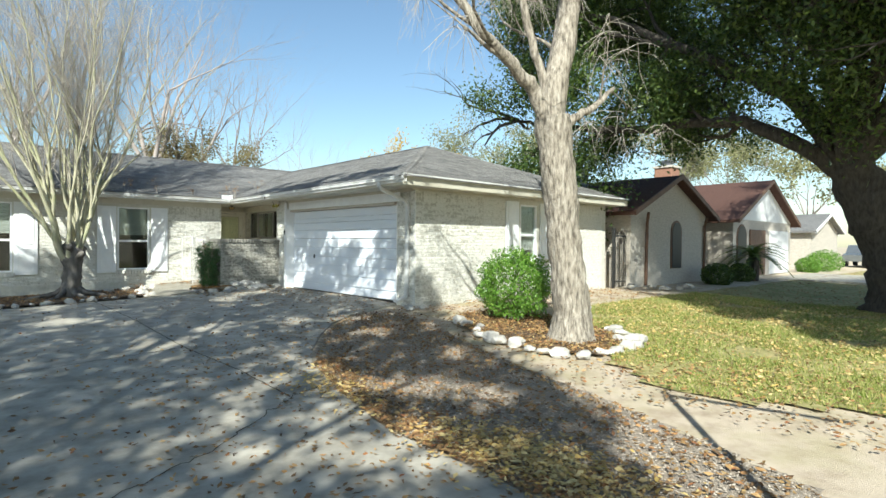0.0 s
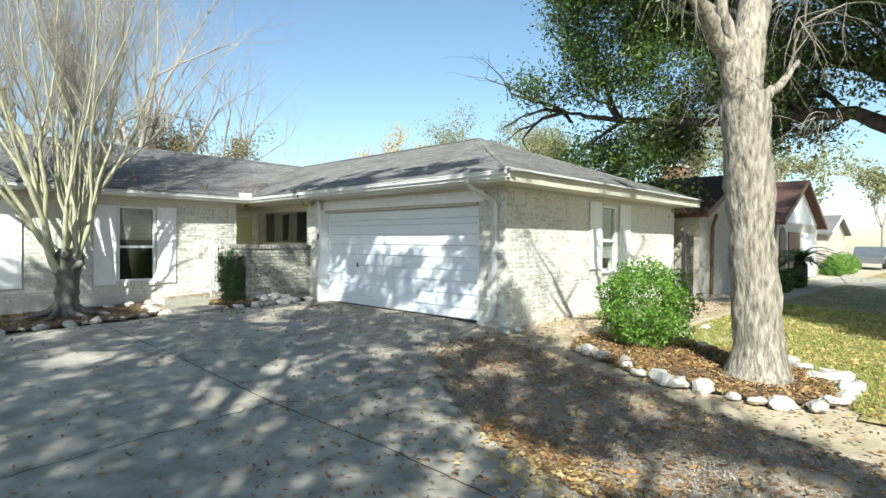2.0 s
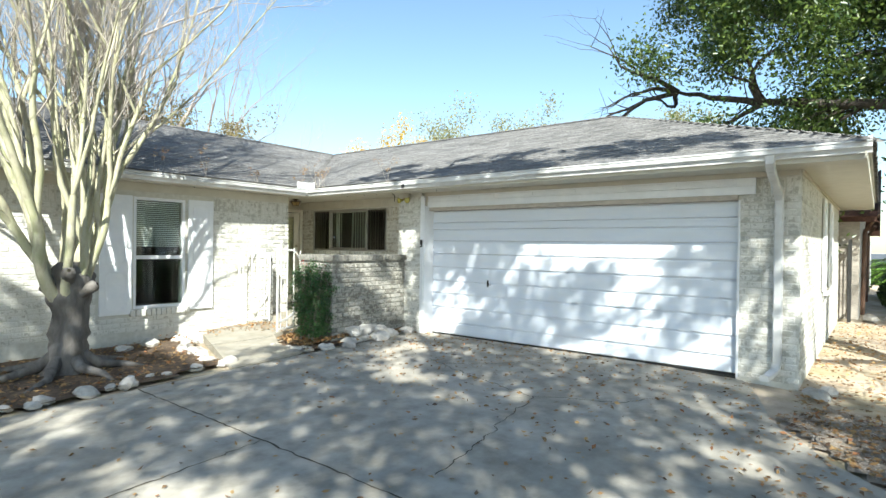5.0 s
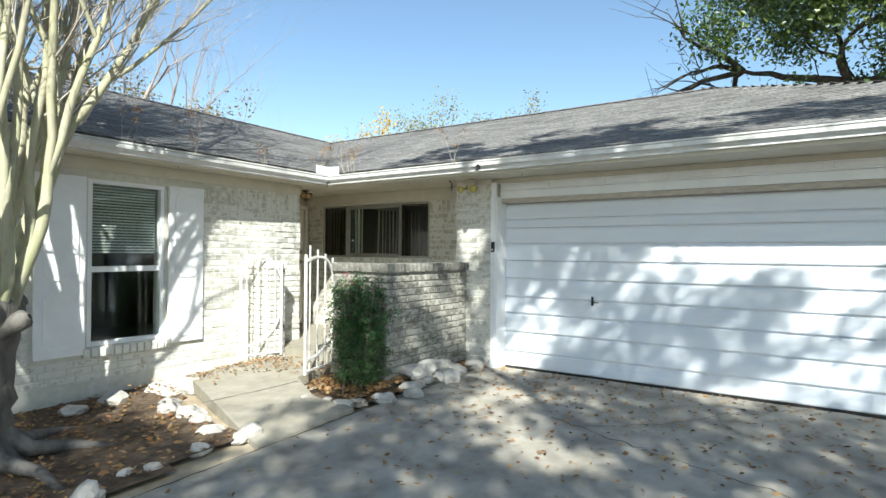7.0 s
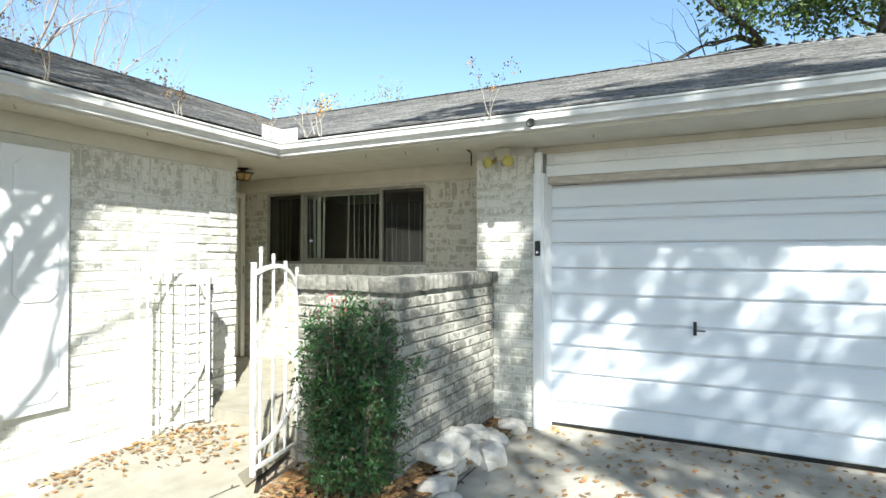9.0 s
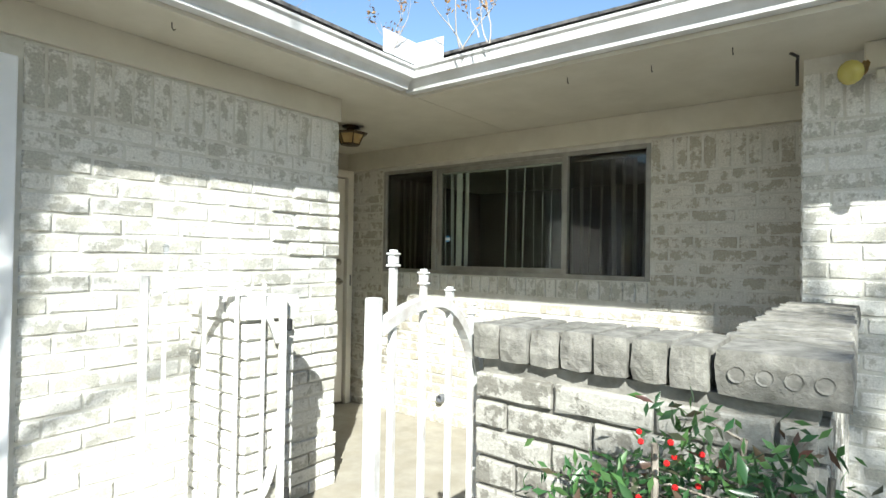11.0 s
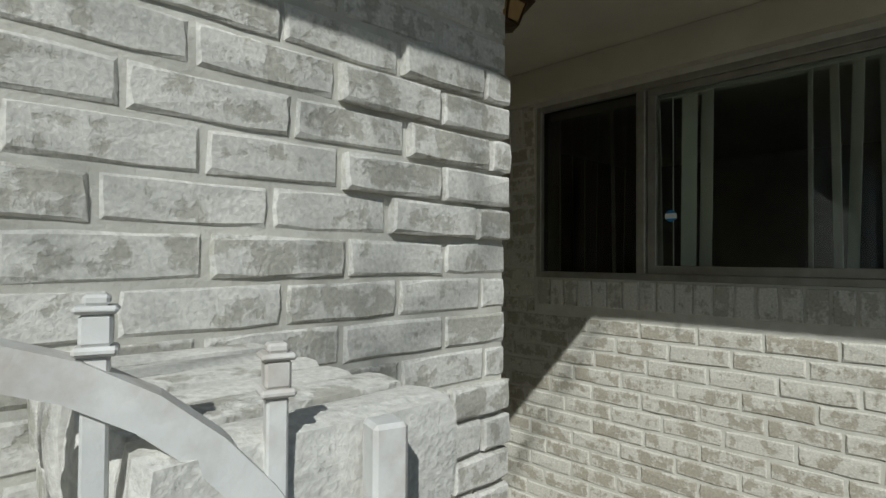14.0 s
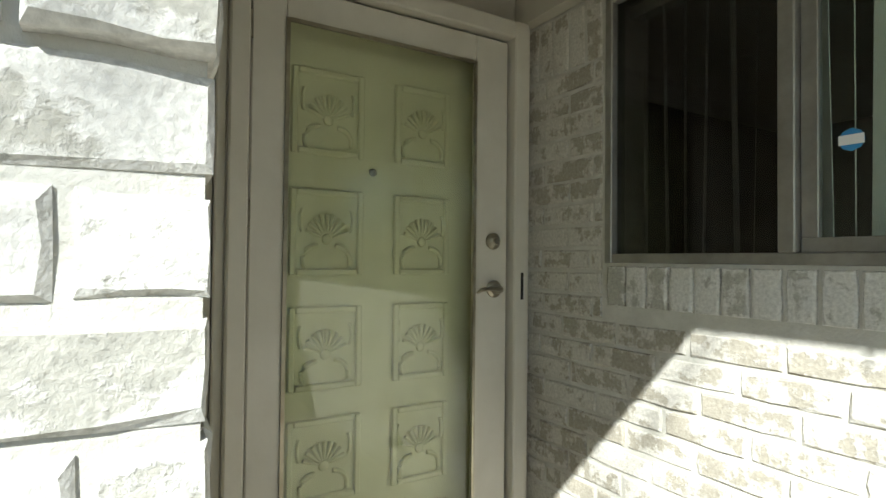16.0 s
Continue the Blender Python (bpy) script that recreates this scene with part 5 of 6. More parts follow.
# ---- rough-barked tree in the stone ring ----
def ash():
    t = empty("bare_tree", "leafless tree with flaky grey-brown bark and hanging twigs", "tree")
    w = Wood(31)
    B = Vector((6.12, -0.88, -0.2))
    rng = random.Random(8)
    prof = [(0, 0, -0.1, 0.46), (0, 0, 0.10, 0.36), (-0.01, 0, 0.45, 0.285), (-0.10, 0.02, 1.2, 0.26), (-0.25, 0.05, 2.2, 0.25), (-0.38, 0.07, 3.0, 0.27), (-0.46, 0.09, 3.5, 0.26)]
    pts, radii = [], []
    for (xa, ya, za, ra), (xb, yb, zb, rb) in zip(prof, prof[1:]):
        n = max(2, int((zb - za) / 0.06))
        for i in range(n):
            q = i / n
            pts.append(B + Vector((xa + (xb - xa) * q, ya + (yb - ya) * q, za + (zb - za) * q)))
            radii.append(ra + (rb - ra) * q)
    w.limb(pts, radii, 40)
    for i, v in enumerate(w.v):
        c = pts[i // 40]
        plates = abs(noise.noise(Vector((v.x * 11, v.y * 11, v.z * 3.2)))) * 0.055 + abs(noise.noise(Vector((v.x * 23, v.y * 23, v.z * 7)))) * 0.022
        k = noise.noise(v * 2.2) * 0.04 + plates - 0.02
        w.v[i] = v + (v - c).normalized() * k
    fork = B + Vector((-0.45, 0.09, 3.25))
    limbs = (([(0.04, -0.03, 0.7), (0.30, -0.05, 1.6), (0.36, -0.1, 2.6), (0.2, -0.1, 3.8), (0.3, 0.0, 5.0)], 0.215),
             ([(-0.28, 0.05, 0.42), (-0.60, 0.1, 0.72), (-1.05, 0.15, 0.98), (-1.55, 0.2, 1.28), (-2.0, 0.4, 1.9)], 0.125),
             ([(-0.12, 0.1, 0.8), (-0.32, 0.25, 1.6), (-0.5, 0.35, 2.5), (-0.6, 0.3, 3.4)], 0.085),
             ([(0.42, -0.1, 0.20), (0.85, -0.2, 0.45), (1.25, -0.3, 0.80)], 0.085),
             ([(0.35, 0.3, 0.7), (0.75, 0.5, 1.5), (1.2, 0.7, 2.5), (1.4, 0.9, 3.4)], 0.12))
    for path, r in limbs:
        p = [fork - Vector((0, 0, 0.2))] + [fork + Vector(q) for q in path]
        q, rr = curved(p, [r * (1 - 0.62 * i / (len(p) - 1)) for i in range(len(p))], 5, rng, 0.012)
        w.limb(q, rr, 14)
        for i in range(len(q) // 2, len(q), 3):
            d = (q[i] - q[i - 1]).normalized() + Vector((rng.gauss(0, 0.6), rng.gauss(0, 0.6), rng.gauss(0.1, 0.4)))
            w.grow(q[i], d, rng.uniform(0.5, 1.1), rr[i] * 0.45, 2, spread=0.55, lift=0.06, kids=2, shrink=0.7, wobble=0.14, sides=6, taper=0.5)
    w.put("trunk", BARK, t)
    tw = Wood(33)
    for p in w.tips:
        for _ in range(3):
            d = Vector((rng.gauss(0, 0.8), rng.gauss(0, 0.8), rng.uniform(-0.9, 0.2)))
            tw.grow(p, d, rng.uniform(0.3, 0.65), 0.006, 1, spread=0.5, lift=-0.5, kids=3, shrink=0.8, wobble=0.15, sides=3, taper=0.4)
    tagged(tw.put("crown", TWIG, t), kind="stuff")


ash()


# ---- live oak ----
def oak():
    t = empty("live_oak", "great dark live oak with a leaning trunk and dense green crown", "tree")
    w = Wood(41)
    bole, rad = curved([Vector(p) for p in ((14.5, -3.8, -0.4), (14.5, -3.8, 0.2), (14.4, -3.6, 1.2), (14.15, -3.2, 2.3), (13.85, -2.85, 3.2))], [0.90, 0.66, 0.54, 0.50, 0.36], 8, w.rng, 0.01)
    w.limb(bole, rad, 24)
    for i, v in enumerate(w.v):
        c = bole[i // 24]
        w.v[i] = v + (v - c).normalized() * (noise.noise(v * 1.6) * 0.09 + abs(noise.noise(Vector((v.x * 7, v.y * 7, v.z * 2.2)))) * 0.07)
    fork = bole[-1]
    limbs = [((13.3, -0.8, 4.3), (13.6, 2.0, 4.6), (13.6, 4.6, 5.0), (13.7, 6.6, 5.6)),
             ((13.6, -1.6, 4.9), (13.0, 0.8, 6.6), (12.8, 3.2, 8.0), (13.2, 5.2, 9.0)),
             ((14.6, -1.8, 5.0), (16.0, 0.8, 6.6), (17.6, 3.0, 7.8), (18.5, 5.0, 8.6)),
             ((13.5, -3.0, 5.2), (12.2, -2.6, 6.8), (11.4, -1.6, 8.4), (11.2, -0.4, 9.6)),
             ((14.8, -3.6, 4.8), (16.5, -3.8, 6.4), (18.2, -3.4, 7.6), (19.6, -2.6, 8.6)),
             ((14.2, -4.4, 5.0), (14.4, -6.2, 6.4), (14.2, -8.0, 7.6), (14.0, -9.4, 8.4)),
             ((13.2, -4.4, 4.6), (12.2, -6.0, 5.6), (11.2, -7.4, 6.3), (10.2, -8.6, 6.6)),
             ((12.8, -4.2, 5.0), (11.2, -5.8, 6.2), (9.6, -7.4, 7.0), (8.2, -8.8, 7.4)),
             ((13.8, -4.8, 4.8), (13.2, -6.8, 5.8), (12.4, -8.6, 6.6), (11.6, -10.4, 7.0)),
             ((13.0, -4.6, 5.2), (11.6, -7.0, 6.8), (9.8, -9.6, 7.8), (8.4, -11.6, 8.2)),
             ((14.9, -4.8, 4.9), (15.4, -6.6, 6.0), (15.8, -8.4, 6.8), (16.2, -10.0, 7.2)),
             ((14.0, -2.4, 5.6), (14.6, -0.6, 8.2), (15.2, 1.2, 10.2), (15.6, 2.4, 11.8)),
             ((13.0, -3.6, 5.2), (11.6, -4.4, 7.2), (10.2, -4.8, 8.8), (8.9, -5.0, 9.8)),
             ((13.0, -3.9, 4.5), (12.1, -4.5, 5.1), (11.5, -4.9, 5.4), (11.0, -5.2, 5.3)),
             ((13.1, -2.7, 4.8), (12.3, -2.9, 5.5), (11.7, -3.1, 5.9), (11.3, -3.2, 6.0)),
             ((14.2, -3.8, 4.6), (13.8, -4.9, 5.2), (13.4, -5.8, 5.5), (13.0, -6.6, 5.4)),
             ((13.2, -3.2, 5.4), (12.0, -3.4, 7.4), (10.8, -3.0, 9.0), (9.6, -2.4, 10.2))]
    for lm in limbs:
        p = [fork - Vector((0, 0, 0.25))] + [Vector(q) for q in lm]
        q, rr = curved(p, [0.21, 0.145, 0.115, 0.085, 0.04], 6, w.rng, 0.03)
        w.limb(q, rr, 10)
        for i in (1, 2, 3, 4):
            for _ in range(4 if i > 1 else 3):
                d = (p[i] - p[i - 1]).normalized() + Vector((w.rng.gauss(0, 0.7), w.rng.gauss(0, 0.7), w.rng.gauss(0.1, 0.45)))
                w.grow(p[i], d, w.rng.uniform(1.3, 2.2), 0.075, 2, spread=0.65, lift=0.05, kids=3, shrink=0.72, wobble=0.2, sides=5, taper=0.4)
    w.put("trunk", OAKBARK, t)
    r = np.random.default_rng(4)
    tips = [p for p in w.tips if p.y < 7.3 and (p.x > 10.6 or p.z > 7.4 or p.y < -6.5)]
    pts = np.concatenate([clump_points(r, [p for p in tips if p.y > 0.5], 190, 0.33), clump_points(r, [p for p in tips if p.y <= 0.5], 72, 0.28)])
    leaves_mesh("crown", pts, 0.125, r, OAKLEAF, t, 0.42)


oak()


# ---- shade tree behind the walker, whose dapple falls on the drive ----
SLANT = (-SUN.x / SUN.z, -SUN.y / SUN.z)


def reach(y):
    """How far towards the lawn the shade goes, along the ground."""
    pts = [(-9.0, -1.6), (-4.3, 2.1), (-2.3, 3.8), (-0.6, 4.8), (1.95, 6.1), (4.9, 7.9), (6.5, 9.4), (10.0, 9.8), (12.4, 9.6)]
    for (a, xa), (b, xb) in zip(pts, pts[1:]):
        if a <= y <= b:
            return xa + (xb - xa) * (y - a) / (b - a)
    return -99.0


def thin(x, y):
    """How thin the crown is whose shade falls at x, y on the ground; over 1 there is none."""
    if x > reach(y) + 0.35 * noise.noise((x * 1.3, y * 1.3, 2.0)) or y > 12.3:
        return 2.0
    if y > (9.4 if x < 4.3 else 10.2) and 2.3 < x < 8.2:
        return 2.0
    if (x - 1.25) ** 2 / 0.6 + (y + 2.6) ** 2 / 0.9 < 1 or (x - 1.9) ** 2 + (y + 0.9) ** 2 < 0.2:
        return 0.2
    if y > 8.6 and x < 2.4:
        return -0.36
    if x > 6.2:
        return -0.11 if x < 8.4 else -0.14
    if y > 2.0:
        return -0.19
    return -0.14 if x > 1.9 else -0.3


def lawn_thin(x, y):
    """The same for the tree whose shade lies on the far lawn."""
    edge = 8.6 + (y + 4.4) * 0.78 + 0.6 * noise.noise((x * 0.9, y * 0.9, 6.0))
    return 2.0 if x < edge or y > 2.6 or x > 21 else -0.3


def shade_tree(label, b, seed, area, thinness, step):
    """A broad tree with its crown where the shade asks for it; area: the ground it shades."""
    t = empty("shade_tree", label, "tree")
    w = Wood(seed)
    rng = w.rng
    b = Vector(b)
    x0, x1, y0, y1 = area
    fork = b + Vector((0.3, 0.3, 4.2))
    q, rr = curved([b, b + Vector((0, 0, 0.5)), b + Vector((0.1, 0.1, 2.4)), fork], [0.55, 0.38, 0.31, 0.26], 4, rng, 0.01)
    w.limb(q, rr, 12)
    clumps = []
    y = y0
    while y < y1:
        x = x0
        while x < x1:
            gx, gy = x + rng.uniform(-0.1, 0.1), y + rng.uniform(-0.1, 0.1)
            n = noise.noise((gx * 0.7, gy * 0.7, 0.7)) * 0.5 + noise.noise((gx * 1.7, gy * 1.7, 5.1)) * 0.6
            if n > thinness(gx, gy):
                h = 8.2 + 0.8 * noise.noise((gx * 0.3, gy * 0.3, 9.0)) + rng.uniform(-0.35, 0.35)
                clumps.append(Vector((gx - SLANT[0] * h, gy - SLANT[1] * h, h)))
            x += step
        y += step
    spine = [fork]
    for i in range(15):
        e = clumps[(i * 2 + 1) * len(clumps) // 31] + Vector((rng.uniform(-2, 2), rng.uniform(-1, 1), -0.3))
        mid = fork.lerp(e, 0.5) + Vector((rng.uniform(-0.8, 0.8), rng.uniform(-0.8, 0.8), 0.7))
        q, rr = curved([fork, mid, e], [0.13, 0.08, 0.03], 7, rng, 0.06)
        w.limb(q, rr, 7)
        spine += q[4:]
    for c in clumps[::6]:
        p = min(spine, key=lambda s: (s - c).length_squared)
        m = p.lerp(c, 0.5) + Vector((rng.uniform(-0.15, 0.15), rng.uniform(-0.15, 0.15), rng.uniform(-0.1, 0.2)))
        w.limb([p, m, c], [0.02, 0.014, 0.006], 4)
    w.put("trunk", OAKBARK, t)
    r = np.random.default_rng(seed)
    leaves_mesh("crown", clump_points(r, clumps, 30, step * 0.45), step * 0.65, r, OAKLEAF, t, 0.55)


shade_tree("broad leafy tree whose shade dapples the driveway", (-9.6, -8.6, -0.5), 51, (-6.5, 10.5, -9.0, 12.4), thin, 0.23)
shade_tree("broad leafy tree whose shade falls on the lawn", (5.5, -12.5, -0.3), 52, (8.0, 21.0, -6.0, 2.8), lawn_thin, 0.32)


# ---- post whose shadow crosses the bare strip ----
post = empty("sign_post", "slim dark post with a side arm on the lawn strip", "post")
part("pole", tube(bmesh.new(), [(1.55, -5.72, -0.6), (1.55, -5.72, 2.85)], 0.035, 10), BLACK, post)
part("arm", tube(bmesh.new(), [(1.55, -5.72, 2.72), (1.90, -7.25, 2.72)], 0.03, 8), BLACK, post)


# ---- shrubs ----
def shrub():
    s = empty("shrub", "bright green leafy shrub beside the tree, in dry leaves", "shrub")
    r = np.random.default_rng(6)
    w = Wood(61)
    c = Vector((6.75, 0.85, -0.15))
    for k in range(16):
        a = k * 2.4
        w.grow(c + Vector((0.12 * math.cos(a), 0.12 * math.sin(a), 0)), Vector((math.cos(a) * 0.55, math.sin(a) * 0.55, 1)), 0.5, 0.014, 2, spread=0.5, lift=0.2, kids=3, shrink=0.7, sides=4)
    w.put("branches", TWIG, s)
    n = 11000
    d = r.normal(size=(n, 3))
    d /= np.linalg.norm(d, axis=1)[:, None]
    lump = 1 + 0.16 * np.sin(d[:, 0] * 7 + 1) * np.cos(d[:, 1] * 6) + 0.1 * np.sin(d[:, 2] * 9 + d[:, 0] * 4)
    p = d * (r.uniform(0.25, 1, n) ** 0.4 * lump)[:, None] * np.array((0.70, 0.72, 0.66)) + np.array((c.x, c.y, 0.52))
    p = p[p[:, 2] > -0.1]
    leaves_mesh("foliage", p, 0.055, r, SHRUBLEAF, s, 0.5)


shrub()


def nandina():
    s = empty("nandina_bush", "tall nandina bush with red berries against the low wall", "shrub")
    rng = random.Random(71)
    r = np.random.default_rng(7)
    stems, leaves, berries = Wood(72), [], bmesh.new()
    base = Vector((4.15, 9.30, 0.0))
    for k in range(22):
        a = rng.uniform(0, 6.28)
        top = 0.66 + 0.60 * ((k + 1) / 22)
        p = base + Vector((rng.gauss(0, 0.06), rng.gauss(0, 0.08), 0))
        d = Vector((math.cos(a) * 0.12, math.sin(a) * 0.15, 1)).normalized()
        q = p + d * top
        stems.limb([p, p + d * top * 0.5 + Vector((rng.gauss(0, 0.02), rng.gauss(0, 0.02), 0)), q], [0.011, 0.009, 0.006], 5)
        for j in range(30):
            z = rng.uniform(0.15, 1.0)
            o = p + d * top * z
            b = rng.uniform(0, 6.28)
            e = o + Vector((math.cos(b), math.sin(b), rng.uniform(-0.15, 0.5))) * rng.uniform(0.06, 0.19) * (0.65 + 0.5 * z)
            if e.x > 4.35:
                e.x = 4.35 - rng.uniform(0, 0.05)
            stems.limb([o, (o + e) / 2 + Vector((0, 0, 0.015)), e], [0.003, 0.0025, 0.0015], 3)
            for _ in range(44):
                leaves.append(e + Vector((rng.gauss(0, 0.034), rng.gauss(0, 0.04), rng.gauss(0, 0.03))))
        if k in (15, 18, 21):
            for _ in range(9):
                c = q + Vector((rng.gauss(0, 0.03), rng.gauss(0, 0.03), rng.gauss(-0.03, 0.035)))
                bmesh.ops.create_icosphere(berries, subdivisions=1, radius=0.0055, matrix=Matrix.Translation(c))
    tagged(stems.put("stalk", BARK, s), kind="stuff")
    leaves_mesh("foliage", [tuple(v) for v in leaves if v.x < 4.385], 0.037, r, NANDINA, s, 0.34, droop=0.25)
    tagged(part("berries", berries, BERRY, s, "clusters of small red berries"), kind="stuff")


nandina()


# ---- stones round the beds ----
def stone_mesh(seed):
    bm = bmesh.new()
    bmesh.ops.create_icosphere(bm, subdivisions=2, radius=1.0)
    off = Vector((seed * 3.7, seed * 1.3, 0))
    for v in bm.verts:
        k = 1 + 0.42 * noise.noise(v.co * 1.1 + off) + 0.16 * noise.noise(v.co * 3.1 + off)
        v.co = Vector((v.co.x * k, v.co.y * k * 0.8, v.co.z * k * 0.62))
        if v.co.z < -0.3:
            v.co.z = -0.3
    return mesh_of("stone", bm, ROCK)


STONES = [stone_mesh(i) for i in range(7)]
srng = random.Random(9)


def stone(x, y, r, z=None):
    ob = new("stone", srng.choice(STONES))
    zz = ground_z(x, y) if z is None else z
    ob.matrix_basis = pose(x, y, zz + r * 0.24, srng.uniform(-12, 12), srng.uniform(-12, 12), srng.uniform(0, 360)) @ Matrix.Diagonal((r, r, r, 1))
    tagged(ob, "rough pale limestone edging stone of a planting bed", "stone", "bed edging stones")


def row(pts, step, r0, r1, jitter=0.05, z=None):
    for (xa, ya), (xb, yb) in zip(pts, pts[1:]):
        n = max(1, int(math.hypot(xb - xa, yb - ya) / step))
        for i in range(n):
            t = (i + srng.uniform(0.2, 0.8)) / n
            stone(xa + (xb - xa) * t + srng.gauss(0, jitter), ya + (yb - ya) * t + srng.gauss(0, jitter), srng.uniform(r0, r1), z)


row([(-4.2, 9.4), (-1.5, 9.25), (0.4, 9.2), (1.2, 9.15), (2.1, 9.3), (2.7, 9.25)], 0.22, 0.07, 0.13)
row([(2.72, 9.2), (2.68, 9.8), (2.85, 10.4), (2.95, 11.0), (3.1, 11.35)], 0.17, 0.08, 0.14, 0.06)
row([(3.2, 11.3), (4.0, 11.42)], 0.24, 0.06, 0.09, 0.03)
row([(3.72, 9.65), (3.75, 9.1), (4.1, 8.98)], 0.15, 0.08, 0.13, 0.04)
row([(4.1, 8.98), (4.7, 8.95), (5.4, 8.88), (6.0, 8.86)], 0.17, 0.09, 0.16, 0.06)
row([(4.6, 9.05), (5.6, 9.03)], 0.25, 0.10, 0.16, 0.03, 0.10)
row([(5.9, 1.5), (5.3, 0.4), (5.1, -0.5), (5.0, -1.2), (5.35, -1.75), (6.2, -1.85), (6.9, -1.5), (7.3, -0.9)], 0.22, 0.09, 0.17, 0.06)
row([(6.0, -1.75), (6.9, -1.35)], 0.2, 0.12, 0.18, 0.1)
row([(7.2, -0.9), (8.2, 0.9), (9.5, 0.6)], 0.9, 0.07, 0.11, 0.2)
row([(14.2, 2.6), (15.2, 1.8), (16.5, 1.5)], 0.3, 0.10, 0.17, 0.15)
for x, y, r in ((5.95, 2.95, 0.13), (6.25, 2.85, 0.10), (3.35, 11.05, 0.17), (2.6, 11.25, 0.16), (2.2, 11.2, 0.13)):
    stone(x, y, r)


# ---- planting beds, gravel, lawn ----
def patch(name, label, category, outline, material, dz, step=0.12, rough=0.03):
    """A low mound of soil or gravel inside an outline."""
    def inside(x, y):
        c = False
        for (xa, ya), (xb, yb) in zip(outline, outline[1:] + outline[:1]):
            if (ya > y) != (yb > y) and x < (xb - xa) * (y - ya) / (yb - ya) + xa:
                c = not c
        return c
    xs = [p[0] for p in outline]
    ys = [p[1] for p in outline]
    ob = sheet(name, span(min(xs), max(xs), step), span(min(ys), max(ys), step), material, dz, inside, rough)
    tagged(ob, label, category, kind="structure")
    return inside, (min(xs), max(xs), min(ys), max(ys))


bed_l = patch("ground_bed_left", "dark soil bed with roots and leaf litter under the bare tree", "planting bed",
              [(-6, 9.25), (-1.5, 9.2), (1.2, 9.1), (2.65, 9.2), (2.7, 9.8), (2.9, 10.6), (3.2, 11.58), (-6, 11.58)], MULCH, 0.03)
bed_m = patch("ground_bed_low_wall", "small soil bed with dry leaves at the low wall", "planting bed",
              [(3.75, 9.0), (4.3, 8.95), (6.0, 8.86), (6.05, 9.15), (4.33, 9.15), (4.33, 9.85), (3.8, 9.75)], MULCH, 0.05, 0.08, 0.015)
bed_r = patch("ground_bed_tree", "stone-ringed bed of dry leaves under tree and shrub", "planting bed",
              [(5.7, 1.5), (5.25, 0.4), (5.1, -0.6), (5.1, -1.3), (5.5, -1.75), (6.3, -1.8), (7.0, -1.2), (7.6, 0.4), (7.6, 1.6), (6.6, 1.9)], MULCH, 0.02)
lawn = patch("ground_lawn", "patchy green lawn with dry leaves", "lawn",
             [(5.4, -2.0), (4.7, -2.9), (4.7, -3.7), (5.2, -4.6), (5.0, -12.0), (40, -12.0), (40, 0.9), (14.5, 1.0), (9.4, 1.0), (7.8, 0.6), (7.3, -0.8)], LAWN, -0.005, 0.25)
gravel = patch("ground_gravel", "brown gravel strip beside the concrete drive", "gravel",
               [(4.95, 3.2), (4.05, 2.6), (3.4, 1.95), (2.8, 1.15), (2.4, 0.45), (2.05, -0.7), (1.77, -2.0), (1.7, -3.9), (1.2, -6.0), (2.4, -6.0), (3.2, -4.6), (3.9, -2.6), (4.4, -0.9), (4.8, 0.3), (5.3, 1.6), (5.6, 2.8)], GRAVELBED, 0.0)


def scatter(region, n, rng, margin=0.0):
    inside, (a, b, c, d) = region
    out = []
    while len(out) < n:
        x, y = rng.uniform(a, b), rng.uniform(c, d)
        if inside(x, y):
            out.append((x, y))
    return out


prng = random.Random(12)
# gravel stones
verts, faces = [], []
for x, y in scatter(gravel, 26000, prng):
    s = prng.uniform(0.005, 0.013)
    z = ground_z(x, y) + s * 0.3 + 0.004
    b = len(verts)
    a = prng.uniform(0, 6.28)
    ca, sa = math.cos(a) * s, math.sin(a) * s
    k = prng.uniform(0.5, 0.9)
    verts += [(x + ca, y + sa, z), (x - sa * k, y + ca * k, z + s * prng.uniform(-0.2, 0.3)), (x - ca, y - sa, z), (x + sa * k, y - ca * k, z), (x + prng.uniform(-0.3, 0.3) * s, y, z + s * 0.6), (x, y, z - s * 0.5)]
    faces += [(b, b + 1, b + 4), (b + 1, b + 2, b + 4), (b + 2, b + 3, b + 4), (b + 3, b, b + 4)]
tagged(raw("gravel", verts, faces, GRAVEL), "loose brown and grey gravel stones", "gravel", kind="stuff")
# grass
verts, faces = [], []
near = [p for p in ((prng.uniform(4.7, 15), prng.uniform(-6.5, 1.0)) for _ in range(130000)) if lawn[0](*p)]
for x, y in near:
    if noise.noise((x * 0.9, y * 0.9, 4.0)) < -0.25 + prng.uniform(-0.3, 0.3):
        continue
    z = ground_z(x, y) - 0.01
    h, w, a = prng.uniform(0.025, 0.075), prng.uniform(0.004, 0.010), prng.uniform(0, 6.28)
    lx, ly = prng.gauss(0, 0.03), prng.gauss(0, 0.03)
    b = len(verts)
    verts += [(x - math.cos(a) * w, y - math.sin(a) * w, z), (x + math.cos(a) * w, y + math.sin(a) * w, z), (x + lx, y + ly, z + h)]
    faces.append((b, b + 1, b + 2))
tagged(raw("grass", verts, faces, GRASS), "short green and straw-coloured lawn grass", "grass", kind="stuff")


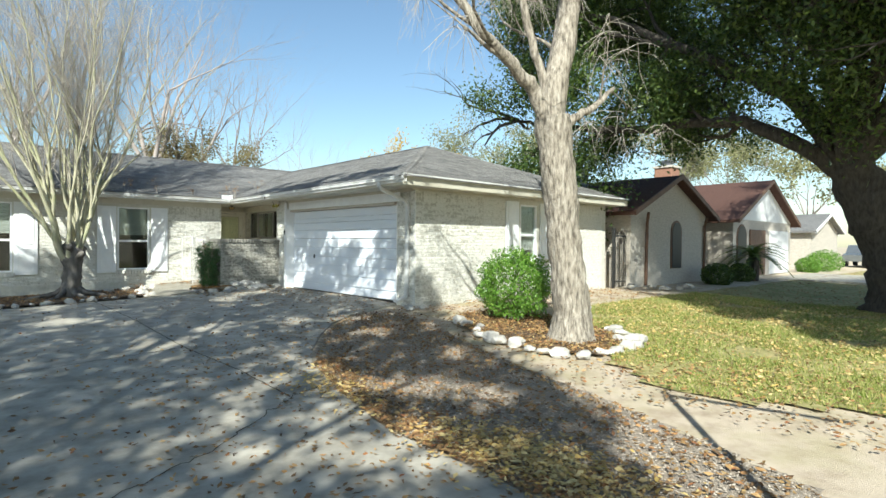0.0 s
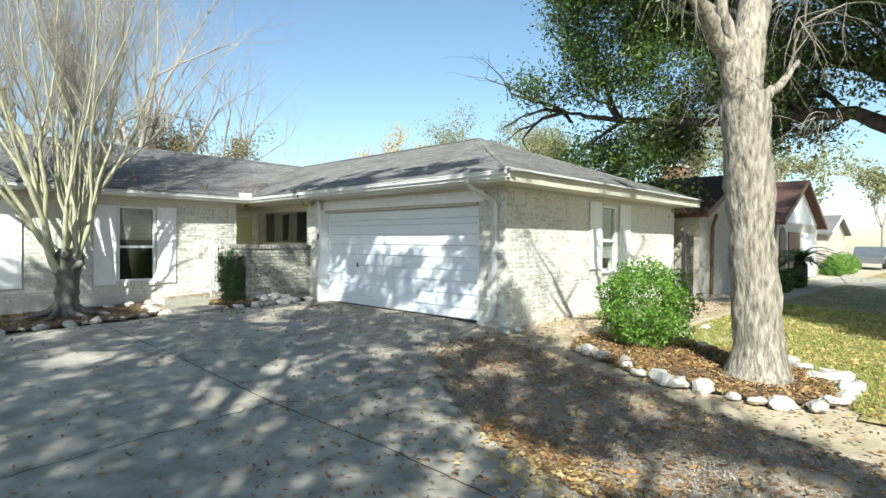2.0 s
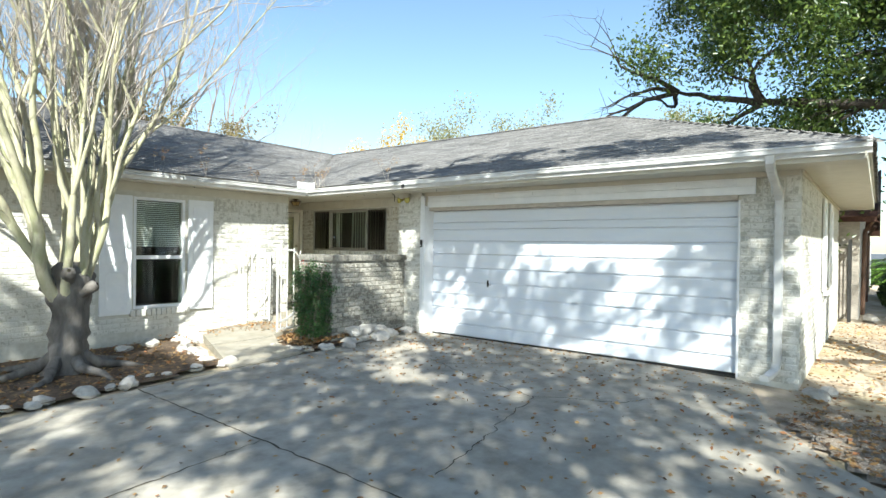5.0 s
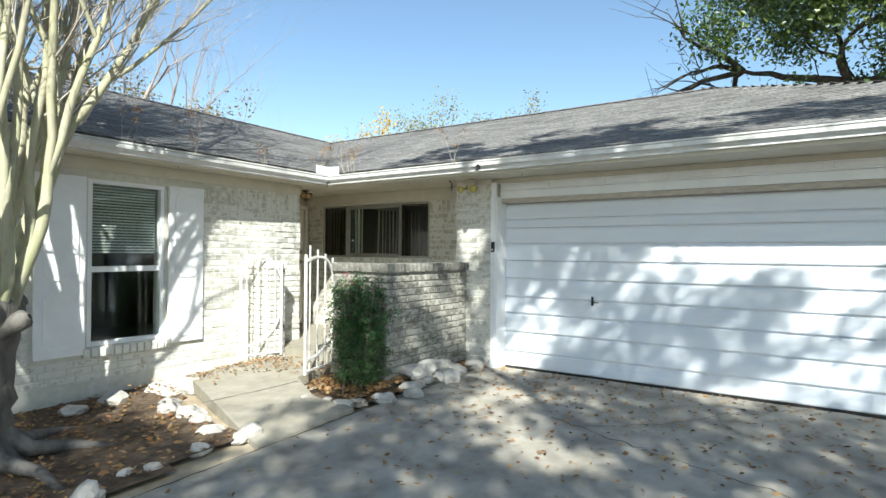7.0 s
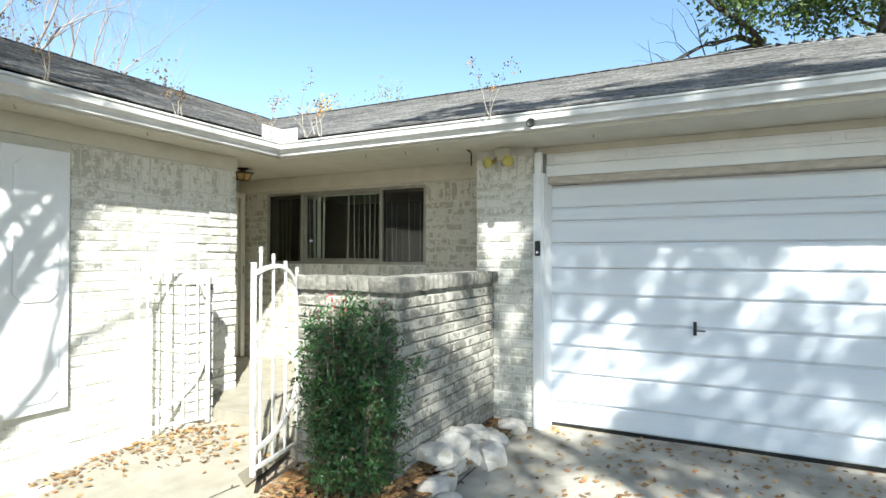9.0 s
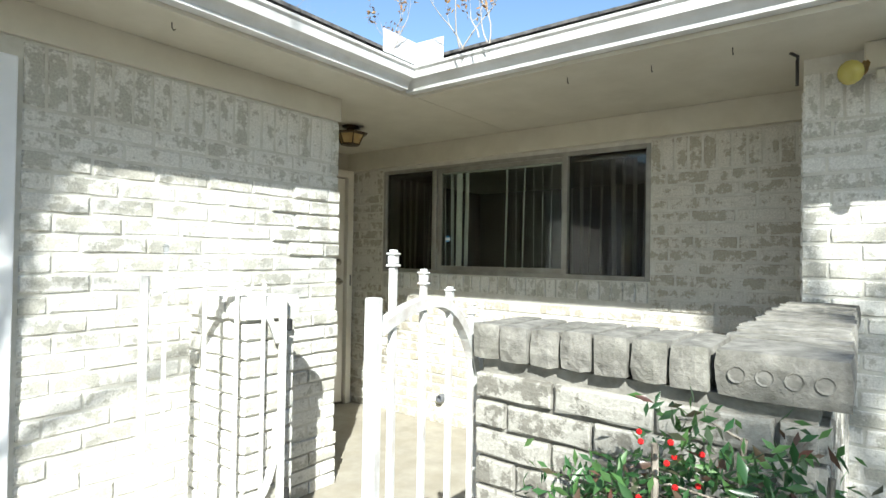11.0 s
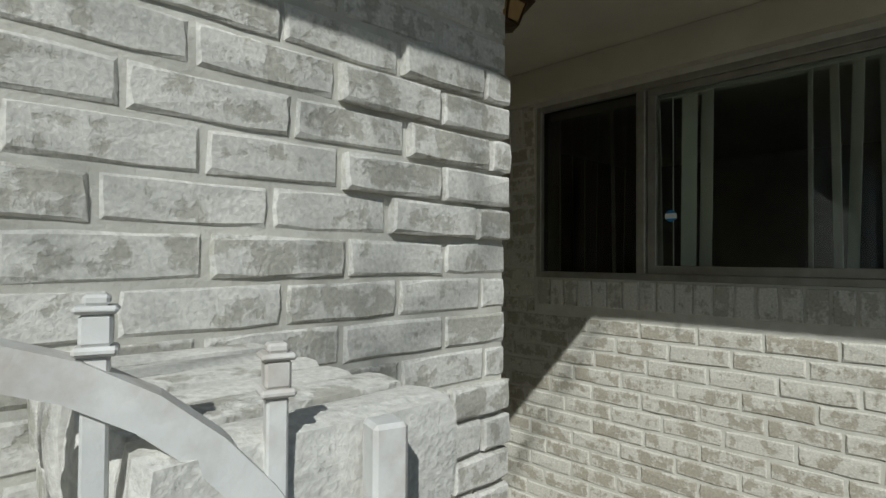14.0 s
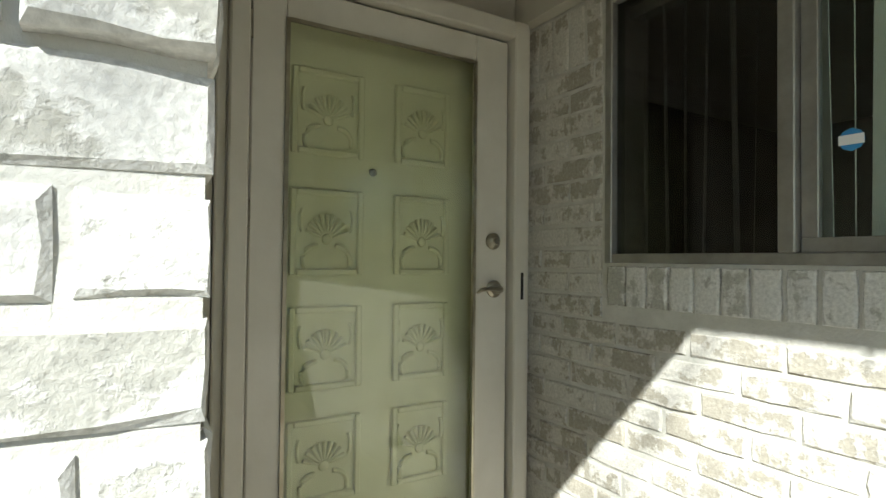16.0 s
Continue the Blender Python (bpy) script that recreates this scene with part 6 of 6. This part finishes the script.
# fallen leaves
def litter(name, label, pts, size, lift=0.008, seed=1, material=DEADLEAF):
    r = np.random.default_rng(seed)
    p = np.array([(x, y, (path_z(x, y) if 2.7 < x < 4.7 and 9.0 < y < 11.2 else ground_z(x, y)) + lift) for x, y in pts])
    p[:, 2] += r.uniform(0, 0.012, len(p))
    tagged(leaves_mesh(name, p, size, r, material, None, 0.5, flat=0.85), label, "leaf litter", kind="stuff")


pts = []
for _ in range(5200):
    y = prng.uniform(-9, 8.9)
    x = drive_edge(y) - abs(prng.gauss(0, 1.6)) if prng.random() < 0.6 else prng.uniform(-4, drive_edge(y))
    pts.append((x, y))
litter("fallen_leaves_drive", "dry brown leaves strewn on the concrete", pts, 0.055, 0.006, 1)
pts = scatter(gravel, 5200, prng) + scatter(lawn, 22000, prng)
pts += [(drive_edge(y) + abs(prng.gauss(0, 0.25)), y) for y in [prng.uniform(-5, 0.5) for _ in range(2200)]]
pts += [(prng.uniform(4.0, 6.3), prng.uniform(-6, 3.2)) for _ in range(2000)]
pts += [(prng.uniform(6.2, 13.5), prng.uniform(1.2, 3.1)) for _ in range(1800)]
litter("fallen_leaves_lawn", "dry tan leaves lying on lawn and gravel", pts, 0.06, 0.014, 2)
litter("fallen_leaves_pale", "pale golden leaves thick on the lawn and the gravel's edge",
       [p for p in ((prng.uniform(4.7, 14), prng.uniform(-6.5, 1.0)) for _ in range(15000)) if lawn[0](*p) and noise.noise((p[0] * 0.8, p[1] * 0.8, 1.0)) > prng.uniform(-0.5, 0.35)]
       + [(prng.gauss(2.1, 0.22), prng.gauss(-3.3, 0.55)) for _ in range(1500)] + [(prng.gauss(2.0, 0.2), prng.gauss(-0.6, 0.5)) for _ in range(350)]
       + scatter(bed_r, 1800, prng), 0.062, 0.022, 5, TANLEAF)
litter("fallen_leaves_beds", "thick brown leaf litter in the planting beds", scatter(bed_l, 4200, prng) + scatter(bed_m, 1500, prng) + scatter(bed_r, 4200, prng), 0.06, 0.045, 3)
litter("fallen_leaves_path", "dry leaves gathered beside the gate", [(prng.uniform(3.3, 4.6), 11.3 - abs(prng.gauss(0, 0.25))) for _ in range(320)] + [(prng.gauss(4.4, 0.25), prng.gauss(10.6, 0.35)) for _ in range(200)], 0.05, 0.01, 4)

# ---- driveway joints and cracks ----
def crack(pts, width, seed, jag=0.02):
    rng = random.Random(seed)
    fine = []
    for (xa, ya), (xb, yb) in zip(pts, pts[1:]):
        n = max(2, int(math.hypot(xb - xa, yb - ya) / 0.07))
        for i in range(n):
            t = i / n
            fine.append((xa + (xb - xa) * t + rng.gauss(0, jag), ya + (yb - ya) * t + rng.gauss(0, jag)))
    fine.append(pts[-1])
    verts, faces = [], []
    for i, (x, y) in enumerate(fine):
        a, b = fine[max(i - 1, 0)], fine[min(i + 1, len(fine) - 1)]
        d = Vector((b[0] - a[0], b[1] - a[1])).normalized()
        w = width * rng.uniform(0.4, 1.2)
        for s in (-1, 1):
            px, py = x - d.y * s * w, y + d.x * s * w
            verts.append((px, py, (path_z(px, py) if py > 8.97 else ground_z(px, py)) + 0.0045))
    for i in range(len(fine) - 1):
        faces.append((2 * i, 2 * i + 1, 2 * i + 3, 2 * i + 2))
    tagged(raw("crack", verts, faces, CRACK), "dirt-filled crack in the concrete drive", "crack", "driveway cracks", kind="structure")


crack([(1.45, 8.95), (1.42, 6.5), (1.38, 4.5), (1.38, 2.4), (1.5, 0.7), (1.5, -0.6)], 0.010, 1, 0.006)
crack([(1.38, 2.4), (1.9, 2.1), (2.6, 2.0), (3.3, 1.9)], 0.007, 2)
crack([(1.8, 4.9), (2.85, 5.1), (3.4, 5.2), (3.89, 5.32), (4.3, 4.5), (4.8, 4.2)], 0.006, 3)
crack([(3.89, 5.32), (4.04, 5.8), (4.3, 6.6), (4.6, 7.3)], 0.006, 4)
crack([(-4.5, 2.0), (-2.0, 2.2), (0.2, 2.35), (1.38, 2.4)], 0.008, 5, 0.01)
crack([(1.45, 8.95), (2.6, 8.95), (3.7, 8.94), (4.3, 8.9), (6.2, 8.85)], 0.008, 6, 0.004)
crack([(2.9, 10.25), (3.4, 10.12), (3.95, 10.02)], 0.007, 7, 0.003)
crack([(4.5, 6.9), (5.0, 6.3), (5.6, 5.9), (6.2, 5.2)], 0.005, 8)
crack([(-1.0, -2.0), (0.4, -1.4), (1.5, -0.6), (2.0, -0.4)], 0.007, 9)
crack([(-3.5, 6.2), (-1.5, 6.3), (1.4, 6.5)], 0.007, 10, 0.01)


# ---- weeds in the gutters ----
def weed(x, y, z, h, seed):
    t = empty("gutter_weed", "dry spindly weed growing out of the gutter", "weed", "gutter weeds")
    w = Wood(seed)
    for k in range(3):
        d = Vector((w.rng.gauss(0, 0.3), w.rng.gauss(0, 0.3), 1))
        w.grow(Vector((x + w.rng.gauss(0, 0.03), y, z)), d, h * w.rng.uniform(0.5, 1), 0.004, 2, spread=0.5, lift=0.2, kids=3, shrink=0.5, wobble=0.15, sides=4, taper=0.4)
    w.put("stalk", TWIG, t)
    r = np.random.default_rng(seed)
    leaves_mesh("dry_leaves", clump_points(r, w.tips, 2, 0.012), 0.025, r, DEADLEAF, t)


weed(5.36, 10.7, 2.58, 0.42, 81)
weed(5.36, 10.55, 2.58, 0.25, 82)
weed(5.2, 11.06, 2.58, 0.3, 83)
weed(3.35, 11.06, 2.58, 0.35, 84)
weed(2.6, 11.06, 2.58, 0.28, 85)
weed(5.37, 8.9, 2.58, 0.3, 86)
weed(4.3, 11.06, 2.58, 0.2, 87)


# ---- the neighbours ----
def gable_house(name, label, x0, x1, y0, y1, zw, zr, wallm, roofm, gablem=None, over=0.35):
    """A house with its ridge along y and a gable towards -y."""
    h = empty(name, label, "house")
    xm = (x0 + x1) / 2
    part("wall", boxes((x0, x1, y0, y1, -0.4, zw)), wallm, h)
    s = (zr - zw) / (x1 - xm)
    bm = bmesh.new()
    for (a, za, b, zb) in ((x0 - over, zw - s * over, xm, zr), (xm, zr, x1 + over, zw - s * over)):
        v = [bm.verts.new(p) for p in ((a, y0 - over, za), (b, y0 - over, zb), (b, y1, zb), (a, y1, za), (a, y0 - over, za + 0.12), (b, y0 - over, zb + 0.12), (b, y1, zb + 0.12), (a, y1, za + 0.12))]
        for q in ((0, 1, 2, 3), (4, 7, 6, 5), (0, 4, 5, 1), (3, 2, 6, 7), (0, 3, 7, 4), (1, 5, 6, 2)):
            bm.faces.new([v[i] for i in q])
    part("roof", bm, roofm, h)
    bm = bmesh.new()
    v = [bm.verts.new(p) for p in ((x0, y0 - 0.01, zw), (x1, y0 - 0.01, zw), (xm, y0 - 0.01, zr - 0.02), (x0, y0 + 0.15, zw), (x1, y0 + 0.15, zw), (xm, y0 + 0.15, zr - 0.02))]
    for q in ((0, 1, 2), (5, 4, 3), (0, 3, 4, 1), (1, 4, 5, 2), (2, 5, 3, 0)):
        bm.faces.new([v[i] for i in q])
    part("gable", bm, gablem or wallm, h)
    for a, za, b, zb in ((x0 - over, zw - s * over, xm, zr), (x1 + over, zw - s * over, xm, zr)):
        bm = bmesh.new()
        v = [bm.verts.new(p) for p in ((a, y0 - over - 0.02, za - 0.02), (b, y0 - over - 0.02, zb - 0.02), (b, y0 - over - 0.02, zb + 0.15), (a, y0 - over - 0.02, za + 0.15), (a, y0 - over + 0.03, za - 0.02), (b, y0 - over + 0.03, zb - 0.02), (b, y0 - over + 0.03, zb + 0.15), (a, y0 - over + 0.03, za + 0.15))]
        for q in ((0, 1, 2, 3), (7, 6, 5, 4), (0, 4, 5, 1), (2, 6, 7, 3), (0, 3, 7, 4), (1, 5, 6, 2)):
            bm.faces.new([v[i] for i in q])
        part("barge_board", bm, NBBROWN if roofm is BROWN_SHINGLE else NBWHITE, h)
    return h


def arch_opening(parent, x, y, w, z0, z1, frame_m, name="window"):
    """A round-headed window on a wall that faces -y."""
    win = None
    for nm, r, dy, m in ((name, w / 2, -0.03, frame_m), ("pane", w / 2 - 0.07, -0.045, BLACK)):
        bm = bmesh.new()
        pts = [(x - r, z0), (x + r, z0)] + [(x + r * math.cos(math.pi * k / 10), z1 - w / 2 + r * math.sin(math.pi * k / 10)) for k in range(11)]
        a = [bm.verts.new((u, y + dy, v)) for u, v in pts]
        b = [bm.verts.new((u, y + 0.05, v)) for u, v in pts]
        bm.faces.new(a)
        for k in range(len(pts)):
            bm.faces.new((a[k], a[(k + 1) % len(pts)], b[(k + 1) % len(pts)], b[k]))
        ob = part(nm, bm, m, parent if win is None else win)
        win = win or ob
    return win


nb = gable_house("neighbour_house", "pale brick house wing with brown gabled roof next door", 14.6, 20.2, 2.8, 16.0, 2.35, 3.55, NBBRICK, BROWN_SHINGLE)
arch_opening(nb, 17.7, 2.8, 0.8, 0.5, 2.15, NBBROWN)
for x in (15.5, 19.9):
    part("downspout", tube(bmesh.new(), [(x - 0.25, 2.55, 2.3), (x, 2.72, 2.0), (x, 2.74, 0.0)], 0.05, 8), NBBROWN, nb)
nb2 = gable_house("neighbour_house", "white gabled garage wing with red-brown roof next door", 22.9, 30.4, 2.8, 16.0, 2.4, 4.15, NBBRICK, BROWN_SHINGLE, NBWHITE)
arch_opening(nb2, 23.8, 2.8, 1.1, 0.0, 2.2, NBBROWN, "arched_entry")
for a, b in ((24.7, 26.6), (27.2, 29.9)):
    d = part("garage_door", boxes((a, b, 2.74, 2.80, 0.0, 2.0), bevel=0.01), NBBROWN if a < 25 else NBWHITE, nb2)
nb3 = empty("neighbour_entry", "shaded recessed brick entry between the house wings", "house")
part("wall", boxes((20.2, 22.9, 5.2, 5.4, -0.3, 2.6)), NBBRICK, nb3)
part("door", boxes((21.0, 21.95, 5.14, 5.20, 0.05, 2.1), bevel=0.01), NBWHITE, nb3)
bm = bmesh.new()
v = [bm.verts.new(p) for p in ((20.1, 3.4, 2.45), (23.0, 3.4, 2.45), (23.0, 9.0, 4.0), (20.1, 9.0, 4.0))]
bm.faces.new(v)
bmesh.ops.solidify(bm, geom=bm.faces[:], thickness=0.12)
part("roof", bm, BROWN_SHINGLE, nb3)
ch = empty("brick_chimney", "red brick chimney with metal cap on the house next door", "chimney")
part("stack", boxes((35.0, 36.2, 11.1, 12.3, 2.5, 6.5), bevel=0.02), CHIMBRICK, ch)
part("crown", boxes((34.9, 36.3, 11.0, 12.4, 6.5, 6.65), bevel=0.02), NBBRICK, ch)
part("cap", boxes((35.3, 35.9, 11.4, 12.0, 6.65, 6.98), (35.15, 36.05, 11.25, 12.15, 6.98, 7.04)), CHIMMETAL, ch)
ch2 = empty("flue_chimney", "grey boxed flue with a red band and flat cap", "chimney")
part("box", boxes((15.85, 16.6, 5.6, 6.35, 2.6, 4.12), bevel=0.02), CHIMMETAL, ch2)
part("band", boxes((16.0, 16.45, 5.75, 6.2, 4.12, 4.36)), CHIMBRICK, ch2)
part("cap", boxes((15.9, 16.55, 5.65, 6.3, 4.42, 4.46), (16.05, 16.1, 5.8, 5.85, 4.36, 4.42), (16.35, 16.4, 6.1, 6.15, 4.36, 4.42)), CHIMMETAL, ch2)
far = gable_house("neighbour_house", "far low white house with grey roof", 45, 54, 6.2, 16, 2.3, 3.6, NBWHITE, SHINGLE)
part("garage_door", boxes((46, 49, 6.12, 6.2, 0, 2.0)), NBBROWN, far)
far2 = gable_house("neighbour_house", "pale brick house with grey roof farther along the street", 36.5, 42.5, 3.4, 14, 2.2, 3.2, NBBRICK, SHINGLE, NBBRICK)
fence = empty("iron_gate", "black iron side gate between the houses", "gate")
for i in range(10):
    x = 13.92 + i * 0.085
    part("bar", tube(bmesh.new(), [(x, 2.95, 0.0), (x, 2.95, 1.70 + (0.06 if i % 2 else 0))], 0.012, 6), BLACK, fence)
part("rail", boxes((13.87, 14.75, 2.935, 2.965, 0.15, 0.19)), BLACK, fence)
part("rail", boxes((13.87, 14.75, 2.935, 2.965, 1.54, 1.58)), BLACK, fence)
for x in (13.87, 14.75):
    part("post", boxes((x - 0.035, x + 0.035, 2.915, 2.985, -0.1, 1.80)), BLACK, fence)
tagged(part("wall_side_return", boxes((13.75, 14.6, 5.0, 5.15, -0.3, 2.3)), NBBRICK), "plain wall closing the gap between houses", "wall", kind="structure")
tagged(part("pavement", boxes((24.5, 31.0, -12, 2.8, -0.25, -0.06)), CONCRETE), "neighbour's pale concrete drive", "driveway", kind="structure")
# sago palm
sago = empty("sago_palm", "dark sago palm with arching fronds before the white garage", "palm")
SX, SY = 22.45, 1.9
part("trunk", lathe(bmesh.new(), [(0.22, -0.2), (0.24, 0.3), (0.22, 0.75), (0.1, 0.88)], (SX, SY, 0), 12), OAKBARK, sago)
srg = random.Random(14)
for k in range(30):
    a, e = k * 2.4, 0.15 + 1.2 * k / 30
    L = srg.uniform(1.15, 1.5)
    hub = Vector((SX, SY, 0.82))
    way = Vector((math.cos(a), math.sin(a), 0))
    side = Vector((-math.sin(a), math.cos(a), 0))
    verts, faces = [], []
    spine = [hub + way * (L * t * math.cos(e * (1 - 0.4 * t))) + Vector((0, 0, L * (math.sin(e) * t * 1.1 - 0.75 * t * t))) for t in [i / 16 for i in range(17)]]
    for i in range(2, 17):
        t = i / 16
        w = 0.20 * math.sin(math.pi * min(0.97, t * 0.85 + 0.12)) + 0.02
        for sg in (-1, 1):
            b = len(verts)
            p, q = spine[i - 1], spine[i]
            tip = q + side * sg * w + (q - p) * 0.9 + Vector((0, 0, 0.05))
            verts += [tuple(p), tuple(q), tuple(tip)]
            faces.append((b, b + 1, b + 2))
    for i in range(16):
        b = len(verts)
        p, q = spine[i], spine[i + 1]
        verts += [tuple(p - side * 0.015), tuple(p + side * 0.015), tuple(q + side * 0.012), tuple(q - side * 0.012)]
        faces.append((b, b + 1, b + 2, b + 3))
    raw("frond", verts, faces, OAKLEAF, sago)
for x, y, r in ((19.0, 1.9, 0.55), (21.5, 2.0, 0.5), (34.0, 2.4, 0.8), (36.2, 2.6, 0.9), (31.9, 2.4, 0.6)):
    s = empty("hedge_shrub", "rounded dark green foundation shrub by the house", "shrub", "foundation shrubs")
    rr = np.random.default_rng(int(x * 10))
    d = rr.normal(size=(2600, 3))
    d /= np.linalg.norm(d, axis=1)[:, None]
    p = d * (rr.uniform(0.3, 1, 2600) ** 0.4)[:, None] * np.array((r, r, r * 0.8)) + np.array((x, y, r * 0.45))
    leaves_mesh("foliage", p, 0.09, rr, OAKLEAF if x < 30 else SHRUBLEAF, s)
# parked car far along the street
car = empty("car", "grey car parked in a far driveway", "car")
bm = bmesh.new()
prof = [(-2.1, 0.35), (-2.15, 0.75), (-1.2, 0.9), (-0.5, 1.38), (0.9, 1.40), (1.6, 0.98), (2.1, 0.92), (2.15, 0.4)]
ra = [bm.verts.new((44 + u, 1.3, z)) for u, z in prof]
rb = [bm.verts.new((44 + u, 3.0, z)) for u, z in prof]
for i in range(len(prof)):
    j = (i + 1) % len(prof)
    bm.faces.new((ra[i], ra[j], rb[j], rb[i]))
bm.faces.new(ra)
bm.faces.new(rb[::-1])
part("body", bm, CARPAINT, car)
part("side_window", boxes((43.1, 45.2, 1.28, 1.30, 0.95, 1.3), bevel=0.004), BLACK, car)
for dx in (-1.35, 1.35):
    for y in (1.25, 2.85):
        wl = part("wheel", lathe(bmesh.new(), [(0.33, 0), (0.34, 0.03), (0.34, 0.17), (0.33, 0.2)], (44 + dx, y, 0.33), 18, "y"), RUBBER, car)
        part("rim", lathe(bmesh.new(), [(0.21, -0.012), (0.20, 0.0)], (44 + dx, y, 0.33), 14, "y"), CHIMMETAL, wl)


# ---- trees behind the houses ----
def far_bare(name, label, base, height, seed, spread=0.42, material=FARTWIG, depth=4, leaves=0, leafm=None, size=0.25):
    t = empty(name, label, "tree", "background trees")
    w = Wood(seed)
    b = Vector(base)
    w.limb([b, b + Vector((0.05, 0, height * 0.15)), b + Vector((0.1, 0.1, height * 0.3))], [height * 0.022, height * 0.018, height * 0.015], 8)
    for k in range(4):
        a = k * 1.7 + seed
        w.grow(b + Vector((0.1, 0.1, height * 0.28)), Vector((math.cos(a) * 0.5, math.sin(a) * 0.5, 1)), height * 0.27, height * 0.0082, depth, spread=spread, lift=0.16, kids=3, shrink=0.74, wobble=0.12, sides=6, taper=0.5)
    w.put("trunk", material, t)
    if leaves:
        r = np.random.default_rng(seed)
        leaves_mesh("crown", clump_points(r, w.tips, leaves, height * 0.03), size, r, leafm, t, 0.7)


BARE = "tall bare winter tree behind the house"
LEAFY = "pale thinly leaved tree behind the houses"
far_bare("background_tree", BARE, (6.2, 23.0, 0), 15.5, 91, depth=5)
far_bare("background_tree", BARE, (1.0, 27.0, 0), 17.0, 92, depth=5)
far_bare("background_tree", BARE, (11.5, 27.0, 0), 12.5, 93, depth=5)
far_bare("background_tree", BARE, (8.4, 25.5, 0), 14.0, 104, depth=5)
far_bare("background_tree", BARE, (-4.0, 30.0, 0), 18.0, 94, depth=5)
far_bare("background_tree", LEAFY, (8.6, 24.0, 0), 7.6, 95, leaves=40, leafm=RUSTLEAF, size=0.10, depth=3)
far_bare("background_tree", "yellow-leaved tree behind the roof", (25.5, 25.5, 0), 9.2, 96, leaves=40, leafm=YELLOWLEAF, size=0.13, depth=3)
far_bare("background_tree", LEAFY, (32.0, 26.0, 0), 12.0, 97, leaves=26, size=0.16, leafm=FARLEAF, depth=3)
far_bare("background_tree", LEAFY, (40.0, 24.0, 0), 13.0, 98, leaves=40, size=0.17, leafm=FARLEAF, depth=3)
far_bare("background_tree", LEAFY, (46.0, 16.0, 0), 13.5, 99, leaves=48, size=0.18, leafm=FARLEAF, depth=3)
far_bare("background_tree", LEAFY, (57.0, 15.0, 0), 14.0, 100, leaves=48, size=0.2, leafm=FARLEAF, depth=3)
far_bare("background_tree", LEAFY, (70.0, 12.0, 0), 13.0, 101, leaves=10, leafm=FARLEAF, depth=3, size=0.35)
far_bare("background_tree", LEAFY, (90.0, 6.0, 0), 13.0, 102, leaves=10, leafm=FARLEAF, depth=3, size=0.4)
far_bare("background_tree", BARE, (22.0, 36.0, 0), 11.0, 103)
